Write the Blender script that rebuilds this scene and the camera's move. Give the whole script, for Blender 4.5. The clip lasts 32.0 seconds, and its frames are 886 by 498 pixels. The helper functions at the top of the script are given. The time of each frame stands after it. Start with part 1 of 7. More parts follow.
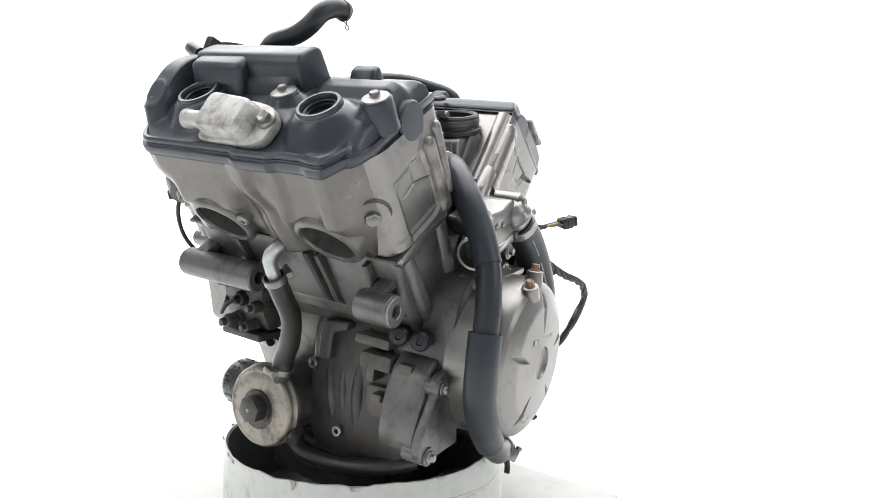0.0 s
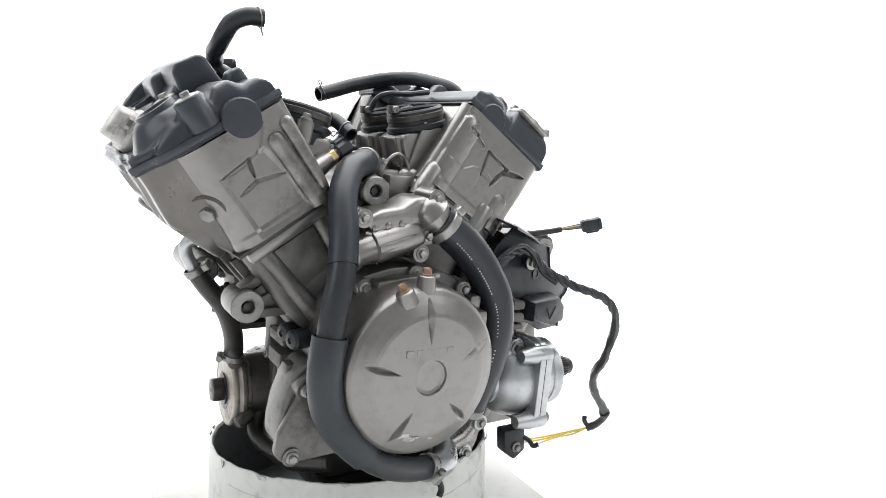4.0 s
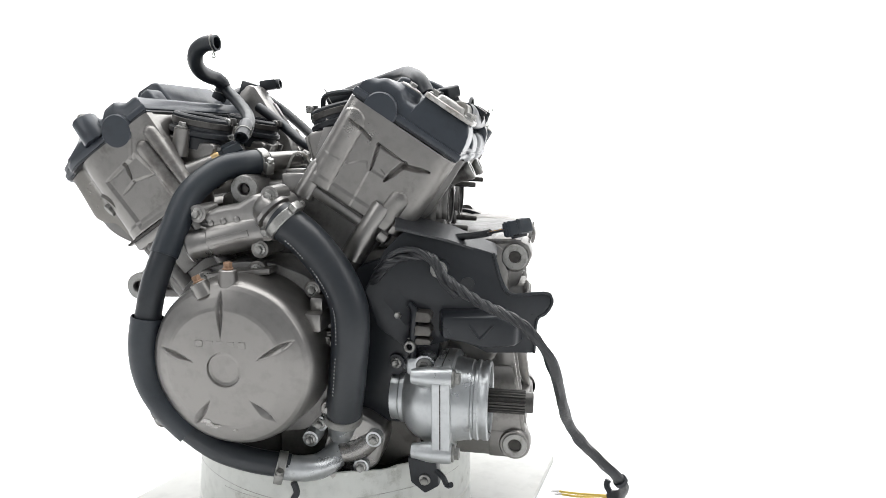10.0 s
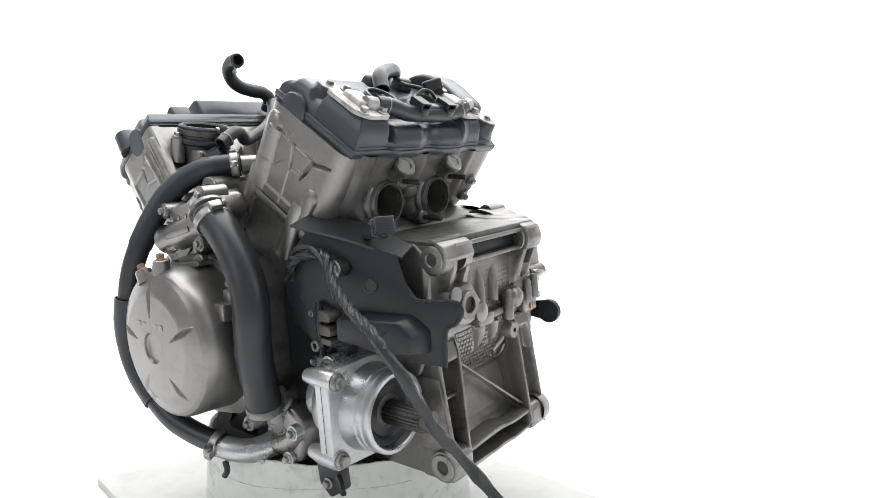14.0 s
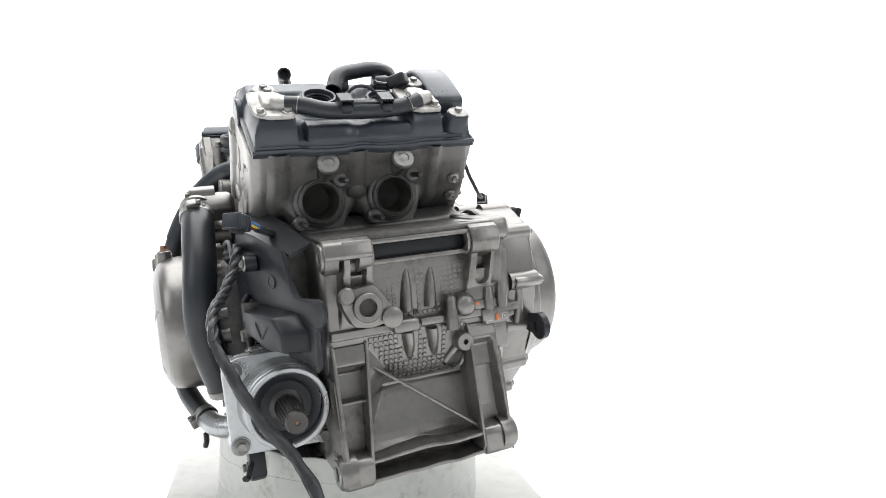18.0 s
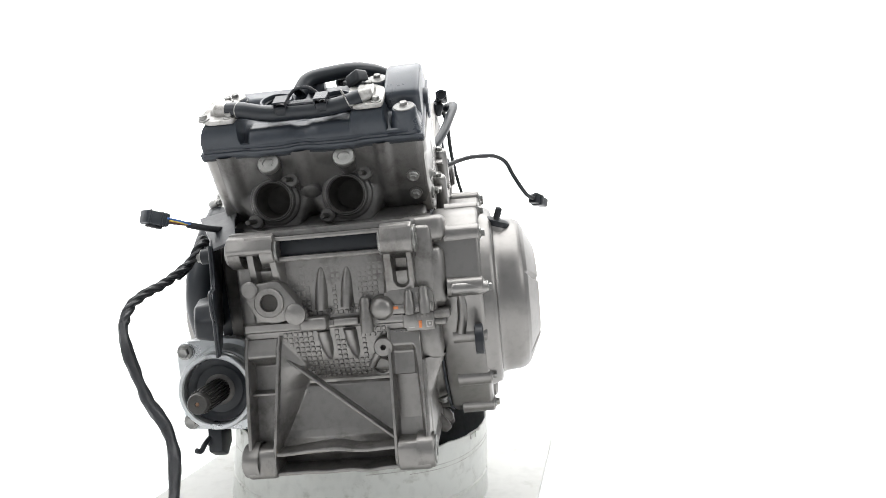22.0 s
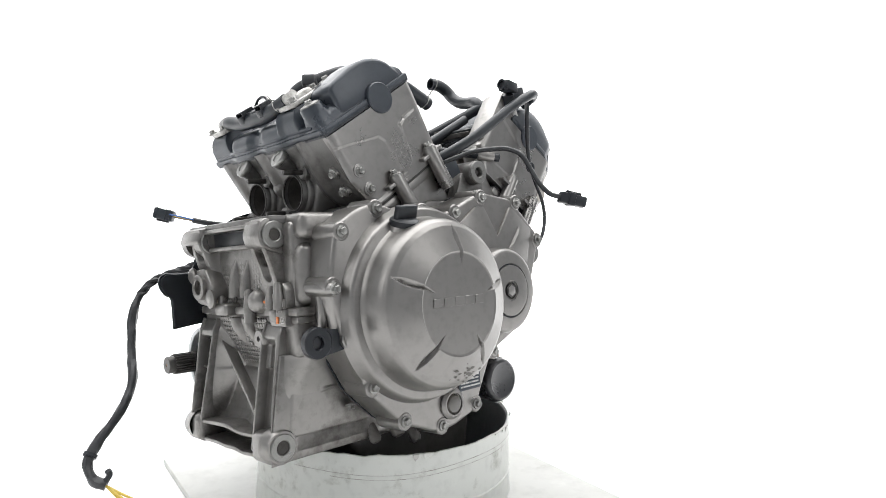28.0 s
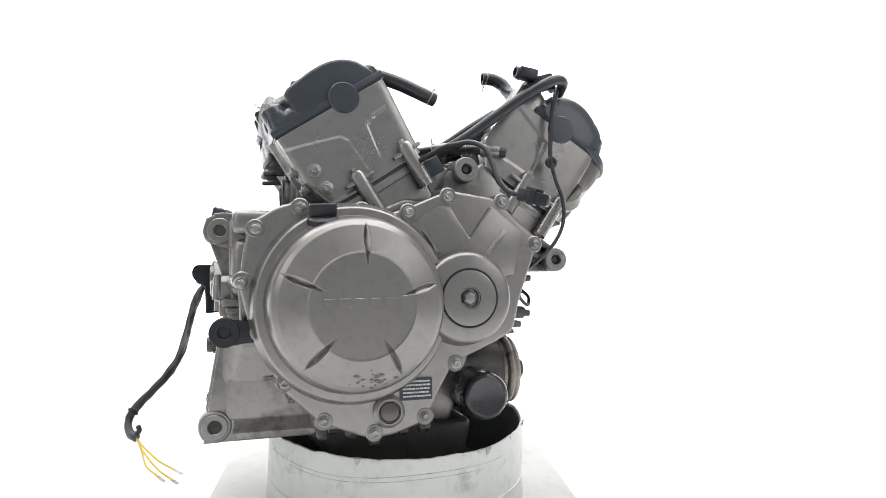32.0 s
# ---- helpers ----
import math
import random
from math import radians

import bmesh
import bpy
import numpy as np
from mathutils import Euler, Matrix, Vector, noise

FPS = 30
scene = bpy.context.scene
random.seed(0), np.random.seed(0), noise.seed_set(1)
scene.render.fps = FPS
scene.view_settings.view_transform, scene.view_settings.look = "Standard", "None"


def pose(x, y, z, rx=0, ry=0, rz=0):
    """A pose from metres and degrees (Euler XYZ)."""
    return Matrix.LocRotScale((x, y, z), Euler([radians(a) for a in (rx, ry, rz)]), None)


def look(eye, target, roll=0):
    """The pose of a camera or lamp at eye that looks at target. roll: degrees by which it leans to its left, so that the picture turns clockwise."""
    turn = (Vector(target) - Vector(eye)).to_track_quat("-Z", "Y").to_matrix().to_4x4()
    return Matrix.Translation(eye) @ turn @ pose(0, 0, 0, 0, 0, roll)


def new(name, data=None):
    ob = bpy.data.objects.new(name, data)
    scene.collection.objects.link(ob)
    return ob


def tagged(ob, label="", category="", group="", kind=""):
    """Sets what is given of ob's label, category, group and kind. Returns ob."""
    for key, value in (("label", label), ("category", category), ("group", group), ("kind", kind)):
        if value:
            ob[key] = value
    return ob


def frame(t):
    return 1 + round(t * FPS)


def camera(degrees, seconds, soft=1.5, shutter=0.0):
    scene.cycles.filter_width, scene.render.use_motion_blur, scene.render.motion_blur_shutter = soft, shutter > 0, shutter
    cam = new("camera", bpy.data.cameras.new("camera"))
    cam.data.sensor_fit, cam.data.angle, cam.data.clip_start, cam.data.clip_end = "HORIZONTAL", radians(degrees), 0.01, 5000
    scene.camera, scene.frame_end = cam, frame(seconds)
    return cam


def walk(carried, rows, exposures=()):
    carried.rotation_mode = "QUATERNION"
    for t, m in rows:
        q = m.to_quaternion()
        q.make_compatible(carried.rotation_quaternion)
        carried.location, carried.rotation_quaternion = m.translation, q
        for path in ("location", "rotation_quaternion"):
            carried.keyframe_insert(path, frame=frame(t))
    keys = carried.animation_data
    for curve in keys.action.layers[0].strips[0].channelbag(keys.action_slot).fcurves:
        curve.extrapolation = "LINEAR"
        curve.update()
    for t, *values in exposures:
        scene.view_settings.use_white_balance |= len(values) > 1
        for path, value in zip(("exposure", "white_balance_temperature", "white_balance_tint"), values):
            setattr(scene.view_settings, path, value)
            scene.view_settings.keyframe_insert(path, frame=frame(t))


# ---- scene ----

# ---- camera: it stands still one metre from the turntable's axis ----
EYE = Vector((0.0, -1.0, 0.458))
FOV = 68.15


def camera_pose():
    yaw, pitch, roll = radians(5.985), radians(-3.827), radians(1.197)
    ahead = Vector((math.sin(yaw) * math.cos(pitch), math.cos(yaw) * math.cos(pitch), math.sin(pitch)))
    return look(EYE, EYE + ahead, math.degrees(roll))


cam = camera(FOV, 32.0, soft=0.85)
walk(cam, [(0.0, camera_pose()), (32.0, camera_pose())])

# turn of the turntable: seconds and degrees
TURNS = [(0, 89.31), (3, 68.57), (6, 47.44), (9, 26.36), (13, -1.81), (16, -23.2), (19, -44.49), (23, -72.02), (25.5, -89.4), (28, -106.76), (32, -134.41)]
OFF, LEAN = -34.67, 6.38   # the engine's heading on the table and its sideways lean

# ---- world, lights, exposure ----
world = bpy.data.worlds.new("room")
scene.world = world
world.use_nodes = True
world.node_tree.nodes["Background"].inputs[0].default_value = (0.93, 0.96, 1.0, 1)
world.node_tree.nodes["Background"].inputs[1].default_value = 0.50
scene.view_settings.exposure = 0.0


def area_lamp(name, at, target, size, watts, colour=(1, 1, 1)):
    data = bpy.data.lights.new(name, "AREA")
    data.shape, data.size, data.size_y, data.energy, data.color = "RECTANGLE", size[0], size[1], watts, colour
    ob = new(name, data)
    ob.matrix_world = look(at, target)
    return ob


area_lamp("overhead_softbox", (0.0, 0.35, 2.3), (0, 0.0, 0.3), (3.0, 2.4), 97)
# two unseen fill lamps, added to brighten the faces towards the camera
area_lamp("side_fill", (-1.8, -1.2, 1.6), (0, 0, 0.40), (0.9, 1.3), 9)
area_lamp("side_fill", (1.8, -1.2, 1.6), (0, 0, 0.40), (0.9, 1.3), 9)


# ---- materials ----
def ramp(nt, fac, stops):
    n = nt.nodes.new("ShaderNodeValToRGB")
    while len(n.color_ramp.elements) < len(stops):
        n.color_ramp.elements.new(0.5)
    for e, (p, c) in zip(n.color_ramp.elements, stops):
        e.position, e.color = p, (*c, 1) if len(c) == 3 else c
    nt.links.new(fac, n.inputs[0])
    return n.outputs[0]


def surface(name, base, dark=None, light=None, metal=0.0, rough=0.5, grain=900.0, bump=0.15, patch=14.0, dirt=0.35, rough_var=0.12,
            coat=0.0, streak=None, random_tint=0.0, dist=0.0006, fine=None):
    """A worn surface: patches of dark and light on the base colour, fine grain in the relief, uneven gloss."""
    m = bpy.data.materials.new(name)
    m.use_nodes = True
    nt = m.node_tree
    bs = nt.nodes["Principled BSDF"]
    tc = nt.nodes.new("ShaderNodeTexCoord")
    dark = dark or tuple(c * 0.55 for c in base)
    light = light or tuple(min(1, c * 1.18) for c in base)
    n1 = nt.nodes.new("ShaderNodeTexNoise")
    n1.inputs["Scale"].default_value, n1.inputs["Detail"].default_value, n1.inputs["Roughness"].default_value = patch, 8, 0.68
    n2 = nt.nodes.new("ShaderNodeTexNoise")
    n2.inputs["Scale"].default_value, n2.inputs["Detail"].default_value = fine or patch * 9, 5
    n3 = nt.nodes.new("ShaderNodeTexNoise")
    n3.inputs["Scale"].default_value, n3.inputs["Detail"].default_value = grain, 3
    for n in (n1, n2, n3):
        nt.links.new(tc.outputs["Object"], n.inputs["Vector"])
    if streak:
        mp = nt.nodes.new("ShaderNodeMapping")
        mp.inputs["Scale"].default_value = streak
        nt.links.new(tc.outputs["Object"], mp.inputs["Vector"])
        nt.links.new(mp.outputs[0], n2.inputs["Vector"])
    big = ramp(nt, n1.outputs["Fac"], [(0.30, dark), (0.30 + 0.22 * dirt + 0.02, base), (0.62, base), (0.80, light)])
    small = ramp(nt, n2.outputs["Fac"], [(0.25, (0.82, 0.82, 0.82)), (0.52, (1, 1, 1)), (0.8, (1.0, 1.0, 1.0))])
    mix = nt.nodes.new("ShaderNodeMix")
    mix.data_type, mix.blend_type = "RGBA", "MULTIPLY"
    mix.inputs[0].default_value = 0.7
    nt.links.new(big, mix.inputs[6])
    nt.links.new(small, mix.inputs[7])
    col = mix.outputs[2]
    if random_tint:
        info = nt.nodes.new("ShaderNodeObjectInfo")
        hsv = nt.nodes.new("ShaderNodeHueSaturation")
        mr = nt.nodes.new("ShaderNodeMapRange")
        mr.inputs["To Min"].default_value, mr.inputs["To Max"].default_value = 1 - random_tint, 1 + random_tint
        nt.links.new(info.outputs["Random"], mr.inputs["Value"])
        nt.links.new(mr.outputs[0], hsv.inputs["Value"])
        nt.links.new(col, hsv.inputs["Color"])
        col = hsv.outputs[0]
    nt.links.new(col, bs.inputs["Base Color"])
    bs.inputs["Metallic"].default_value = metal
    rr = nt.nodes.new("ShaderNodeMapRange")
    rr.inputs["From Min"].default_value, rr.inputs["From Max"].default_value = 0.3, 0.7
    rr.inputs["To Min"].default_value, rr.inputs["To Max"].default_value = rough + rough_var, max(0.05, rough - rough_var)
    nt.links.new(n1.outputs["Fac"], rr.inputs["Value"])
    nt.links.new(rr.outputs[0], bs.inputs["Roughness"])
    bp = nt.nodes.new("ShaderNodeBump")
    bp.inputs["Strength"].default_value, bp.inputs["Distance"].default_value = bump, dist
    nt.links.new(n3.outputs["Fac"], bp.inputs["Height"])
    nt.links.new(bp.outputs[0], bs.inputs["Normal"])
    if coat:
        bs.inputs["Coat Weight"].default_value, bs.inputs["Coat Roughness"].default_value = coat, 0.25
    return m


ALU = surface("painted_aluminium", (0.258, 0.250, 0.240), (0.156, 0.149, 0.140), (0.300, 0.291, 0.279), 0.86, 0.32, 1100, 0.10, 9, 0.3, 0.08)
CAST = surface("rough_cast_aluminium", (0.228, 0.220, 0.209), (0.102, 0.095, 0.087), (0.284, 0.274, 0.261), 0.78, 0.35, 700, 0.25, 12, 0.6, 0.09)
DIRTY = surface("grimy_cast_aluminium", (0.105, 0.099, 0.091), (0.042, 0.038, 0.034), (0.165, 0.157, 0.145), 0.4, 0.48, 600, 0.3, 16, 0.9)
COVER = surface("smooth_painted_cover", (0.230, 0.222, 0.212), (0.208, 0.200, 0.191), (0.247, 0.239, 0.229), 0.86, 0.35, 500, 0.02, 6, 0.2, 0.04, fine=90)
BRIGHT = surface("bright_machined_aluminium", (0.43, 0.443, 0.448), (0.27, 0.275, 0.275), (0.54, 0.553, 0.558), 0.75, 0.33, 1300, 0.1, 16, 0.3)
PALE = surface("oxidised_pale_aluminium", (0.47, 0.46, 0.44), (0.17, 0.155, 0.13), (0.62, 0.61, 0.59), 0.4, 0.5, 450, 0.6, 55, 1.0)
BLUEBLACK = surface("blue_black_valve_cover_paint", (0.030, 0.036, 0.045), (0.021, 0.025, 0.031), (0.046, 0.054, 0.065), 0.15, 0.36, 1000, 0.12, 12, 0.5, 0.10, coat=0.12)
RUBBER = surface("black_rubber_hose", (0.0135, 0.0165, 0.0205), (0.0095, 0.0115, 0.014), (0.024, 0.028, 0.033), 0.0, 0.40, 900, 0.08, 18, 0.4)
SLEEVE = surface("slate_rubber_sleeve", (0.0135, 0.0185, 0.0245), (0.0095, 0.0135, 0.0175), (0.024, 0.031, 0.038), 0.0, 0.46, 900, 0.10, 18, 0.4)
PLASTIC = surface("black_plastic", (0.017, 0.019, 0.0225), (0.011, 0.0125, 0.015), (0.028, 0.0305, 0.035), 0.0, 0.36, 900, 0.05, 15, 0.4)
PLASTIC.node_tree.nodes["Principled BSDF"].inputs["Specular IOR Level"].default_value = 0.32
FLAP = surface("glossy_black_plastic", (0.012, 0.0135, 0.0165), (0.008, 0.009, 0.011), (0.022, 0.0245, 0.029), 0.0, 0.40, 900, 0.06, 15, 0.4)
TAPE = surface("black_harness_tape", (0.018, 0.019, 0.021), (0.010, 0.010, 0.011), (0.035, 0.036, 0.038), 0.0, 0.42, 300, 0.5, 60, 0.4, dist=0.001)
STEEL = surface("zinc_plated_steel", (0.27, 0.268, 0.255), (0.15, 0.142, 0.13), (0.36, 0.358, 0.345), 0.8, 0.36, 900, 0.10, 60, 0.6, random_tint=0.22)
DARKSTEEL = surface("dark_steel", (0.075, 0.072, 0.068), (0.03, 0.028, 0.026), (0.16, 0.155, 0.15), 0.7, 0.42, 700, 0.2, 40, 0.6)
RUST = surface("rusty_bolt", (0.26, 0.16, 0.10), (0.15, 0.08, 0.05), (0.42, 0.36, 0.30), 0.4, 0.6, 500, 0.4, 90, 0.7)
BRASS = surface("brass", (0.55, 0.40, 0.20), (0.32, 0.22, 0.11), (0.65, 0.50, 0.28), 0.85, 0.4, 700, 0.15, 50, 0.5)
# soot inside the exhaust ports; elsewhere the shade of holes put into colour
BORE = surface("soot_and_hole_shade", (0.048, 0.044, 0.039), (0.022, 0.020, 0.018), (0.085, 0.076, 0.066), 0.0, 0.7, 400, 0.4, 40, 0.6)
YELLOW = surface("yellow_wire", (0.62, 0.45, 0.07), (0.42, 0.30, 0.06), (0.72, 0.58, 0.16), 0.0, 0.45, 700, 0.1, 60, 0.3)
REDWIRE = surface("red_wire", (0.13, 0.045, 0.03), None, None, 0.0, 0.45, 700, 0.1, 60, 0.3)
BLUEWIRE = surface("blue_wire", (0.05, 0.13, 0.36), None, None, 0.0, 0.45, 700, 0.1, 60, 0.3)
WHITEPAINT = surface("white_ink", (0.50, 0.50, 0.49), None, None, 0.0, 0.6, 700, 0.1, 60, 0.3)
ORANGE = surface("orange_paint_mark", (0.62, 0.20, 0.07), None, None, 0.0, 0.6, 700, 0.1, 60, 0.3)
DRUMWHITE = surface("weathered_white_plastic", (0.57, 0.58, 0.545), (0.36, 0.36, 0.32), (0.64, 0.65, 0.61), 0.0, 0.45, 350, 0.06, 18, 0.45, fine=70)
# inside of the white drum: shade put into a dark base colour
DRUMSHADE = surface("shaded_drum_inside", (0.19, 0.198, 0.206), (0.14, 0.145, 0.15), (0.24, 0.248, 0.256), 0.0, 0.45, 350, 0.1, 12, 0.5)
BOARD = surface("scuffed_white_board", (0.45, 0.45, 0.425), (0.36, 0.35, 0.315), (0.49, 0.49, 0.465), 0.0, 0.45, 350, 0.03, 9, 0.3, fine=40)
FILTER = surface("black_filter_enamel", (0.014, 0.014, 0.016), None, (0.03, 0.03, 0.033), 0.0, 0.3, 500, 0.05, 20, 0.3, coat=0.4)
GLASS = surface("amber_sight_glass", (0.055, 0.049, 0.040), (0.025, 0.022, 0.018), (0.12, 0.11, 0.09), 0.0, 0.12, 500, 0.05, 40, 0.4, coat=0.8)
STICKER = surface("dark_blue_grey_sticker", (0.025, 0.032, 0.042), None, None, 0.0, 0.45, 900, 0.1, 30, 0.4)


# a white sheet with added glow, though it is no lamp
def glowing_white(name, glow):
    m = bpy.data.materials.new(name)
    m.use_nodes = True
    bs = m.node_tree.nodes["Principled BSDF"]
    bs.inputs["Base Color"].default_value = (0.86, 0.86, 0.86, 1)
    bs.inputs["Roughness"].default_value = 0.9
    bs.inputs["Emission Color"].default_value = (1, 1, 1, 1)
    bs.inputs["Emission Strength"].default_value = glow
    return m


# added glow burns the ground out to white and lights the metal's edges
SWEEP = glowing_white("glowing_white_sweep", 1.35)
FLOOR = glowing_white("glowing_white_floor", 0.09)
FACE = surface("oil_stained_casting", (0.136, 0.129, 0.118), (0.068, 0.062, 0.054), (0.190, 0.181, 0.166), 0.72, 0.36, 600, 0.25, 9, 0.7, 0.1)
# soot on the exhaust sides; shade put into the colour on recessed castings
SOOTSHADE = surface("soot_and_shade_aluminium", (0.142, 0.138, 0.132), (0.066, 0.062, 0.058), (0.190, 0.185, 0.178), 0.55, 0.38, 600, 0.3, 18, 0.8, 0.1)
WASHER = surface("worn_washer_steel", (0.25, 0.248, 0.238), (0.13, 0.125, 0.115), (0.36, 0.358, 0.348), 0.75, 0.42, 900, 0.15, 90, 0.7, random_tint=0.15)
# oily grime; in the plug recess it carries shade
GRIMESHADE = surface("oily_grime_and_shade", (0.062, 0.058, 0.054), (0.034, 0.031, 0.028), (0.105, 0.099, 0.092), 0.25, 0.42, 500, 0.3, 20, 0.8)
GREASY = surface("greasy_rubber", (0.026, 0.024, 0.022), (0.014, 0.013, 0.012), (0.045, 0.042, 0.038), 0.0, 0.38, 700, 0.15, 24, 0.5)
STAINED = surface("brown_stained_aluminium", (0.29, 0.268, 0.232), (0.085, 0.070, 0.054), (0.42, 0.40, 0.365), 0.6, 0.42, 500, 0.3, 40, 1.0)


# ---- mesh tools ----
def finish(bm, mat, name, angle=38):
    bmesh.ops.recalc_face_normals(bm, faces=bm.faces)
    me = bpy.data.meshes.new(name)
    bm.to_mesh(me)
    bm.free()
    me.materials.append(mat)
    me.polygons.foreach_set("use_smooth", [True] * len(me.polygons))
    me.set_sharp_from_angle(angle=radians(angle))
    return me


def part(name, bm, mat, parent, label="", m=None):
    """One mesh object under a thing or a part; m lays the mesh into the thing's space."""
    if m is not None:
        bm.transform(m)
    ob = new(name, finish(bm, mat, name))
    ob.parent = parent
    if label:
        ob["label"] = label
    return ob


def placed(name, me, parent, m, label=""):
    """One more object on a shared mesh."""
    ob = new(name, me)
    ob.parent = parent
    ob.matrix_local = m
    if label:
        ob["label"] = label
    return ob


def soften(bm, width, seg=2, angle=25):
    if width <= 0:
        return bm
    edges = [e for e in bm.edges if len(e.link_faces) == 2 and e.calc_face_angle(0) > radians(angle)]
    bmesh.ops.bevel(bm, geom=edges, offset=width, segments=seg, profile=0.5, affect="EDGES", clamp_overlap=True)
    return bm


def rounded(pts, r, n=4):
    """A closed outline with its corners rounded."""
    out = []
    k = len(pts)
    for i in range(k):
        a, b, c = Vector(pts[i - 1]), Vector(pts[i]), Vector(pts[(i + 1) % k])
        d1, d2 = (a - b), (c - b)
        q = min(r, d1.length * 0.45, d2.length * 0.45)
        p0, p1 = b + d1.normalized() * q, b + d2.normalized() * q
        for j in range(n + 1):
            f = j / n
            out.append(p0 * (1 - f) ** 2 + b * 2 * f * (1 - f) + p1 * f * f)
    return out


def prism(outline, lo, hi, axis="y", bevel=0.003, seg=2, round_r=0.0, shrink=1.0, bm=None):
    """An outline of two coordinates, drawn out along the third from lo to hi. shrink: size of the hi end."""
    bm = bm or bmesh.new()
    t = bmesh.new()
    pts = rounded(outline, round_r) if round_r else [Vector(p) for p in outline]
    c = sum((Vector((p[0], p[1])) for p in pts), Vector((0, 0))) / len(pts)

    def at(p, h):
        return {"y": (p[0], h, p[1]), "x": (h, p[0], p[1]), "z": (p[0], p[1], h)}[axis]
    a = [t.verts.new(at(p, lo)) for p in pts]
    b = [t.verts.new(at(c + (Vector((p[0], p[1])) - c) * shrink, hi)) for p in pts]
    k = len(pts)
    for i in range(k):
        t.faces.new((a[i], a[(i + 1) % k], b[(i + 1) % k], b[i]))
    t.faces.new(a[::-1])
    t.faces.new(b)
    bmesh.ops.recalc_face_normals(t, faces=t.faces)
    soften(t, bevel, seg, 40 if round_r else 25)
    return join(bm, t)


def join(bm, t):
    me = bpy.data.meshes.new("tmp")
    t.to_mesh(me)
    t.free()
    bm.from_mesh(me)
    bpy.data.meshes.remove(me)
    return bm


def block(lo, hi, bevel=0.002, seg=2, bm=None, m=None):
    bm = bm or bmesh.new()
    t = bmesh.new()
    bmesh.ops.create_cube(t, size=1)
    for v in t.verts:
        v.co = Vector([lo[i] + (hi[i] - lo[i]) * (v.co[i] + 0.5) for i in range(3)])
    soften(t, bevel, seg)
    if m is not None:
        t.transform(m)
    return join(bm, t)


def along(axis):
    return Vector(axis).normalized().to_track_quat("Z", "Y").to_matrix().to_4x4()


def lathe(profile, at=(0, 0, 0), axis=(0, 0, 1), n=40, bm=None, close=True):
    """A profile of (radius, height) turned round an axis."""
    bm = bm or bmesh.new()
    m = Matrix.Translation(at) @ along(axis)
    rings = []
    for r, h in profile:
        if r < 1e-6:
            rings.append([bm.verts.new(m @ Vector((0, 0, h)))])
        else:
            rings.append([bm.verts.new(m @ Vector((r * math.cos(2 * math.pi * i / n), r * math.sin(2 * math.pi * i / n), h))) for i in range(n)])
    for a, b in zip(rings, rings[1:]):
        for i in range(n):
            j = (i + 1) % n
            if len(a) == 1 and len(b) == 1:
                continue
            if len(a) == 1:
                bm.faces.new((a[0], b[i], b[j]))
            elif len(b) == 1:
                bm.faces.new((a[i], a[j], b[0]))
            else:
                bm.faces.new((a[i], a[j], b[j], b[i]))
    if close and len(rings[0]) > 1:
        bm.faces.new(rings[0][::-1])
    if close and len(rings[-1]) > 1:
        bm.faces.new(rings[-1])
    return bm


def smooth_path(pts, per=6):
    p = [Vector(q) for q in pts]
    p = [p[0] * 2 - p[1]] + p + [p[-1] * 2 - p[-2]]
    out = []
    for i in range(1, len(p) - 2):
        a, b, c, d = p[i - 1:i + 3]
        for k in range(per):
            t = k / per
            out.append(0.5 * (2 * b + (c - a) * t + (2 * a - 5 * b + 4 * c - d) * t * t + (3 * b - a - 3 * c + d) * t ** 3))
    out.append(p[-2])
    return out


def tube(pts, r, n=14, per=6, hollow=0.0, wobble=0.0, bm=None, smooth=True, twist=0.0):
    """A hose or wire along a path; r is a number or a function of 0..1. hollow: wall thickness at its open ends."""
    bm = bm or bmesh.new()
    path = smooth_path(pts, per) if smooth else [Vector(p) for p in pts]
    k = len(path)
    tang = [(path[min(i + 1, k - 1)] - path[max(i - 1, 0)]).normalized() for i in range(k)]
    up = tang[0].orthogonal().normalized()
    rings = []
    for i in range(k):
        up = (up - tang[i] * up.dot(tang[i])).normalized()
        side = tang[i].cross(up)
        rad = r(i / (k - 1)) if callable(r) else r
        ring = []
        for j in range(n):
            a = 2 * math.pi * j / n + twist * i
            q = rad * (1 + wobble * noise.noise(path[i] * 60 + Vector((j, 0, 0))))
            ring.append(bm.verts.new(path[i] + (up * math.cos(a) + side * math.sin(a)) * q))
        rings.append(ring)
    for a, b in zip(rings, rings[1:]):
        for j in range(n):
            bm.faces.new((a[j], a[(j + 1) % n], b[(j + 1) % n], b[j]))
    for ring, mid, tn in ((rings[0], path[0], tang[0]), (rings[-1], path[-1], -tang[-1])):
        if hollow:
            rad = (ring[0].co - mid).length
            inner = [bm.verts.new(mid + (v.co - mid) * (1 - hollow / rad)) for v in ring]
            deep = [bm.verts.new(v.co + tn * rad * 1.6) for v in inner]
            for j in range(n):
                q = (j + 1) % n
                bm.faces.new((ring[j], ring[q], inner[q], inner[j]))
                bm.faces.new((inner[j], inner[q], deep[q], deep[j]))
            bm.faces.new(deep)
        else:
            bm.faces.new(ring)
    return bm


def ringed(at, axis, r_out, r_in, length, n=32, bm=None, lip=0.001):
    """A sleeve with a bore, standing length high along axis."""
    prof = [(r_in, 0), (r_out - lip, 0), (r_out, lip), (r_out, length - lip), (r_out - lip, length), (r_in + lip, length), (r_in, length - lip), (r_in, 0)]
    return lathe(prof, at, axis, n, bm, close=False)


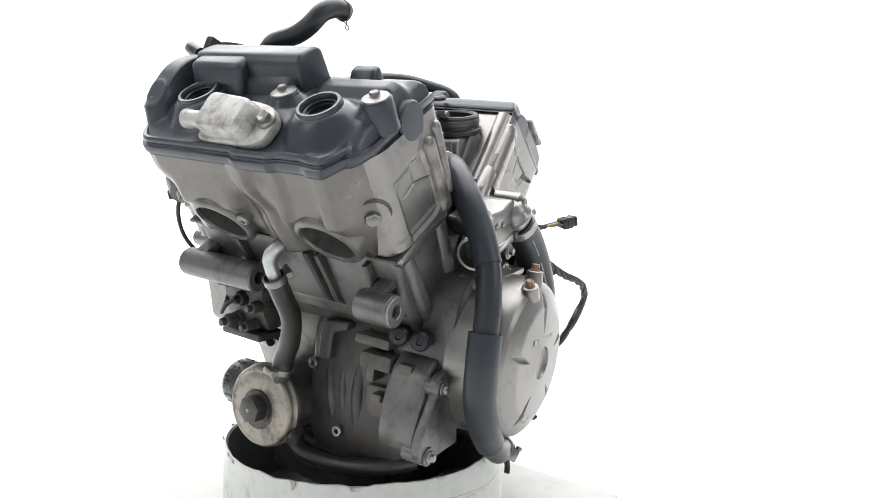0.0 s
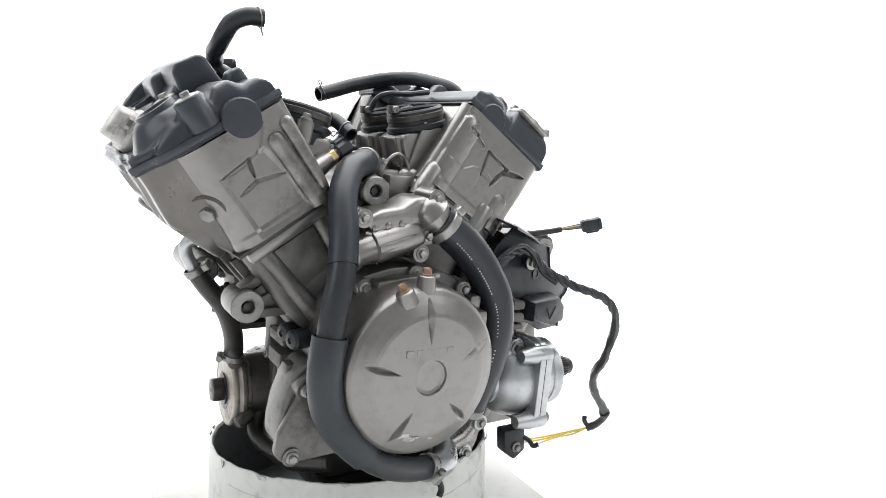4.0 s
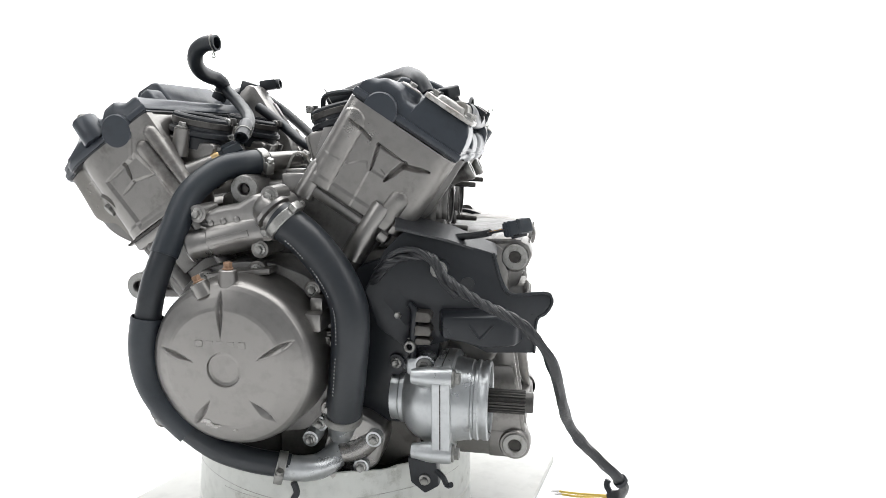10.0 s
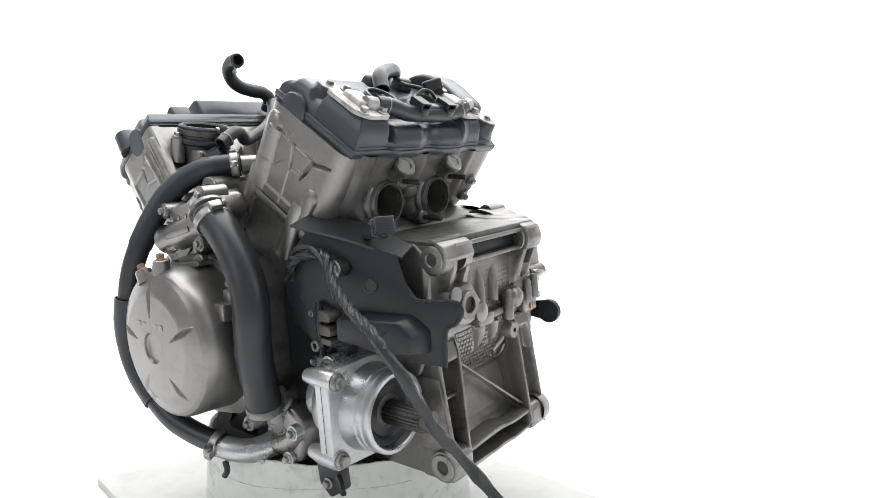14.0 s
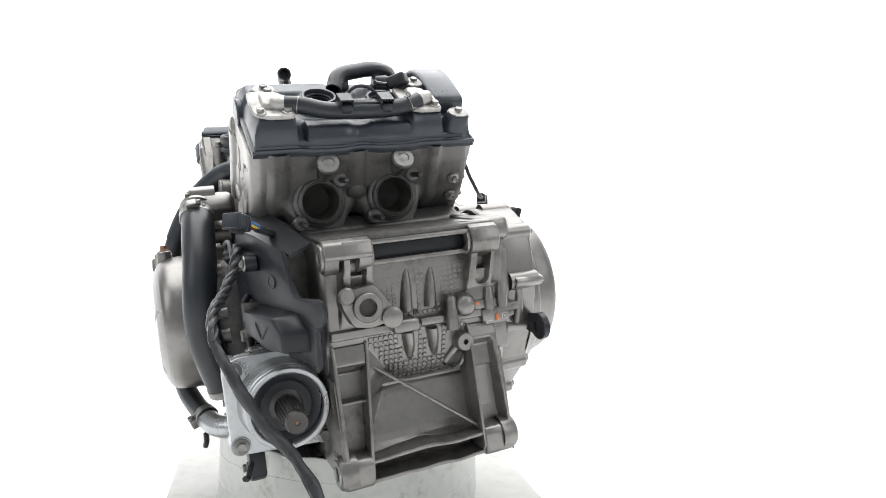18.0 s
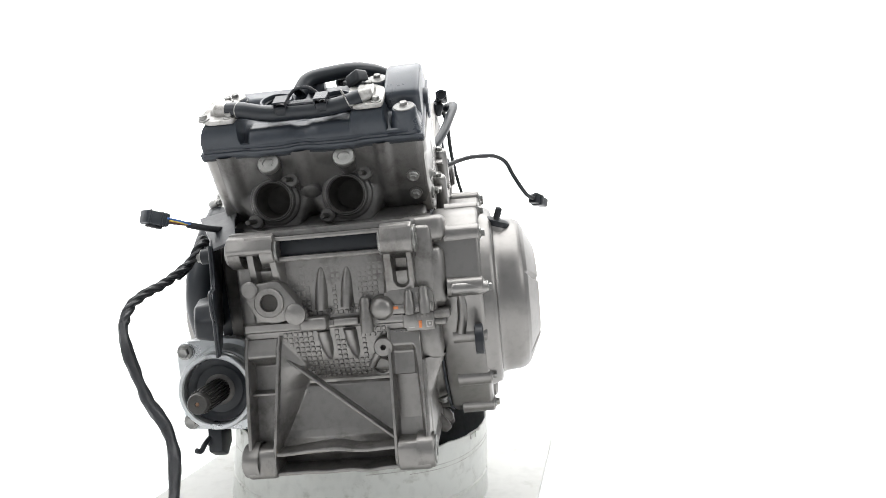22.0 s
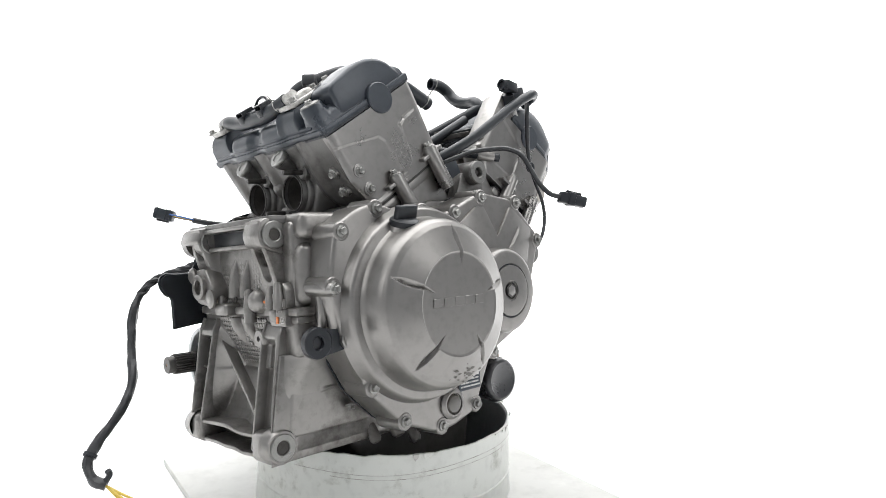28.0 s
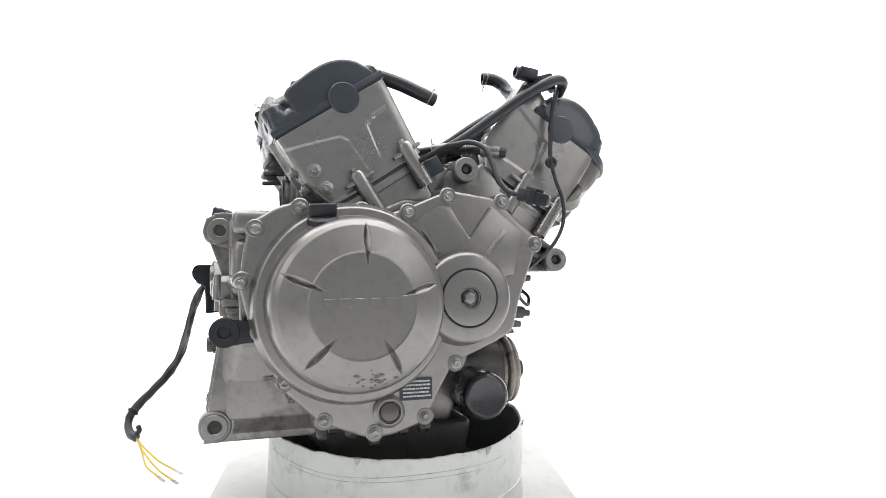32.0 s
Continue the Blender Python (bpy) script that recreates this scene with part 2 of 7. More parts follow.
def each(name, pieces, mat, parent, m=None, label=""):
    """Several alike pieces, each a part of its own."""
    return [part(name, bm, mat, parent, label, m) for bm in pieces]


def relief(nu, nw, at, bm=None):
    """A curved sheet: at(a, b) gives the place for a and b from 0 to 1."""
    bm = bm or bmesh.new()
    g = [[bm.verts.new(at(i / nu, j / nw)) for j in range(nw + 1)] for i in range(nu + 1)]
    for i in range(nu):
        for j in range(nw):
            bm.faces.new((g[i][j], g[i + 1][j], g[i + 1][j + 1], g[i][j + 1]))
    return bm


def bulge(d, r, soft):
    """1 inside r, falling smoothly to 0 at r + soft."""
    f = min(1.0, max(0.0, 1 - (d - r) / soft))
    return f * f * (3 - 2 * f)


def blend(*h, p=5.0):
    """A smooth largest value."""
    return sum(max(0.0, x) ** p for x in h) ** (1 / p)


def seg_dist(p, a, b):
    """Distance from p to the line a-b, and how far along it p lies (0 to 1)."""
    abx, aby = b[0] - a[0], b[1] - a[1]
    f = ((p[0] - a[0]) * abx + (p[1] - a[1]) * aby) / (abx * abx + aby * aby)
    f = min(1.0, max(0.0, f))
    return math.hypot(p[0] - a[0] - f * abx, p[1] - a[1] - f * aby), f


def inside(p, poly):
    """Signed distance to a closed outline, positive within."""
    d = min(seg_dist(p, poly[i - 1], poly[i])[0] for i in range(len(poly)))
    odd = False
    for i in range(len(poly)):
        (x0, y0), (x1, y1) = poly[i - 1], poly[i]
        if (y0 > p[1]) != (y1 > p[1]) and p[0] < (x1 - x0) * (p[1] - y0) / (y1 - y0) + x0:
            odd = not odd
    return d if odd else -d


def emboss(p, panels=(), rolls=(), cuts=()):
    """Relief of a cast face: panels (outline, height, soft), half-round rolls (a, b, radius, height), V cuts (line, width, depth)."""
    h = 0.0
    for poly, up, soft in panels:
        h += up * min(1.0, max(0.0, 0.5 + inside(p, poly) / soft))
    for a, b, r, up in rolls:
        d, f = seg_dist(p, a, b)
        if d < r:
            h = max(h, h * 0.4 + up * math.sqrt(1 - (d / r) ** 2))
    for line, w, deep in cuts:
        for i in range(len(line) - 1):
            d, f = seg_dist(p, line[i], line[i + 1])
            k = f if len(line) == 2 else 0.5
            ww = w * (0.35 + 0.65 * min(1.0, 2.5 * (1 - k)))
            if d < ww:
                h = min(h, h - deep * (1 - d / ww))
    return h


def disc_relief(profile, cuts, at, axis, n=600):
    """A turned cover with blade-shaped grooves. profile: (radius, height); cuts: (start, end, width, depth) in the cover's own plane."""
    m = Matrix.Translation(at) @ along(axis)
    radii = []
    for (r0, h0), (r1, h1) in zip(profile, profile[1:]):
        k = max(1, int(abs(r1 - r0) / 0.0009))
        radii += [(r0 + (r1 - r0) * i / k, h0 + (h1 - h0) * i / k) for i in range(k)]
    radii.append(profile[-1])
    segs = [(Vector(a), Vector(b), w, d) for a, b, w, d in cuts]

    def height(x, y, h):
        for a, b, w, d in segs:
            ab = b - a
            f = ((x - a.x) * ab.x + (y - a.y) * ab.y) / ab.length_squared
            if 0 < f < 1:
                side = ((x - a.x) * -ab.y + (y - a.y) * ab.x) / ab.length
                half = w / 2 * min(1.0, 3.2 * f, 1.9 * (1 - f)) ** 0.8
                if abs(side) < half:
                    q = side / half
                    h -= d * min(1, 4 * f, 3 * (1 - f)) * ((1 - q) / 1.35 if q > -0.35 else (1 + q) / 0.65)
        return h
    bm = bmesh.new()
    rings = []
    for r, h in radii:
        if r < 1e-6:
            rings.append([bm.verts.new(m @ Vector((0, 0, h)))])
            continue
        ring = []
        for i in range(n):
            x, y = r * math.cos(2 * math.pi * i / n), r * math.sin(2 * math.pi * i / n)
            ring.append(bm.verts.new(m @ Vector((x, y, height(x, y, h)))))
        rings.append(ring)
    for a, b in zip(rings, rings[1:]):
        for i in range(n):
            j = (i + 1) % n
            if len(b) == 1:
                bm.faces.new((a[i], a[j], b[0]))
            else:
                bm.faces.new((a[i], a[j], b[j], b[i]))
    return bm


def in_plane(at, axis, pts):
    """Places (x, z) on a side of the engine, in the plane of a cover turned round axis."""
    inv = (Matrix.Translation(at) @ along(axis)).inverted()
    return [(inv @ Vector((x, at[1], z))).xy for x, z in pts]


# ---- shared small hardware ----
def hex_bolt_mesh(name, mat, across=0.008, flange=0.0125, head=0.0055, washer=0.0022):
    bm = bmesh.new()
    lathe([(flange / 2 - 0.0004, -0.001), (flange / 2, 0.0004), (flange / 2 - 0.0003, washer * 0.6), (flange / 2 - 0.0022, washer), (0.0, washer)], n=20, bm=bm)
    t = bmesh.new()
    r = across / math.sqrt(3)
    a = [t.verts.new((r * math.cos(math.pi / 3 * i), r * math.sin(math.pi / 3 * i), washer * 0.5)) for i in range(6)]
    b = [t.verts.new((r * math.cos(math.pi / 3 * i), r * math.sin(math.pi / 3 * i), head - 0.0006)) for i in range(6)]
    c = [t.verts.new((r * 0.86 * math.cos(math.pi / 3 * i), r * 0.86 * math.sin(math.pi / 3 * i), head)) for i in range(6)]
    d = [t.verts.new((r * 0.55 * math.cos(math.pi / 3 * i), r * 0.55 * math.sin(math.pi / 3 * i), head - 0.0007)) for i in range(6)]
    for i in range(6):
        j = (i + 1) % 6
        t.faces.new((a[i], a[j], b[j], b[i]))
        t.faces.new((b[i], b[j], c[j], c[i]))
        t.faces.new((c[i], c[j], d[j], d[i]))
    t.faces.new(d)
    join(bm, t)
    return finish(bm, mat, name)


BOLT = hex_bolt_mesh("bolt", STEEL, 0.0085, 0.0145, 0.0065)
PLUGBOLT = hex_bolt_mesh("bolt_plug", WASHER, 0.0150, 0.0200, 0.0090, 0.0030)
BIGBOLT = hex_bolt_mesh("bolt_large", STEEL, 0.0125, 0.021, 0.0085, 0.003)
LOWBOLT = hex_bolt_mesh("bolt_low", WASHER, 0.0088, 0.0118, 0.0046, 0.0012)
RUSTBOLT = hex_bolt_mesh("bolt_rusty", RUST, 0.0085, 0.0125, 0.008)


def bolt(at, axis, parent, me=BOLT, turn=17.0, label=""):
    m = Matrix.Translation(at) @ along(axis) @ Matrix.Rotation(radians(turn + 137 * at[0] * 1000), 4, "Z")
    return placed("bolt", me, parent, m, label)


def clamp(at, axis, r, parent, turn=0.0, name="hose_clamp", width=0.011):
    """A worm-drive band round a hose."""
    m = Matrix.Translation(at) @ along(axis) @ Matrix.Rotation(radians(turn), 4, "Z")
    bm = bmesh.new()
    h = width / 2
    lathe([(r - 0.001, -h), (r + 0.0006, -h), (r + 0.0014, -h * 0.8), (r + 0.0010, 0), (r + 0.0014, h * 0.8), (r + 0.0006, h), (r - 0.001, h)], n=36, bm=bm, close=False)
    for i in range(9):
        a = -0.75 + i * 0.075
        block((-0.0004, -h * 0.62, -0.0006), (0.0004, h * 0.62, 0.0006), 0, bm=bm,
              m=Matrix.Rotation(a, 4, "Z") @ Matrix.Translation((r + 0.0015, 0, 0)) @ Matrix.Rotation(radians(90), 4, "X") @ Matrix.Rotation(0.3, 4, "Z"))
    block((-0.004, -0.0075, -h * 0.95), (0.0045, 0.0075, h * 0.95), 0.0012, bm=bm, m=Matrix.Translation((r + 0.0035, 0, 0)))
    ob = part(name, bm, STEEL, parent, "bright steel worm-drive hose clamp", m)
    bm = bmesh.new()
    lathe([(0.0038, -0.013), (0.0042, -0.0125), (0.0042, -0.0085), (0.0025, -0.008), (0.0025, 0.008), (0, 0.008)], (r + 0.0045, 0, 0), (0, 1, 0), 12, bm)
    part("clamp_screw", bm, STEEL, ob, "", m)
    return ob


def spring_clip(at, axis, r, parent, turn=0.0):
    """A wire clip with two ears on a thin hose."""
    m = Matrix.Translation(at) @ along(axis) @ Matrix.Rotation(radians(turn), 4, "Z")
    bm = bmesh.new()
    ring = [(r * math.cos(a), r * math.sin(a), 0.002 * math.cos(a)) for a in np.linspace(0.3, 2 * math.pi - 0.3, 22)]
    ear = [(r + 0.003, 0.001 - 0.004 * s, 0.003) for s in (0.2,)] + [(r + 0.008, 0.003, 0.004), (r + 0.011, 0.0, 0.003), (r + 0.008, -0.003, 0.002)]
    tube(ring + ear + [ring[0]], 0.0009, 6, 2, bm=bm)
    return part("spring_clip", bm, STEEL, parent, "", m)


# ---- the studio: white sweep, board and drum on the turntable ----
def make_sweep():
    """The studio's white floor and the white sheet that rises behind it, both with an added glow."""
    def sheet(name, prof, mat, label):
        bm = bmesh.new()
        rows = [[bm.verts.new((x, y, z)) for x in (-4.5, 4.5)] for y, z in prof]
        low = [[bm.verts.new((x, y + (0.02 if z > 0.4 else 0), z - (0.02 if z < 2 else 0))) for x in (-4.5, 4.5)] for y, z in prof]
        for q in (rows, low):
            for a, b in zip(q, q[1:]):
                bm.faces.new((a[0], a[1], b[1], b[0]))
        for a, b in ((rows[0], low[0]), (rows[-1], low[-1])):
            bm.faces.new((a[0], a[1], b[1], b[0]))
        return tagged(new(name, finish(bm, mat, name, 60)), label, "backdrop" if name == "backdrop" else "floor", kind="structure")
    arc = [(0.9 + 1.3 * math.sin(math.pi / 2 * i / 12), 1.3 - 1.3 * math.cos(math.pi / 2 * i / 12)) for i in range(13)]
    sheet("backdrop", arc + [(2.2, 3.6)], SWEEP, "seamless white studio sweep behind the turntable, its glow added")
    return sheet("floor", [(-3.0, 0.0), (0.9, 0.0)], FLOOR, "plain white studio floor under the board, its faint glow added")


sweep = make_sweep()


def make_board():
    ob = new("white_board")
    bm = prism([(0.2816, 0.2075), (-0.266, 0.304), (-0.3630, -0.2500), (0.188, -0.336)], 0.0, 0.012, "z", 0.002)
    part("panel", bm, BOARD, ob)
    return tagged(ob, "square scuffed white board carrying the cut drum", "board")


def make_drum():
    ob = new("plastic_drum")
    n, rnd = 128, random.Random(3)
    c, r0, top = Vector((-0.0448, -0.0206, 0)), 0.1985, 0.1262
    edge = [top + 0.0022 * noise.noise(Vector((math.cos(2 * math.pi * i / n) * 6, math.sin(2 * math.pi * i / n) * 6, 0.3))) + rnd.uniform(-0.0008, 0.0008) for i in range(n)]

    def shell(profile):
        bm = bmesh.new()
        rings = []
        for r, h, follow in profile:
            rings.append([bm.verts.new(c + Vector((r * math.cos(2 * math.pi * i / n), r * math.sin(2 * math.pi * i / n), edge[i] + h if follow else h))) for i in range(n)])
        for a, b in zip(rings, rings[1:]):
            for i in range(n):
                bm.faces.new((a[i], a[(i + 1) % n], b[(i + 1) % n], b[i]))
        return bm
    wall = part("wall", shell([(r0 + 0.004, 0.012, 0), (r0 + 0.003, 0.02, 0), (r0 + 0.0015, 0.044, 0), (r0 + 0.0030, 0.0455, 0), (r0 + 0.0030, 0.048, 0), (r0 + 0.0012, 0.0495, 0),
                               (r0, -0.004, 1), (r0 - 0.0008, 0, 1), (r0 - 0.003, 0.0004, 1), (r0 - 0.0045, -0.002, 1), (r0 - 0.0045, -0.006, 1)]), DRUMWHITE, ob, "weathered white plastic wall with a hacked rim")
    # separate dark sheet carries the shade inside the drum
    part("shaded_inside", shell([(r0 - 0.0040, -0.0025, 1), (r0 - 0.0052, -0.0035, 1), (r0 - 0.006, 0.014, 0), (0.01, 0.0135, 0), (0.001, 0.0135, 0)]), DRUMSHADE, ob, "inner face of the drum, its shade put into the dark colour")
    for z, a0, a1, sl in ((0.098, 0.2, 2.2, 0.010), (0.094, 0.5, 2.0, 0.006), (0.102, 3.4, 5.0, -0.012), (0.088, 4.2, 6.0, 0.008)):
        ring = [c + Vector((math.cos(q) * (r0 + 0.0003), math.sin(q) * (r0 + 0.0003), z + sl * (q - a0) / (a1 - a0) + 0.002 * math.sin(q * 5))) for q in np.linspace(a0, a1, 40)]
        part("scored_line", tube(ring, 0.0005, 6, 1), PALE, wall, "fine grey scored line")
    # torn scraps along the hacked rim
    for i in range(22):
        a = rnd.uniform(0, 2 * math.pi)
        bm = bmesh.new()
        k = int(a / (2 * math.pi) * n) % n
        w, h = rnd.uniform(0.003, 0.008), rnd.uniform(0.003, 0.011)
        pts = [(-w, 0.0015), (w, 0.001), (w * 0.5, -h * 0.6), (w * 0.1, -h), (-w * 0.7, -h * 0.5)]
        prism(pts, 0, 0.0012, "y", 0, bm=bm)
        m = Matrix.Translation(c + Vector((math.cos(a) * (r0 + 0.001), math.sin(a) * (r0 + 0.001), edge[k]))) @ Matrix.Rotation(a - math.pi / 2, 4, "Z") @ Matrix.Rotation(rnd.uniform(-0.5, 0.1), 4, "X")
        part("torn_scrap", bm, DRUMWHITE if i % 3 else PALE, wall, "", m)
    return tagged(ob, "cut-down white plastic drum standing on the board", "drum")


board = make_board()
drum = make_drum()

# ---- the engine: x to its rear, y to its right side, z up ----
engine = tagged(new("motorcycle_engine"), "used grey four-cylinder vee motorcycle engine standing in a drum", "engine")


def bank(x0, z0, deg):
    """A cylinder bank's space: s to the rear along its head, y to the right, v up its cylinders."""
    a = radians(deg)
    return Matrix(((math.cos(a), 0, math.sin(a), x0), (0, 1, 0, 0), (-math.sin(a), 0, math.cos(a), z0), (0, 0, 0, 1)))


REAR = bank(0.061, 0.5876, 33.0)
FRONT = bank(-0.265, 0.562, -34.0)


def rv(s, y, v):
    return REAR @ Vector((s, y, v))


def fv(s, y, v):
    return FRONT @ Vector((s, y, v))


RN, FN = REAR.to_3x3() @ Vector((0, 0, 1)), FRONT.to_3x3() @ Vector((0, 0, 1))
RT, FT = REAR.to_3x3() @ Vector((1, 0, 0)), FRONT.to_3x3() @ Vector((1, 0, 0))


def ridge(pts, w, h, bm=None, m=None, axis="y", at=0.0, sign=1):
    """A roof-shaped rib along a line of two coordinates, standing h off the plane at, towards sign."""
    bm = bm or bmesh.new()
    t = bmesh.new()
    for k, (a, b) in enumerate(zip(pts, pts[1:])):
        a, b = Vector(a), Vector(b)
        d = (b - a).normalized()
        run = min(w * 1.8, (b - a).length * 0.3)
        q = Vector((-d.y, d.x)) * w / 2

        def at3(p, up):
            z = at + sign * up
            return {"y": (p.x, z, p.y), "x": (z, p.x, p.y), "z": (p.x, p.y, z)}[axis]
        e = d * (run if k == 0 else w * 0.4)
        f = d * (run if k == len(pts) - 2 else w * 0.4)
        v = [t.verts.new(at3(p, k)) for p, k in ((a + q, -0.001), (a - q, -0.001), (b - q, -0.001), (b + q, -0.001))]
        top = [t.verts.new(at3(p, h)) for p in (a + q * 0.35 + e, a - q * 0.35 + e, b - q * 0.35 - f, b + q * 0.35 - f)]
        for i in range(4):
            t.faces.new((v[i], v[(i + 1) % 4], top[(i + 1) % 4], top[i]))
        t.faces.new(top)
    if m is not None:
        t.transform(m)
    return join(bm, t)


# -- crankcase --
def crankcase():
    ob = part("crankcase", prism([(-0.100, 0.130), (-0.125, 0.20), (-0.140, 0.27), (-0.165, 0.315), (-0.205, 0.350), (-0.13, 0.455), (-0.02, 0.455), (0.04, 0.425),
                                  (0.195, 0.428), (0.213, 0.415), (0.210, 0.292), (0.182, 0.245), (0.160, 0.20), (0.15, 0.150), (0.12, 0.130)], -0.092, 0.098, "y", 0.008, 3), CAST, engine,
              "grey cast aluminium crankcase with grimy front")
    part("sump", prism([(-0.135, 0.135), (-0.12, 0.06), (0.06, 0.055), (0.11, 0.135)], -0.10, 0.100, "y", 0.012, 3), GRIMESHADE, engine, "dark oil pan inside the drum")
    part("left_case", prism([(-0.100, 0.130), (-0.140, 0.27), (-0.205, 0.350), (-0.13, 0.450), (-0.02, 0.450), (0.04, 0.420), (0.135, 0.425), (0.150, 0.40), (0.140, 0.30), (0.10, 0.150), (0.06, 0.130)], -0.135, -0.088, "y", 0.006, 3), DIRTY, ob)
    part("upper_right_case", prism([(-0.150, 0.30), (-0.195, 0.355), (-0.13, 0.452), (-0.02, 0.452), (0.04, 0.425), (0.190, 0.430), (0.210, 0.418), (0.206, 0.290), (0.06, 0.280)], 0.090, 0.150, "y", 0.006, 3), CAST, ob)
    part("lower_right_case", prism([(0.02, 0.30), (0.209, 0.30), (0.206, 0.270), (0.214, 0.200), (0.216, 0.160), (0.03, 0.160)], 0.090, 0.1325, "y", 0.006, 3), CAST, ob)
    part("right_shoulder", prism([(0.02, 0.305), (0.210, 0.305), (0.209, 0.2585), (0.02, 0.2585)], 0.120, 0.1515, "y", 0.006, 3), CAST, ob)
    front = part("front_case", prism([(-0.150, 0.130), (-0.172, 0.18), (-0.173, 0.30), (-0.16, 0.345), (-0.08, 0.36), (-0.08, 0.130)], -0.138, 0.004, "y", 0.010, 3), GRIMESHADE, engine, "oily black front of the crankcase")
    # pipes and ribs up the front
    each("front_rib", [tube([(-0.164, y0, z0 - 0.006), (-0.1705, (y0 + y1) / 2, (z0 + z1) / 2), (-0.164, y1, z1 + 0.006)], w, 14, 8) for y0, y1, z0, z1, w in
                       ((-0.0389, -0.0255, 0.192, 0.266, 0.0070), (-0.0547, -0.0463, 0.198, 0.270, 0.0055), (-0.0746, -0.0729, 0.198, 0.264, 0.0085))], GRIMESHADE, front)
    part("front_column", prism([(-0.016, 0.268), (-0.034, 0.268), (-0.036, 0.304), (-0.058, 0.312), (-0.058, 0.322), (-0.016, 0.316)], -0.184, -0.165, "x", 0.004, 3, 0.004), GRIMESHADE, front)
    each("front_pad", [prism([(-0.092, 0.253), (-0.140, 0.256), (-0.138, 0.222), (-0.129, 0.217), (-0.104, 0.214), (-0.094, 0.222)], -0.181, -0.165, "x", 0.004, 2, 0.004)], DIRTY, front)
    pieces = [block((-0.205, -0.138, 0.281), (-0.165, -0.094, 0.300), 0.003), block((-0.208, -0.168, 0.281), (-0.165, -0.149, 0.299), 0.003), block((-0.195, -0.110, 0.262), (-0.165, -0.098, 0.284), 0.003),
              block((-0.198, -0.150, 0.262), (-0.160, -0.140, 0.282), 0.003), block((-0.196, -0.124, 0.240), (-0.160, -0.110, 0.250), 0.002), block((-0.20, -0.13, 0.305), (-0.16, -0.08, 0.318), 0.004)]
    each("front_boss", pieces, DIRTY, front)
    for y, z in ((-0.0035, 0.2561), (-0.0515, 0.1789)):
        part("screw_boss", ringed((-0.1725, y, z), (-1, 0, 0), 0.0072, 0.0032, 0.006, 20), STEEL, front)
    return ob


case = crankcase()


# -- rear wall of the crankcase: waffle panels, pockets, mounts --
def rear_base(z):
    """The bare rear wall without its ribs: upright above the joint, a barrel below it, then the sloping floor of the foot."""
    return float(np.interp(z, [0.160, 0.166, 0.172, 0.180, 0.200, 0.226, 0.231, 0.2345, 0.238, 0.250, 0.270, 0.290, 0.306],
                           [0.226, 0.214, 0.206, 0.2015, 0.1965, 0.1915, 0.1900, 0.1865, 0.1870, 0.1945, 0.2030, 0.2085, 0.2105]))


def rear_height(y, z):
    """The cast rear wall: mount arms with pockets, bolt fingers, the joint band and the two hollow legs of the foot."""
    x = rear_base(z)

    def to(target, w):
        return x + (target - x) * w
    if z > 0.316:
        for yc, half, zc, run in ((-0.0505, 0.0165, 0.386, 0.015), (0.1115, 0.0170, 0.373, 0.014)):
            arm = float(np.interp(z, [0.318, 0.345, 0.370, 0.392, 0.424], [0.2115, 0.2175, 0.2250, 0.2330, 0.2380]))
            x = to(arm, bulge(abs(y - yc), half + 0.05 * max(0.0, 0.392 - z), 0.0055))
            d = math.hypot(y - yc, max(0.0, abs(z - zc) - run))
            x = to(arm - 0.017 + 0.009 * bulge(z, zc - 0.004, 0.004), bulge(d, 0.0062, 0.0036))
    x = to(0.2168, bulge(abs(z - 0.313), 0.0040, 0.0025))
    for yc, z0, z1, up in ((0.010, 0.330, 0.384, 0.0115), (0.0415, 0.331, 0.382, 0.0115), (0.009, 0.304, 0.267, 0.0110), (0.0415, 0.304, 0.267, 0.0110)):
        f = (z - z0) / (z1 - z0)
        if 0 <= f < 1:
            w = 0.0078 * math.sqrt(1 - f ** 2.4)
            d = abs(y - yc - 0.004 * f)
            if d < w:
                x += up * (1 - f ** 2.0) ** 0.8 * (1 - (d / w) ** 2) ** 0.6
    if z < 0.300:
        out = float(np.interp(z, [0.14, 0.285, 0.300], [0.243, 0.2190, 0.2125]))
        yi = float(np.interp(z, [0.165, 0.306], [-0.0575, -0.0455]))
        x = to(out, bulge(y - yi + 0.0015, 0.0, 0.0015) * bulge(0.262 - z, 0.0, 0.012))
        x = to(out - 0.026, bulge(y - yi, 0.0, 0.004) * bulge(z, 0.262, 0.018))
        run = 0.004 + 0.026 * min(1.0, max(0.0, (z - 0.170) / 0.065)) * min(1.0, max(0.0, (0.292 - z) / 0.03))
        if 0 < y - yi < run:
            x = max(x, x + (out - 0.005 - x) * (1 - (y - yi) / run))
        yo = float(np.interp(z, [0.160, 0.250, 0.300], [0.1215, 0.1165, 0.1150]))
        x = to(out, bulge(0.0880 - y, 0.0, 0.0015))
        d = math.hypot(max(0.0, 0.0935 - y, y - yo), max(0.0, z - 0.270) * 0.45)
        x = to(out - 0.012 - 0.008 * bulge(z - 0.242, 0.0, 0.003), bulge(d, 0.0, 0.006))
    return x


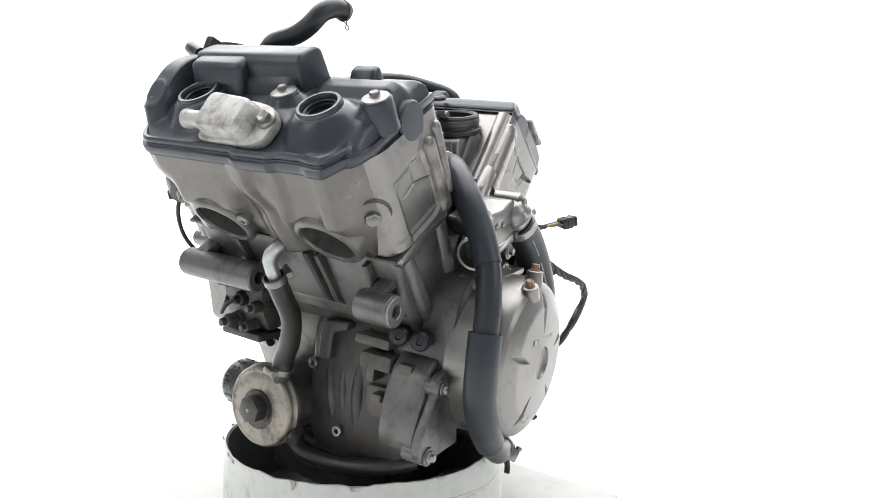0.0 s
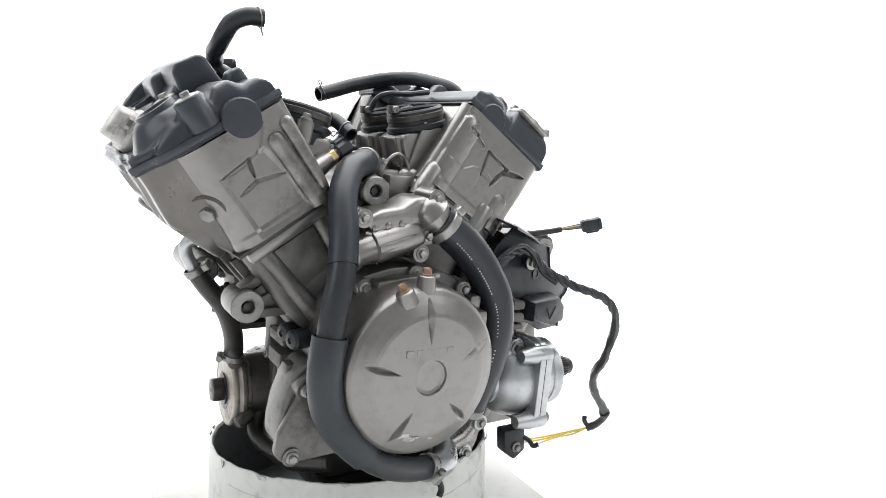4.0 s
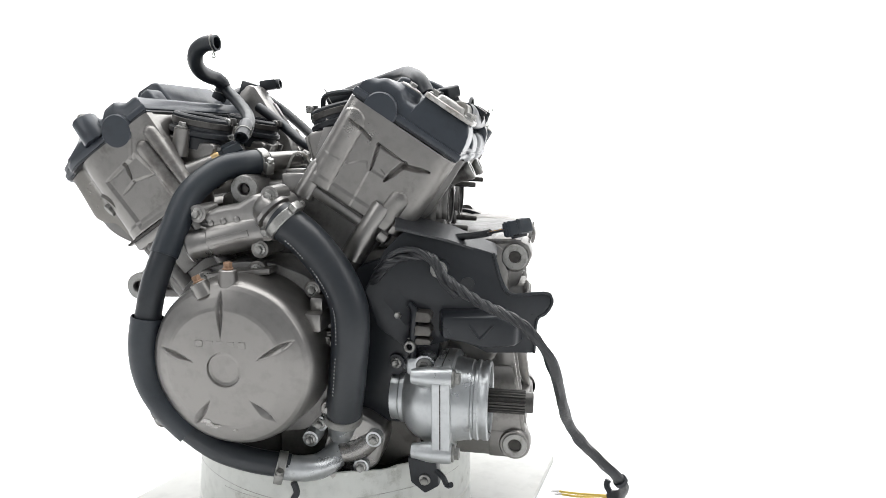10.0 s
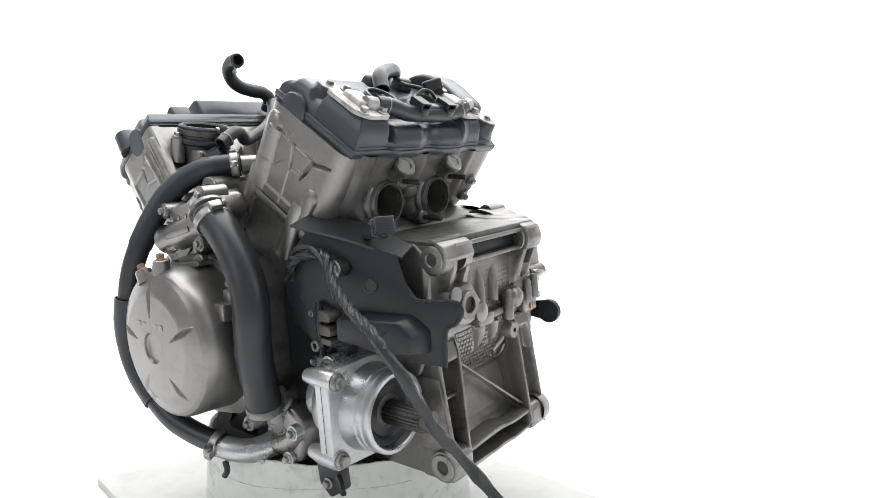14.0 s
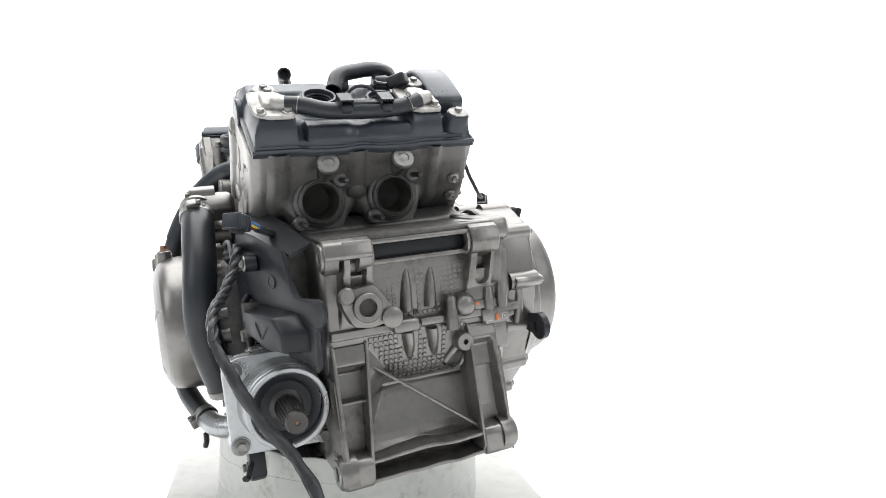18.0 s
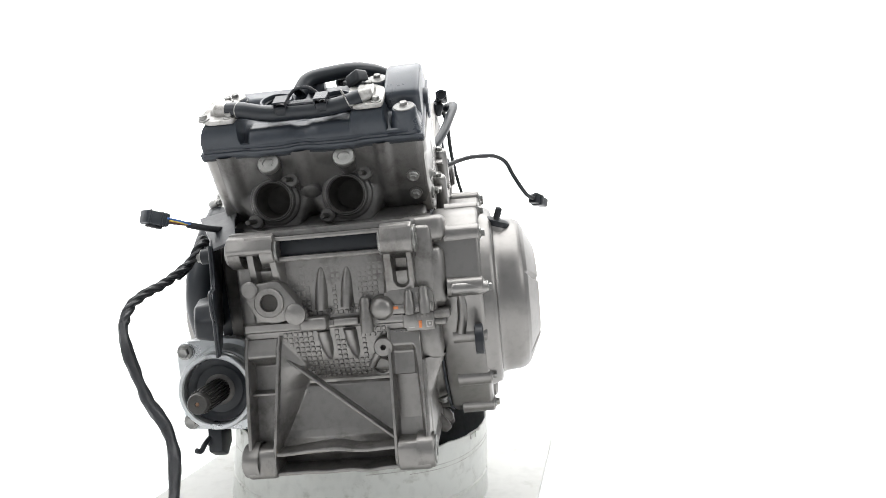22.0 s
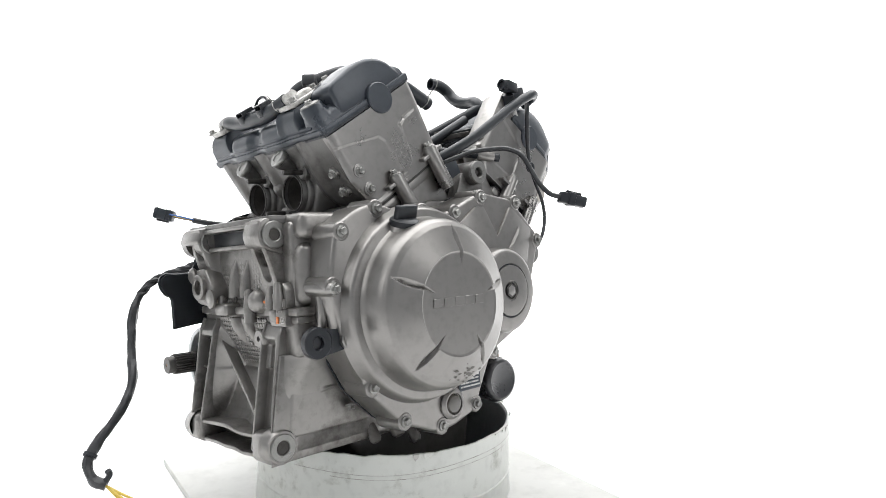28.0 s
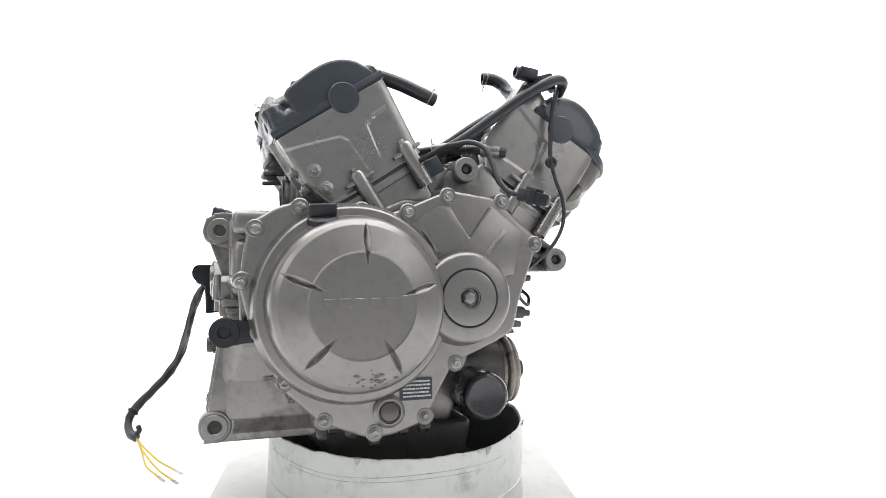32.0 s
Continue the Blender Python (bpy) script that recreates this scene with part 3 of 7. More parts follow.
def rear_face():
    # two bars across the top; a black strip between them stands in for the slot's shade
    each("rear_bar", [block((0.196, -0.040, 0.4170), (0.233, 0.105, 0.4225), 0.002), block((0.196, -0.040, 0.3925), (0.227, 0.105, 0.3985), 0.002)], CAST, case)
    part("slot_shade", block((0.205, -0.034, 0.398), (0.2185, 0.100, 0.4175), 0.001), PLASTIC, case, "black strip standing in for the slot's shade")
    part("rear_block_foot", prism([(0.02, 0.420), (0.124, 0.420), (0.121, 0.4335), (0.100, 0.4440), (0.080, 0.4480), (0.03, 0.450)], -0.128, 0.136, "y", 0.005, 3), SOOTSHADE, case, "dark casting under the rear head")
    part("top_deck", prism([(0.10, -0.09), (0.228, -0.09), (0.228, 0.13), (0.10, 0.14)], 0.420, 0.430, "z", 0.003), SOOTSHADE, case)

    def wall(a, b):
        y, z = -0.0885 + 0.2165 * a, 0.424 - 0.260 * b
        edge = min(a, 1 - a) * 0.2165
        return Vector((rear_height(y, z) - 0.004 * max(0.0, 1 - edge / 0.0035) ** 2 - (0.022 if edge <= 0 else 0.0), y, z))
    part("rear_casting", relief(190, 214, wall), CAST, case, "grey cast rear wall with hollow legs")
    for y0, y1 in ((-0.090, -0.034), (0.092, 0.130)):
        bm = prism([(0.19, 0.43), (0.22, 0.431), (0.237, 0.423), (0.242, 0.407), (0.2385, 0.394), (0.230, 0.390), (0.222, 0.386), (0.19, 0.38)] if y0 > 0 else
                   [(0.19, 0.43), (0.22, 0.431), (0.237, 0.423), (0.242, 0.409), (0.240, 0.404), (0.230, 0.402), (0.222, 0.398), (0.19, 0.39)], y0, y1, "y", 0.004, 2, 0.004)
        lug = part("rear_mount", bm, CAST, case)
        for yy, sg in ((y0, -1), (y1, 1)):
            part("mount_boss", lathe([(0.0200, -0.016), (0.0195, -0.001), (0.018, 0.0), (0, 0.0)], (0.220, yy, 0.407), (0, sg, 0), 32), CAST, lug)
            part("bush", ringed((0.220, yy - 0.001 * sg, 0.407), (0, sg, 0), 0.0165, 0.0075, 0.004), STEEL, lug, "worn bare steel bush")
            # thin dark disc stands in for the shade in the bore
            part("bore", lathe([(0.0074, 0), (0.0074, 0.0012), (0, 0.0012)], (0.220, yy, 0.407), (0, sg, 0), 20), BORE, lug)
    # square waffle pads on the bare parts of the wall
    pad = bmesh.new()
    block((-0.001, -0.0025, -0.0025), (0.0017, 0.0025, 0.0025), 0.0007, 1, pad)
    pad = finish(pad, CAST, "waffle_pad")
    n = 0
    for zlo, zhi, ylo, yhi in ((0.324, 0.3895, -0.030, 0.092), (0.240, 0.3020, -0.0385, 0.086)):
        for i in range(int((zhi - zlo) / 0.0064) + 1):
            for j in range(int((yhi - ylo) / 0.0064) + 1):
                y, z = ylo + j * 0.0064, zhi - i * 0.0064
                near = max(abs(rear_height(y + dy, z + dz) - rear_base(z + dz)) for dy in (-0.0032, 0.0032) for dz in (-0.0032, 0.0032))
                if n < 300 and near < 0.0006 and not (y > 0.058 and z < 0.292 and math.hypot(y - 0.080, z - 0.272) < 0.024) and not (y > 0.055 and 0.316 < z < 0.342):
                    slope = math.atan2(rear_base(z + 0.003) - rear_base(z - 0.003), 0.006)
                    placed("waffle_pad", pad, case, Matrix.Translation((rear_base(z), y, z)) @ Matrix.Rotation(slope, 4, "Y"))
                    n += 1
    # pivot boss with its two plugs
    bm = prism([(-0.076, 0.352), (-0.070, 0.368), (-0.034, 0.372), (-0.012, 0.342), (-0.014, 0.326), (-0.040, 0.320), (-0.062, 0.324)], 0.19, 0.2335, "x", 0.003, 2, 0.006)
    boss = part("pivot_boss", bm, CAST, case)
    part("bush", ringed((0.230, -0.045, 0.346), (1, 0, 0), 0.0175, 0.0105, 0.010), CAST, boss)
    part("bore", lathe([(0.0104, 0), (0.0104, 0.0012), (0, 0.0012)], (0.2325, -0.045, 0.346), (1, 0, 0), 24), BORE, boss)
    part("plug", lathe([(0.0125, 0), (0.0125, 0.004), (0.009, 0.006), (0, 0.006)], (0.2325, -0.016, 0.330), (1, 0, 0), 24), CAST, boss)
    part("plug", lathe([(0.0105, 0), (0.0105, 0.004), (0.008, 0.006), (0, 0.006)], (0.2325, -0.068, 0.362), (1, 0, 0), 24), CAST, boss)
    # joint line: lugs and capped bolts
    part("joint_flange", block((0.19, 0.122, 0.309), (0.2165, 0.165, 0.319), 0.002), CAST, case)
    each("joint_lug", [block((0.20, -0.014, 0.3075), (0.232, 0.019, 0.3235), 0.004, 3), block((0.20, 0.024, 0.309), (0.222, 0.056, 0.319), 0.003, 3), block((0.20, 0.108, 0.300), (0.2215, 0.126, 0.318), 0.004)], CAST, case)
    each("joint_screw", [lathe([(0.0035, 0), (0.0032, 0.002), (0.0012, 0.002), (0.001, 0.001), (0, 0.001)], (0.2165, y, 0.3285), (1, 0, 0.1), 12) for y in (0.020, 0.0475)], DARKSTEEL, case)
    for y, z0, z1, r in ((0.0655, 0.300, 0.342, 0.0078), (0.118, 0.318, 0.346, 0.0065), (0.136, 0.318, 0.350, 0.0068), (-0.010, 0.321, 0.334, 0.006)):
        part("joint_bolt_head", lathe([(r, 0), (r, (z1 - z0) * 0.55), (r * 0.85, (z1 - z0) * 0.6), (r * 0.85, z1 - z0 - 0.004), (r * 0.55, z1 - z0), (0, z1 - z0)], (0.222, y, z0), (0, 0, 1), 18), CAST, case)
    part("round_plug", lathe([(0.0165, 0), (0.0150, 0.014), (0.0135, 0.020), (0.010, 0.0245), (0.005, 0.0265), (0, 0.027)], (0.205, 0.0845, 0.327), (1, 0, 0), 28), CAST, case)
    part("screw_boss", lathe([(0.0135, 0.0), (0.0118, 0.022), (0.0105, 0.0235), (0.0035, 0.0235), (0.0032, 0.016), (0, 0.016)], (0.198, 0.0820, 0.280), (1, 0, 0), 28), CAST, case)
    part("screw_hole", lathe([(0.0032, 0.0), (0.0032, 0.0012), (0, 0.0012)], (0.2145, 0.0820, 0.280), (1, 0, 0), 14), BORE, case)
    part("cast_cup", lathe([(0.015, -0.02), (0.0135, 0.003), (0.012, 0.0045), (0.010, 0.003), (0.009, -0.003), (0, -0.004)], (0.196, 0.0745, 0.2535), (1, 0, -0.35), 28), CAST, case)
    part("screw_arm", tube([(0.206, 0.0765, 0.274), (0.203, 0.0700, 0.266), (0.196, 0.0620, 0.254)], 0.0050, 12, 4), CAST, case)
    # stamped pads in three tiers, letters worn to bars, framed squares, orange dabs
    pads = part("stamped_pad", prism([(0.088, 0.3185), (0.088, 0.344), (0.098, 0.348), (0.140, 0.349), (0.147, 0.340), (0.147, 0.3185)], 0.20, 0.2185, "x", 0.0015), CAST, case)
    each("pad_tier", [prism([(0.090, 0.3185), (0.090, 0.3300), (0.146, 0.3300), (0.146, 0.3185)], 0.21, 0.2210, "x", 0.0012), prism([(0.112, 0.297), (0.112, 0.3180), (0.146, 0.3180), (0.146, 0.297)], 0.20, 0.2200, "x", 0.0015)], CAST, pads)
    for y, z, x in ((0.130, 0.3385, 0.2185), (0.1395, 0.3245, 0.2210), (0.1185, 0.3045, 0.2200), (0.1400, 0.3045, 0.2200)):
        bm = bmesh.new()
        for lo, hi in (((-0.0038, -0.0038), (0.0038, -0.0028)), ((-0.0038, 0.0028), (0.0038, 0.0038)), ((-0.0038, -0.0028), (-0.0028, 0.0028)), ((0.0028, -0.0028), (0.0038, 0.0028)), ((-0.0012, -0.0012), (0.0012, 0.0012))):
            block((x - 0.0002, y + lo[0], z + lo[1]), (x + 0.0007, y + hi[0], z + hi[1]), 0, bm=bm)
        part("square_mark", bm, PALE, pads)
    for y, z, w, h in ((0.1000, 0.3262, 0.0045, 0.0016), (0.1290, 0.3045, 0.0018, 0.0042)):
        part("paint_mark", block((0.2200, y - w, z - h), (0.2216, y + w, z + h), 0.0002), ORANGE, pads, "orange paint dab")
    each("stamped_bar", [block((0.2206, 0.108 + i * 0.0042, 0.3225), (0.2214, 0.1108 + i * 0.0042, 0.3262), 0.0002) for i in range(5)] +
         [block((0.2196, 0.114 + i * 0.0040, 0.3130), (0.2204, 0.1168 + i * 0.0040, 0.3162), 0.0002) for i in range(7)], CAST, pads)
    each("cast_mark", [tube([(0.2125, 0.094 + i * 0.0065, 0.2935), (0.2140, 0.0955 + i * 0.0065, 0.2965), (0.2140, 0.0985 + i * 0.0065, 0.2965), (0.2125, 0.0995 + i * 0.0065, 0.2935)], 0.0008, 6, 3) for i in range(4)], CAST, case)


rear_face()


def rear_bracket():
    """The open foot at the rear of the lower case: its lugs, lips and slanting rib."""
    for y0, y1, out, sg in ((-0.0870, -0.0555, -0.092, -1), (0.0900, 0.1225, 0.130, 1)):
        bm = prism([(0.19, 0.134), (0.236, 0.134), (0.2435, 0.141), (0.2425, 0.166), (0.236, 0.172), (0.19, 0.172)], min(y0, out), max(y1, out), "y", 0.004, 2)
        leg = part("foot_lug", bm, CAST, case)
        part("foot_eye", lathe([(0.0215, -0.004), (0.0205, 0.014), (0.0190, 0.016), (0.0085, 0.016)], (0.2255, out - sg * 0.012, 0.155), (0, sg, 0), 36, close=False), CAST, leg)
        part("bush", ringed((0.2255, out + sg * 0.001, 0.155), (0, sg, 0), 0.0165, 0.0085, 0.005), STEEL, leg, "worn bare steel bush")
        # dark disc in place of the bore's shade
        part("bore", lathe([(0.0084, 0), (0.0084, 0.0014), (0, 0.0014)], (0.2255, out + sg * 0.002, 0.155), (0, sg, 0), 20), BORE, leg)

    def lip(z, up, seed):
        ys = [-0.058 + 0.152 * i / 24 for i in range(25)]
        wave = [up * noise.noise(Vector((y * 26, seed, 0.0))) for y in ys]
        return [(y, z + w) for y, w in zip(ys, wave)] + [(y, z - 0.0048 + w * 0.7) for y, w in zip(reversed(ys), reversed(wave))]
    each("foot_lip", [prism(lip(0.1668, 0.0042, 1.3), 0.196, 0.2385, "x", 0.0014), prism(lip(0.1420, 0.0042, 4.1), 0.190, 0.2370, "x", 0.0014)], CAST, case)
    web = [(0.196, 0.296), (0.214, 0.302), (0.2200, 0.288), (0.2425, 0.150), (0.236, 0.140), (0.196, 0.140)]
    ribs = []
    for y0, y1, slope in ((-0.0600, -0.0560, 0.085), (-0.0885, -0.0840, 0.0), (0.0872, 0.0910, 0.0)):
        bm = prism(web, y0, y1, "y", 0.0014)
        for w in bm.verts:
            w.co.y += slope * max(0.0, w.co.z - 0.150)
        ribs.append(bm)
    each("leg_rib", ribs, CAST, case)
    part("leg_web", block((0.20, -0.085, 0.2310), (0.2190, -0.050, 0.2340), 0.001), CAST, case)
    part("foot_sole", block((0.176, -0.056, 0.138), (0.2050, 0.094, 0.166), 0.001), DIRTY, case)
    a, b = Vector((0.2080, -0.0470, 0.2760)), Vector((0.2270, 0.0900, 0.1700))
    d = (b - a).normalized()
    u = (Vector((1, 0, 0)) - d * d.x).normalized()
    m = Matrix((u, d.cross(u), d)).transposed().to_4x4()
    m.translation = (a + b) / 2
    n = (b - a).length / 2
    part("diagonal_rib", block((-0.013, -0.0017, -n), (0.002, 0.0017, n), 0.0013, 2), CAST, case, "", m)
    # side skirts of the foot
    for y0, y1 in ((-0.0905, -0.0860), (0.1255, 0.131)):
        part("foot_skirt", prism([(0.06, 0.255), (0.200, 0.262), (0.2205, 0.262), (0.238, 0.15), (0.215, 0.136), (0.08, 0.136)], y0, y1, "y", 0.002), CAST, case)


rear_bracket()


# -- cylinder banks --
def cylinders(m, s0, s1, y0, y1, label, lip=0.006):
    # block under the head: its shade is put into the dark tone
    ob = part("cylinder_block", prism([(s0, -0.116), (s1, -0.116), (s1 - 0.002, -0.20), (s1 - 0.02, -0.27), (s0 + 0.02, -0.27), (s0 + 0.004, -0.20)], y0, y1, "y", 0.010, 3), SOOTSHADE, engine, label, m)
    part("gasket_flange", prism([(s0 - lip, -0.1335), (s1 + 0.006, -0.1335), (s1 + 0.006, -0.1205), (s0 - lip, -0.1205)], y0 - 0.0085, y1 + 0.005, "y", 0.003), ALU, ob, "", m)
    part("head_gasket", prism([(s0 - 0.004, -0.1208), (s1 + 0.004, -0.1208), (s1 + 0.004, -0.1175), (s0 - 0.004, -0.1175)], y0 - 0.0076, y1 + 0.0042, "y", 0), DARKSTEEL, ob, "thin dark gasket", m)
    return ob


rear_cyl = cylinders(REAR, -0.034, 0.084, -0.138, 0.142, "grey cast rear cylinder block")
front_cyl = cylinders(FRONT, -0.074, 0.024, -0.160, 0.136, "grimy front cylinder block", -0.004)
part("chain_tunnel", prism([(-0.068, -0.1235), (0.036, -0.1235), (0.052, -0.115), (0.070, -0.108), (0.073, -0.125), (0.062, -0.165), (0.042, -0.250), (-0.040, -0.260), (-0.064, -0.200)], 0.100, 0.1395, "y", 0.005, 3), ALU, front_cyl, "", FRONT)
part("chain_tunnel", prism([(-0.040, -0.1235), (0.086, -0.1235), (0.080, -0.190), (0.060, -0.245), (-0.010, -0.250), (-0.036, -0.190)], 0.110, 0.1435, "y", 0.005, 3), ALU, rear_cyl, "", REAR)
each("block_post", [lathe([(0.011, -0.240), (0.010, -0.130), (0.008, -0.126), (0, -0.126)], (s, -0.158, 0), (-0.12 if s < 0 else 0.0, 0, 1), 20) for s in (-0.068, 0.018)], SOOTSHADE, front_cyl, FRONT)
each("block_rib", [prism([(-0.084, -0.128), (-0.070, -0.128), (-0.066, -0.215), (-0.076, -0.200)], y - 0.004, y + 0.004, "y", 0.002) for y in (-0.128, -0.062, -0.046, 0.060)], GRIMESHADE, front_cyl, FRONT)
part("block_pocket", prism([(-0.052, -0.135), (0.008, -0.135), (0.006, -0.185), (-0.046, -0.190)], -0.1635, -0.158, "y", 0.0025), SOOTSHADE, front_cyl, "", FRONT)


def rear_lip(y):
    """The rear edge of the rear bank's joint."""
    return 0.108 + 0.004 * (bulge(abs(y + 0.05), 0.018, 0.02) + bulge(abs(y - 0.035), 0.018, 0.02))


def front_lip(y):
    """The wavy front edge of the front bank's joint."""
    s = -0.0895 - 0.0205 * bulge(-y, 0.141, 0.013) - 0.004 * bulge(abs(y + 0.056), 0.020, 0.012) - 0.003 * bulge(abs(y + 0.136), 0.008, 0.012)
    return s + 0.052 * max(0.0, (y - 0.094) / 0.046) ** 2 + 0.020 * max(0.0, (-y - 0.157) / 0.010) ** 2


def head_side(m, y, sign, lo, hi, panels, rolls, cuts, parent, mat, label="", corner=(0.13, 0.0), far=(0.10, 0.0)):
    """The cast outer face of a head, embossed, between its edges lo(v) and hi(v)."""
    def at(a, b):
        v = -0.003 - 0.1145 * b
        s = lo(v) + (hi(v) - lo(v)) * a
        rim = min(1.0, (a + 0.02) / 0.13 if corner[1] == 0 else 1.0, (1 - a + 0.01) / 0.10, (b + 0.06) / 0.05, (1 - b + 0.03) / 0.05)
        h = 0.0045 + emboss((s, v), panels, rolls, cuts) - (0.010 if a <= 0 or a >= 1 or b <= 0 or b >= 1 else 0.0)
        turn, back = min(1.0, a / corner[0]), min(1.0, (1 - a) / far[0])
        return Vector((s, y + sign * (h - 0.0085 * (1 - math.sqrt(1 - (1 - rim) ** 2)) - corner[1] * (1 - math.sqrt(1 - (1 - turn) ** 2)) - far[1] * (1 - math.sqrt(1 - (1 - back) ** 2))), v))
    return part("embossed_side", relief(210, 170, at), mat, parent, label, m)


def intake(c, ax, port, ear, screw):
    """A low rubber boot on an intake port, with its band, ear and screw."""
    n = ax.normalized()
    part("boot_flange", lathe([(0.0345, -0.022), (0.0360, -0.008), (0.0405, -0.005), (0.0405, 0.000), (0.0375, 0.002), (0.028, 0.002)], c, ax, 48, close=False), PLASTIC, port, "black rubber foot of the boot")
    part("intake_boot", ringed(c, ax, 0.0370, 0.0290, 0.0195, 48, lip=0.0022), PLASTIC, port, "black rubber intake boot")
    part("boot_band", ringed(c + n * 0.006, ax, 0.0380, 0.0365, 0.0085, 48), DARKSTEEL, port)
    part("bore", lathe([(0.0288, 0.012), (0.0265, 0.0), (0.024, -0.010), (0, -0.012)], c, ax, 32, close=False), BORE, port)
    part("band_ear", block((-0.007, -0.005, -0.005), (0.007, 0.005, 0.005), 0.001, m=Matrix.Translation(ear + n * 0.006)), DARKSTEEL, port)
    part("band_screw", lathe([(0.0048, -0.008), (0.0048, 0.0015), (0.004, 0.003), (0.0015, 0.003), (0.0012, 0.002), (0, 0.002)], ear + n * 0.006 + Vector((0, -0.006, 0)), screw, 14), STEEL, port)


def rear_head():
    bm = prism([(-0.036, 0.0), (0.055, 0.0), (0.055, -0.119), (-0.034, -0.119)], -0.135, 0.120, "y", 0.006, 3)
    prism([(-0.030, 0.0), (0.096, 0.0), (0.096, -0.045), (0.092, -0.080), (0.072, -0.119), (-0.030, -0.119)], -0.132, -0.120, "y", 0.004, 2, bm=bm)
    prism([(-0.064, 0.0), (0.108, 0.0), (0.108, -0.045), (0.104, -0.080), (0.084, -0.119), (-0.036, -0.119), (-0.052, -0.06)], 0.098, 0.1370, "y", 0.006, 3, bm=bm)
    ob = part("rear_cylinder_head", bm, ALU, engine, "grey painted cast rear cylinder head", REAR)
    # left face: panel edge, creased darts; right face: panel edge and step; brightness put into the tone, darker CAST
    # left, lighter ALU right
    step = [(-0.040, -0.0765), (-0.016, -0.0755), (0.001, -0.0740), (0.0105, -0.0640), (0.0195, -0.0595), (0.027, -0.068), (0.030, -0.125), (-0.040, -0.125)]
    star = [(0.0205, -0.0355), (0.0560, -0.0355), (0.0505, -0.0640), (0.0275, -0.0650)]
    foot = [(-0.040, -0.1045), (0.120, -0.1045), (0.120, -0.125), (-0.040, -0.125)]
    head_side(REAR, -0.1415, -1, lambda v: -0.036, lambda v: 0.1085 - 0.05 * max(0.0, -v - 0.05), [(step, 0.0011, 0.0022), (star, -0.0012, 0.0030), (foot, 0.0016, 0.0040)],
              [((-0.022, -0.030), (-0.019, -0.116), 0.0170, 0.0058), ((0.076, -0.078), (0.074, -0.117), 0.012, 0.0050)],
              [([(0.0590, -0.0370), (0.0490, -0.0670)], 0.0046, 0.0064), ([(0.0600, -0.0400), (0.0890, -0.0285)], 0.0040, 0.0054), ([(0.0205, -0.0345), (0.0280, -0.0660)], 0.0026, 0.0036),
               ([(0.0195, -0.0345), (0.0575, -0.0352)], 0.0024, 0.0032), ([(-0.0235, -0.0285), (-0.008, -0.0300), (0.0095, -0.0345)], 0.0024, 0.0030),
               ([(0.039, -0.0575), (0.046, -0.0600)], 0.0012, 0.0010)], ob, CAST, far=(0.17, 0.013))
    well_right = [(0.107, -0.021), (0.080, -0.028), (0.033, -0.042), (0.026, -0.052), (0.024, -0.112), (0.110, -0.112)]
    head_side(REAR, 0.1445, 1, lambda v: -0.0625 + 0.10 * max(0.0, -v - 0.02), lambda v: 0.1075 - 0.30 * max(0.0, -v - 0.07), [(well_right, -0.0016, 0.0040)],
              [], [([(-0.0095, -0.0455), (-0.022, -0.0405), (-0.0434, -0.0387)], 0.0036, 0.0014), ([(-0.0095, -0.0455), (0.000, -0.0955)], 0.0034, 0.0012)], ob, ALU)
    # corner post and bolt tower at the lower rear left
    each("stud_tower", [lathe([(0.015, -0.17), (0.015, -0.098), (0.013, -0.092), (0, -0.092)], (0.064, -0.140, 0), (0, 0, 1), 24),
                        lathe([(0.013, -0.14), (0.013, -0.098), (0.010, -0.092), (0, -0.092)], (-0.028, -0.138, 0), (0, 0, 1), 24),
                        lathe([(0.011, -0.118), (0.012, -0.004)], (-0.030, -0.130, 0), (0.0, 0, 1), 20)], ALU, ob, REAR)
    # right: two through-bolt towers
    for s in (0.044, -0.034):
        bm = bmesh.new()
        lathe([(0.0105, -0.16), (0.0105, -0.098), (0.0085, -0.094), (0, -0.094)], (s, 0.154, 0), (0, 0, 1), 20, bm)
        tw = part("bolt_tower", bm, ALU, ob, "", REAR)
        bolt(rv(s, 0.154, -0.0945), RN, tw, BOLT)
        bm = bmesh.new()
        block((s - 0.022, 0.140, -0.108), (s + 0.022, 0.158, -0.102), 0.002, bm=bm)
        part("tower_web", bm, ALU, tw, "", REAR)
    # exhaust side: two round ports with studs, bolt bosses and capped pipes
    for y in (-0.062, 0.036):
        ax = Vector((0.86, 0, 0.51))
        c = Vector((0.1125, y, -0.068)) + ax.normalized() * 0.004
        bm = bmesh.new()
        lathe([(0.0350, -0.02), (0.0340, 0.0012), (0.0322, 0.0034), (0.0292, 0.0045), (0.0283, 0.009), (0.0270, 0.0105), (0.0252, 0.0105), (0.0244, 0.009), (0.0240, -0.030)], c, ax, 44, bm, close=False)
        for q in (-1, 1):
            lathe([(0.0105, -0.014), (0.0098, 0.0085), (0.008, 0.0105), (0, 0.0105)], c + Vector((-0.0125 * q, 0.0275 * q, 0.0222 * q)), ax, 20, bm)
        p = part("exhaust_port", bm, SOOTSHADE, ob, "sooty round exhaust port", REAR)
        part("bore", lathe([(0.0238, 0.004), (0.0225, -0.006), (0.0205, -0.016), (0.0190, -0.026), (0.012, -0.032), (0, -0.034)], c, ax, 40, close=False), BORE, p, "", REAR)
        part("gasket_ring", ringed(c + ax.normalized() * 0.0095, ax, 0.0262, 0.0232, 0.0024, 40), DARKSTEEL, p, "", REAR)
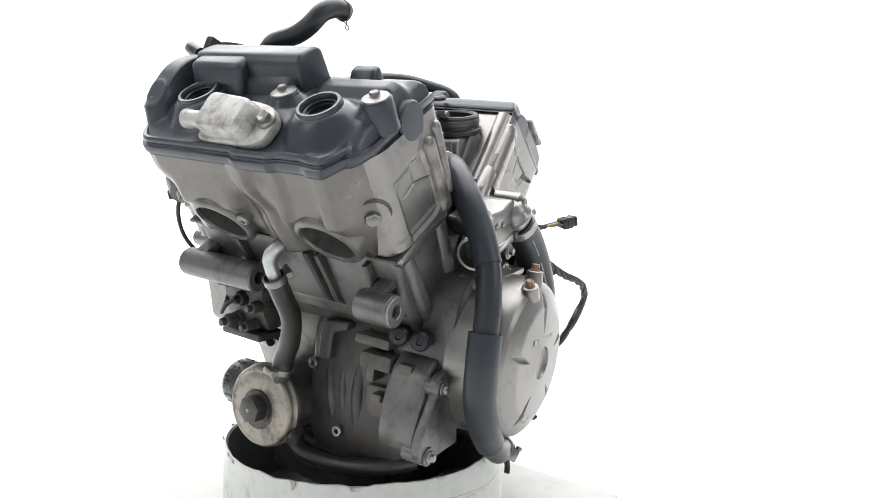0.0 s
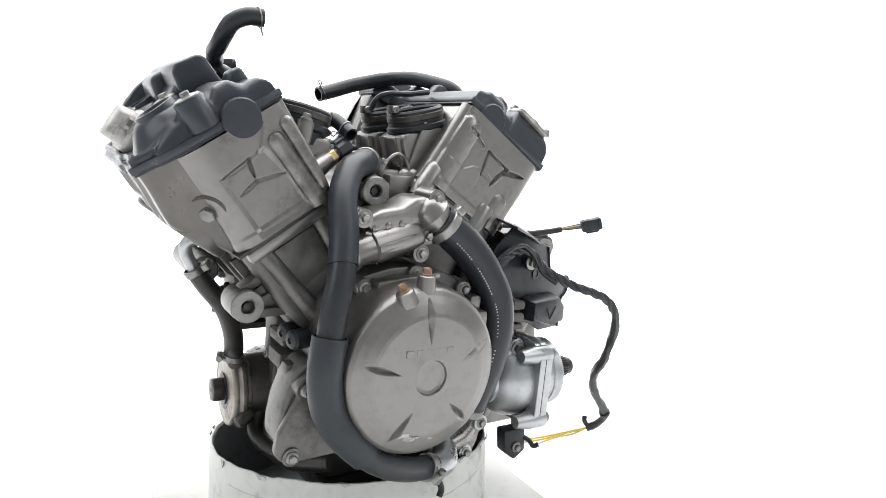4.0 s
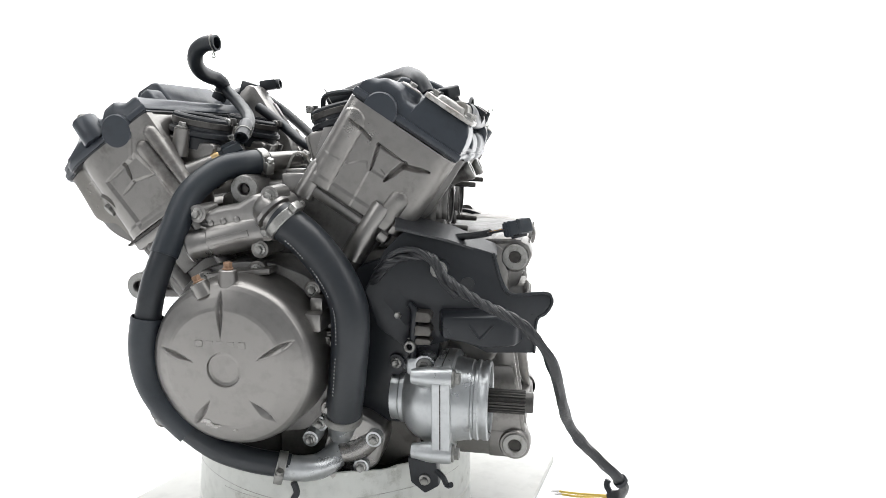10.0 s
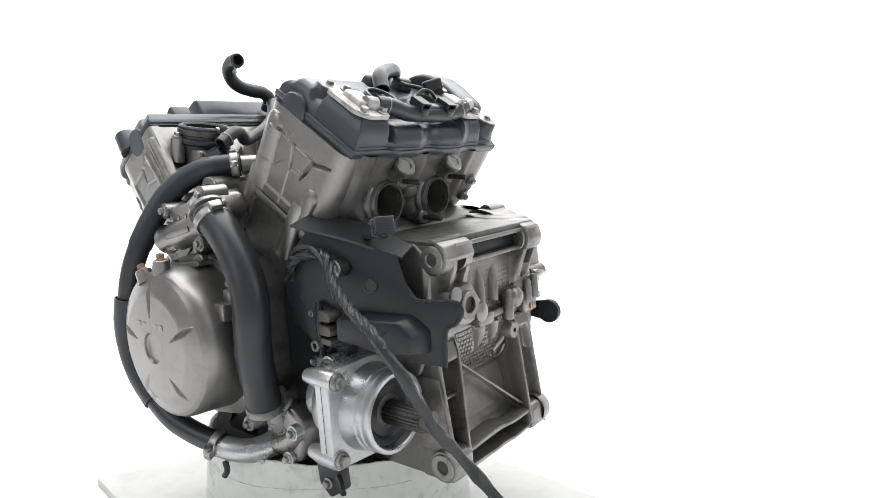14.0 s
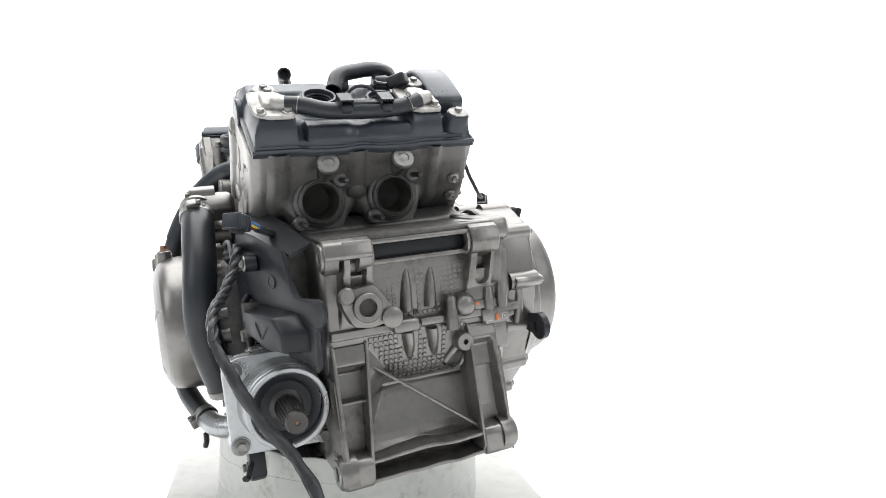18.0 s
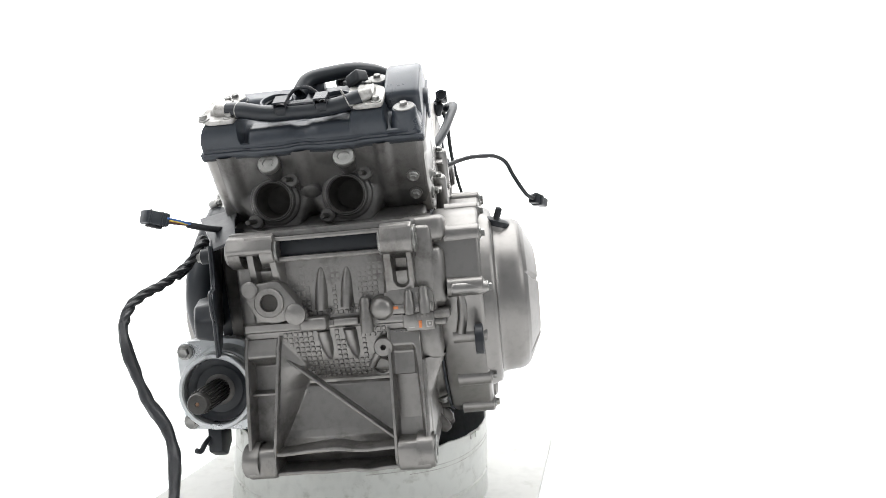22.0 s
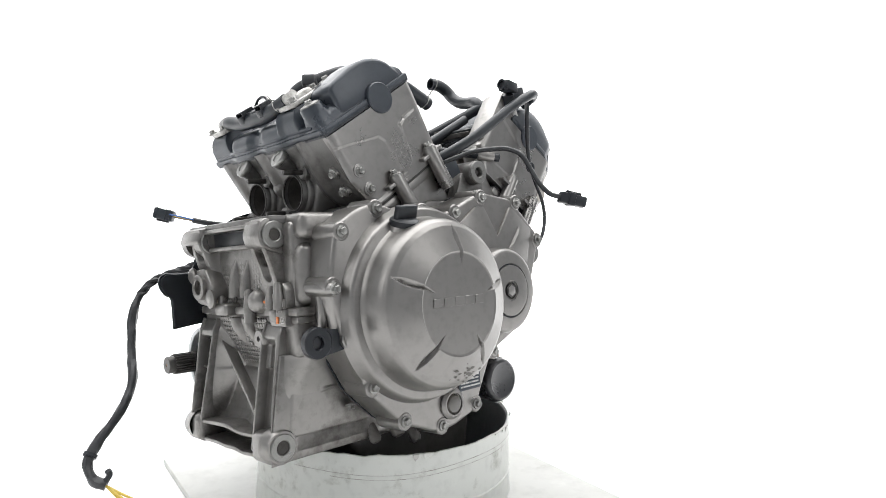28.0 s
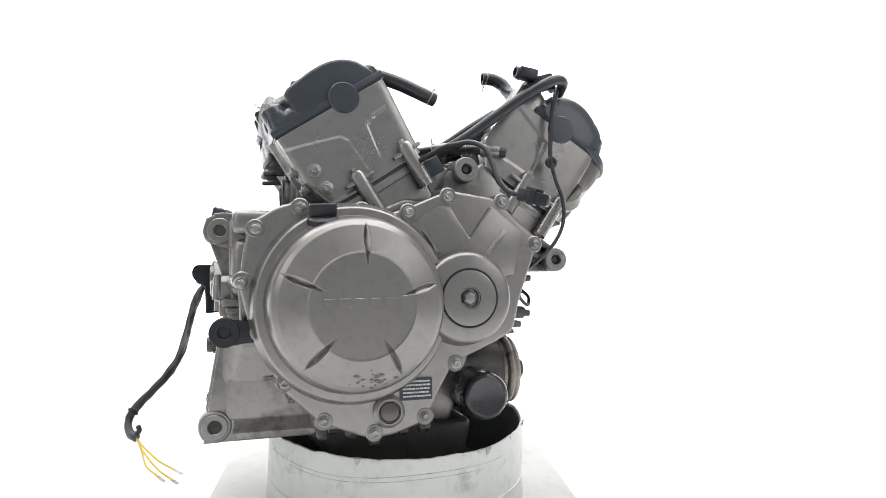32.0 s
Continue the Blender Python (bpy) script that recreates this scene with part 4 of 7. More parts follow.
        for q in (-1, 1):
            part("stud", lathe([(0.0036, 0), (0.0036, 0.028), (0.0028, 0.030), (0, 0.030)], c + Vector((-0.0125 * q, 0.0275 * q, 0.0222 * q)) + ax.normalized() * 0.009, ax, 12), DARKSTEEL, p, "rusty dark stud", REAR)
        # capped pipe over the port
        bm = bmesh.new()
        lathe([(0.0100, -0.026), (0.0110, -0.012), (0.0128, -0.008), (0.0128, -0.003), (0, -0.003)], (0.1185, y + 0.0075, -0.0100), (0.50, 0, 0.87), 24, bm)
        t = part("capped_pipe", bm, SOOTSHADE, ob, "", REAR)
        part("cap", lathe([(0.0135, -0.003), (0.0145, -0.001), (0.0145, 0.003), (0.013, 0.005), (0.0075, 0.005), (0.0068, 0.0035), (0.003, 0.004), (0, 0.004)], (0.1185, y + 0.0075, -0.0100), (0.50, 0, 0.87), 28), STEEL, t, "bright flanged plug", REAR)
    def face(a, b):
        y, v = -0.1425 + 0.2845 * a, 0.002 - 0.119 * b
        s = 0.1085 - 0.004 * max(0, (b - 0.55)) - 0.05 * max(0, b - 0.62) ** 1.2
        s += (rear_lip(y) - 0.1085) * bulge(-v, 0.006, 0.020)
        edge = min(a, 1 - a)
        near = max(bulge(math.hypot(y + 0.062, (v + 0.072) * 0.8), 0.034, 0.016), bulge(math.hypot(y - 0.036, (v + 0.072) * 0.8), 0.034, 0.016))
        s = max(s, s + (0.115 + 0.60 * (-0.069 - v) - s) * near)
        s += 0.006 * (bulge(abs(y + 0.112), 0.004, 0.012) + bulge(abs(y + 0.013), 0.003, 0.012) + bulge(abs(y - 0.092), 0.003, 0.010)) * bulge(b, 0.75, 0.25)
        s -= 0.003 * bulge(edge, -0.02, 0.05) + 0.014 * max(0.0, 1 - a / 0.075) ** 2
        if min(math.hypot(y + 0.062, (v + 0.0672) * 1.163), math.hypot(y - 0.036, (v + 0.0672) * 1.163)) < 0.0290:
            s, v = s - 0.0602, v - 0.0357
        return Vector((s, y, v))
    # soot, and the shade of this downward face put into the colour
    part("dark_exhaust_face", relief(110, 50, face), SOOTSHADE, ob, "exhaust face dark with soot, its shade in the colour too", REAR)
    part("cast_knob", lathe([(0.016, 0), (0.013, 0.012), (0.006, 0.016), (0, 0.016)], (0.102, -0.012, -0.058), (1, 0, -0.2), 20), SOOTSHADE, ob, "", REAR)
    for y, v in ((0.1265, -0.0505), (0.1265, -0.078)):
        c = rv(0.107, y, v)
        bm = lathe([(0.009, -0.004), (0.0085, 0.004), (0, 0.004)], c, RT, 20)
        bs = part("boss", bm, ALU, ob)
        bolt(c + RT * 0.004, RT, bs, BOLT)
    # right face bolts
    for s, v in ((0.088, -0.063), (0.087, -0.091)):
        c = rv(s, 0.1480, v)
        bs = part("boss", lathe([(0.0105, -0.010), (0.0095, 0), (0.0085, 0.0006), (0, 0.0006)], c, (0, 1, 0), 20), ALU, ob)
        bolt(c, (0, 1, 0), bs, BOLT, label="")
    # intake side: rubber boots in clamps on a dark flange
    for y in (-0.0717, 0.008):
        c, ax = Vector((-0.009, y, 0.577)), Vector((-0.27, 0, 0.963))
        port = part("intake_port", prism([(-0.046, 0.5555), (-0.042, 0.561), (0.018, 0.578), (0.034, 0.565), (0.0, 0.530), (-0.026, 0.508), (-0.040, 0.530)], y - 0.0315, y + 0.0315, "y", 0.009, 3), CAST, ob, "cast intake port")
        intake(c, ax, port, c + Vector((-0.037, -0.004, 0.008)), (-0.1, -1, 0))
        each("port_web", [prism([(-0.052, 0.556), (-0.03, 0.556), (-0.02, 0.505), (-0.036, 0.505)], yy - 0.003, yy + 0.003, "y", 0.0012) for yy in (y - 0.022, y + 0.020)], CAST, port)
    each("inner_rib", [prism([(-0.062, -0.05), (-0.03, -0.04), (-0.03, -0.11), (-0.046, -0.11)], y - 0.0035, y + 0.0035, "y", 0.0015) for y in (-0.105, -0.075, -0.03, 0.008, 0.045, 0.085)], ALU, ob, REAR)
    for q in (-1, 1):
        part("boot_bolt_boss", lathe([(0.009, -0.02), (0.009, 0.004), (0, 0.005)], (0.006 - 0.02 * q, -0.105 if q < 0 else 0.045, 0.577), (-0.27, 0, 0.963), 18), ALU, ob)
        bolt((0.004 - 0.02 * q, -0.105 if q < 0 else 0.045, 0.582), (-0.27, 0, 0.963), ob, BOLT)
    return ob


rear_head()


def front_head():
    ob = part("front_cylinder_head", prism([(0.046, 0.0), (-0.036, 0.0), (-0.036, -0.119), (0.020, -0.119), (0.036, -0.100), (0.036, -0.045)],
                                           -0.160, 0.138, "y", 0.006, 3), ALU, engine, "grey painted cast front cylinder head, stained in front", FRONT)
    ports = (0.043, -0.107)
    each("end_wall", [prism([(-0.030, -0.002), (q, -0.002), (q, -0.119), (-0.030, -0.119)], y - 0.007, y + 0.007, "y", 0.006, 3) for y, q in ((-0.1460, -0.060), (0.1310, -0.072))], ALU, ob, FRONT)

    # front face with bulges round the ports and valleys between them
    def face(a, b):
        y, v = -0.1655 + 0.307 * a, 0.000 - 0.132 * b
        near = max(bulge(abs(y - q), 0.034, 0.026) for q in ports)
        s = front_lip(y) + 0.0025 + 0.016 * (1 - near) * bulge(v, -0.070, 0.050) * bulge(-y, 0.135, 0.015)
        s -= 0.003 * near * bulge(v, -0.058, 0.045)
        s += near * 0.60 * max(0.0, -0.060 - v) + (1 - near) * 0.16 * max(0.0, -0.080 - v)
        s -= 0.005 * bulge(abs(y + 0.030), 0.006, 0.016) + 0.004 * bulge(abs(y - 0.118), 0.002, 0.012)
        s += 0.015 * max(0.0, 1 - (1 - a) / 0.055) ** 2 + 0.024 * max(0.0, 1 - a / 0.10) ** 2 + 0.030 * max(0.0, (b - 0.90) / 0.10) ** 2
        if min(math.hypot(y - q, (v + 0.089) * 1.12) for q in ports) < 0.0290:
            s += 0.03
        return Vector((s, y, v))
    part("stained_face", relief(150, 64, face), FACE, ob, "oil-stained front face", FRONT)
    for q in ports:
        ax = Vector((-0.93, 0, -0.37))
        c = Vector((-0.0990, q, -0.088))
        p = part("exhaust_port", lathe([(0.0400, -0.014), (0.0385, 0.000), (0.037, 0.0025), (0.034, 0.004), (0.0310, 0.004), (0.0300, 0.002), (0.0280, -0.014)], c, ax, 44, close=False), SOOTSHADE, ob, "sooty exhaust port opening downward", FRONT)
        part("bore", lathe([(0.0298, 0.001), (0.0278, -0.014), (0.022, -0.034), (0, -0.040)], c, ax, 40, close=False), BORE, p, "", FRONT)
        for e in (-1, 1):
            if q + 0.040 * e < -0.14:
                continue
            part("stud_boss", lathe([(0.0090, -0.022), (0.0080, -0.001), (0.006, 0.001), (0.0035, 0.001), (0.003, -0.003), (0, -0.003)], c + Vector((0.006 * e, 0.040 * e, -0.010 * e)), ax, 18), CAST, p, "", FRONT)
    # left face: framed panel, darts and rounded pillars; its lower brightness is put into the darker CAST
    pocket = [(0.003, -0.036), (-0.0162, -0.0379), (-0.0504, -0.0414), (-0.0477, -0.0777), (-0.046, -0.112), (0.0, -0.113), (0.014, -0.108), (0.0116, -0.0694)]
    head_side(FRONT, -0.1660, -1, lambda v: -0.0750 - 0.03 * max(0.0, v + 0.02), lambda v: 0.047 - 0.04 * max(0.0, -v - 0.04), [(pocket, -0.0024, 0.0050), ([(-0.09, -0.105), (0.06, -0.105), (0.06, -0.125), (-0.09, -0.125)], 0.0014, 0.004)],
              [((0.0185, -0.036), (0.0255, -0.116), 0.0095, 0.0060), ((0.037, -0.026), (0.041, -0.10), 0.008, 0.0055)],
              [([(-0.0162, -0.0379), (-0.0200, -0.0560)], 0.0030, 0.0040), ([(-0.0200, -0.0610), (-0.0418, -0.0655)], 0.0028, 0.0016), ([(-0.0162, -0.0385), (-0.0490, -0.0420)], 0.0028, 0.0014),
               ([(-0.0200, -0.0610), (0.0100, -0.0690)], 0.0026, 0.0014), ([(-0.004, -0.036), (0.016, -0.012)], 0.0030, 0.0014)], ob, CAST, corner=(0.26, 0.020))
    c, ax = fv(-0.0768, -0.1535, -0.0658), (FT * -0.72 + FN * -0.22 + Vector((0, -0.66, 0)))
    # boss and recess floor have the recess's shade put into their dark colour
    bs = part("plug_boss", lathe([(0.0215, -0.0080), (0.0208, -0.0020), (0.0195, 0.0), (0.0178, -0.0012), (0.0170, -0.0050), (0, -0.0050)], c, ax, 36), DIRTY, ob)
    part("recess_shade", lathe([(0.0172, -0.0055), (0.0169, -0.0044), (0, -0.0042)], c, ax, 28), GRIMESHADE, bs)
    bolt(c - ax.normalized() * 0.0035, ax, bs, PLUGBOLT, label="large hexagon plug in a recess with shade in its dark colour")
    c = fv(-0.080, 0.118, -0.072)
    bs = part("plug_boss", lathe([(0.022, -0.022), (0.017, 0.002), (0, 0.004)], c, ax, 24), FACE, ob)
    bolt(c + ax.normalized() * 0.003, ax, bs, PLUGBOLT)
    for s in (0.006, -0.055):
        tw = part("bolt_tower", lathe([(0.0095, -0.155), (0.0095, -0.092), (0, -0.09)], (s, 0.150, 0), (0, 0, 1), 18), ALU, ob, "", FRONT)
        bolt(fv(s, 0.150, -0.090), FN, tw, BOLT)
        part("tower_web", block((s - 0.012, 0.140, -0.110), (s + 0.024, 0.156, -0.104), 0.002), ALU, tw, "", FRONT)
    well_right = [(0.086, -0.012), (0.069, -0.014), (0.010, -0.031), (0.006, -0.038), (0.005, -0.088), (0.086, -0.092)]
    # right face in the lighter ALU, its brightness put into the tone
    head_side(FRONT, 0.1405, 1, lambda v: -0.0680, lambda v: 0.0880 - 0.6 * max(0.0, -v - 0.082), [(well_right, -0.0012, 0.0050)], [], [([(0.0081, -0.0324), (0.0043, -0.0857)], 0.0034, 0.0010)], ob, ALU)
    part("chain_housing", prism([(0.020, -0.114), (0.062, -0.112), (0.080, -0.092), (0.0865, -0.070), (0.0870, 0.026), (0.080, 0.036), (0.062, 0.034), (0.030, 0.020), (0.020, 0.0)], 0.098, 0.1405, "y", 0.004, 2), ALU, ob, "", FRONT)
    bolt(fv(0.0868, 0.130, -0.064), FT, ob, BIGBOLT)
    bolt(fv(0.0815, 0.130, -0.092), FT, ob, BIGBOLT)
    # intake boots inside the vee
    for y in (-0.106, 0.042):
        c, ax = Vector((-0.187, y, 0.564)), Vector((0.20, 0, 0.98))
        port = part("intake_port", prism([(-0.224, 0.560), (-0.158, 0.5475), (-0.154, 0.541), (-0.160, 0.528), (-0.186, 0.502), (-0.225, 0.530)], y - 0.0315, y + 0.0315, "y", 0.009, 3), CAST, ob, "cast intake port")
        intake(c, ax, port, c + Vector((0.036, 0.004, 0.004)), (0.1, -1, 0))
        each("port_web", [prism([(-0.166, 0.545), (-0.148, 0.542), (-0.168, 0.500), (-0.186, 0.500)], yy - 0.003, yy + 0.003, "y", 0.0012) for yy in (y - 0.022, y + 0.020)], CAST, port)
        boss = part("boot_bolt_boss", lathe([(0.010, -0.03), (0.0095, 0.004), (0, 0.005)], c + Vector((-0.004, -0.041, -0.002)), ax, 18), CAST, port)
        bolt(c + Vector((-0.0035, -0.041, 0.0035)), ax, boss, BOLT)
    each("inner_rib", [prism([(0.030, -0.055), (0.058, -0.05), (0.042, -0.11), (0.020, -0.11)], y - 0.0035, y + 0.0035, "y", 0.0015) for y in (-0.13, -0.085, -0.04, 0.005, 0.06, 0.1)], ALU, ob, FRONT)
    return ob


front_head()


# -- valve covers --
def cam_plug(m, y, sign, parent, r=0.0213):
    bm = lathe([(r, -0.012), (r, 0.003), (r - 0.0016, 0.0046), (0, 0.0050)], (0, y, 0), (0, sign, 0), 40)
    part("cam_plug", bm, BLUEBLACK, parent, "round dark rubber cam end plug", m)


def cover_bolt(at, axis, parent):
    post = part("bolt_post", lathe([(0.0165, -0.03), (0.0155, 0.0), (0.0145, 0.0015), (0, 0.0015)], at, axis, 28), BLUEBLACK, parent)
    part("washer", lathe([(0.0130, 0.0012), (0.0136, 0.0018), (0.0132, 0.0030), (0.008, 0.0042), (0, 0.0044)], at, axis, 28), WASHER, post, "worn steel washer")
    bolt(Vector(at) + Vector(axis).normalized() * 0.0040, axis, post, LOWBOLT)


def well(at, axis, parent, r=0.0215):
    bm = lathe([(r + 0.004, -0.03), (r + 0.002, -0.002), (r + 0.001, 0.006), (r, 0.008), (r - 0.0025, 0.008), (r - 0.0035, 0.006), (r - 0.0035, 0.001), (r - 0.0075, -0.001),
                (r - 0.0075, -0.006), (r - 0.0090, -0.007), (r - 0.0090, -0.024), (0, -0.024)], at, axis, 44)
    w = part("plug_well", bm, BLUEBLACK, parent)
    part("well_seal", ringed(Vector(at) + Vector(axis).normalized() * 0.001, axis, r - 0.0036, r - 0.0068, 0.0022, 40), RUBBER, w, "black rubber seal ring")


def rear_cover():
    wells = ((0.040, -0.048), (0.050, 0.034))
    posts = ((0.090, 0.126), (0.018, 0.088), (0.012, -0.112))

    def back(y):
        return -0.038 - 0.026 * bulge(-y, -0.094, 0.012)

    def lip(y):
        return rear_lip(y)

    def shell(a, b):
        y = -0.1405 + 0.286 * a
        s0, s1 = back(y), lip(y)
        s = s0 + (s1 - s0) * b
        d = min((s - s0), (s1 - s) * 0.8, (y + 0.1405), (0.1455 - y))
        e = min(1.0, d / 0.014)
        rim = math.sqrt(max(0.0, 1 - (1 - e) ** 2))
        h = [0.027 - 0.012 * bulge(-s, -0.10, 0.03)]
        h.append(0.034 * bulge(abs(s + 0.004), 0.010, 0.030) * bulge(y, -0.03, 0.03))
        h.append((0.031 - 0.0035 * bulge(abs(y + 0.008), 0.004, 0.012)) * bulge(abs(y + 0.008), 0.066, 0.010) * bulge(-s, -0.084, 0.03))
        h.append(0.043 * bulge(-s, -0.034, 0.004) * bulge(y, -0.090, 0.006))
        h.append(0.041 * bulge(-s, -0.046, 0.004) * bulge(abs(y - 0.079), 0.020, 0.006))
        for q, w in wells:
            h.append(0.036 * bulge(math.hypot(s - q, y - w), 0.024, 0.024))
        for q, w in posts:
            h.append(0.036 * bulge(math.hypot(s - q, y - w), 0.014, 0.010))
        v = 0.007 + (blend(*h, p=7) - 0.007) * rim if rim > 0 else 0.004
        if min(math.hypot(s - q, y - w) for q, w in wells) < 0.0185:
            v = 0.008
        return Vector((s, y, v))
    ob = part("rear_valve_cover", relief(140, 84, shell), BLUEBLACK, engine, "blue-black painted rear valve cover", REAR)
    n = 60
    ys = [-0.143 + 0.291 * i / n for i in range(n + 1)]
    edge = [(back(y) - 0.0025, y) for y in reversed(ys)] + [(lip(y) + 0.0025, y) for y in ys]
    part("cover_lip", prism(edge, 0.0, 0.0085, "z", 0.002, 2), BLUEBLACK, ob, "", REAR)
    edge = [(back(y) - 0.0008, y * 0.994) for y in reversed(ys)] + [(lip(y) + 0.0008, y * 0.994) for y in ys]
    part("cover_gasket", prism(edge, -0.0025, 0.001, "z", 0), RUBBER, ob, "thin black gasket", REAR)
    part("cover_bead", tube([(lip(y) - 0.004, y, 0.0125) for y in ys[2:-2:3]], 0.004, 8, 3), BLUEBLACK, ob, "", REAR)
    # raised block over the cam drive on the right
    bm = prism([(-0.063, 0.004), (-0.056, 0.018), (-0.0455, 0.035), (-0.036, 0.0435), (-0.025, 0.0495), (-0.012, 0.0535), (0.002, 0.0550), (0.020, 0.0545), (0.056, 0.0490), (0.066, 0.045), (0.069, 0.006)], 0.098, 0.1455, "y", 0.006, 3)
    part("cam_drive_hump", bm, BLUEBLACK, ob, "", REAR)
    each("cast_lug", [prism([(-0.034, 0.01), (-0.030, 0.040), (-0.014, 0.044), (-0.004, 0.028)], y - 0.012, y + 0.012, "y", 0.005, 3) for y in (-0.005, 0.055)], BLUEBLACK, ob, REAR)
    cam_plug(REAR, -0.141, -1, ob)
    cam_plug(REAR, 0.147, 1, ob)
    for (q, w), v in zip(posts, (0.036, 0.047, 0.038)):
        cover_bolt(rv(q, w, v), RN, ob)
    for q, w in wells:
        well(rv(q, w, 0.036), RN, ob)
    # reed-valve covers of pale aluminium at both ends
    for y, ends in ((-0.112, (0.034, 0.100)), (0.078, (0.030, 0.096))):
        out = rounded([(ends[0], y - 0.026), (ends[1] - 0.012, y - 0.026), (ends[1], y - 0.012), (ends[1], y + 0.022), (ends[0] + 0.016, y + 0.024), (ends[0], y + 0.008)], 0.007)
        rc = part("reed_cover", prism([(p.x, p.y) for p in out], 0.042, 0.048, "z", 0.0015), PALE, ob, "oxidised pale aluminium reed cover", REAR)
        out = rounded([(ends[0] + 0.010, y - 0.014), (ends[1] - 0.016, y - 0.014), (ends[1] - 0.016, y + 0.012), (ends[0] + 0.014, y + 0.012)], 0.007)
        part("reed_dome", prism([(p.x, p.y) for p in out], 0.046, 0.0545, "z", 0.003, 2, shrink=0.85), PALE, rc, "", REAR)
        for s, yy in ((ends[0] + 0.006, y + 0.0), (ends[1] - 0.008, y - 0.018), (ends[1] - 0.009, y + 0.014)):
            bolt(rv(s, yy, 0.048), RN, rc, BOLT)
    # cross hose between the reed covers with its plastic clip
    pts = [rv(0.080, -0.100, 0.052), rv(0.084, -0.080, 0.052), rv(0.087, -0.050, 0.046), rv(0.088, -0.02, 0.045), rv(0.088, 0.02, 0.045), rv(0.086, 0.050, 0.048), rv(0.080, 0.072, 0.052)]
    ch = part("cross_hose", tube(pts, 0.0104, 18, 6), RUBBER, engine, "grey-black rubber hose joining two reed covers")
    for a, b in ((pts[0], pts[1]), (pts[-1], pts[-2])):
        d = (b - a).normalized()
        part("spigot", lathe([(0.0085, -0.016), (0.0085, 0.01), (0, 0.01)], a, d, 20), PALE, ch, "pale aluminium spigot")
        spring_clip(a + d * 0.016, d, 0.0102, ch, 40)
    hold = part("hose_holder", block((0.080, -0.020, 0.0535), (0.091, 0.016, 0.0575), 0.0015), PLASTIC, ch, "black plastic hose holder", REAR)
    for y in (-0.028, 0.024):
        bm = bmesh.new()
        block((0.0735, y - 0.0075, 0.0445), (0.0985, y + 0.0075, 0.0565), 0.003, 3, bm=bm)
        for lo, hi in (((0.074, y - 0.0085, 0.053), (0.096, y - 0.0066, 0.0625)), ((0.074, y + 0.0066, 0.053), (0.096, y + 0.0085, 0.0625)), ((0.074, y - 0.0085, 0.0608), (0.096, y + 0.0085, 0.0626))):
            block(lo, hi, 0.0006, 1, bm=bm)
        part("holder_frame", bm, PLASTIC, hold, "", REAR)
    part("holder_arch", tube([rv(0.070, -0.022, 0.058), rv(0.066, -0.010, 0.066), rv(0.066, 0.006, 0.066), rv(0.070, 0.018, 0.058)], 0.0022, 8, 5), PLASTIC, hold)
    # connector on the cover
    m = Matrix.Translation((0.1123, 0.0621, 0.6195)) @ along((0.5, 0.6, 0.2))
    cn = part("coil_connector", block((-0.010, -0.0085, -0.013), (0.010, 0.0085, 0.013), 0.0035, 3, m=m), FLAP, engine, "black plastic connector with coloured wires")
    part("tab", block((-0.004, -0.014, -0.010), (0.004, -0.008, 0.012), 0.001, m=m), PLASTIC, cn)
    part("connector_wire", tube([(0.104, 0.05, 0.616), (0.085, 0.04, 0.622), (0.06, 0.05, 0.628), (0.03, 0.06, 0.622)], 0.003, 8), TAPE, cn)
    return ob


rear_cover()


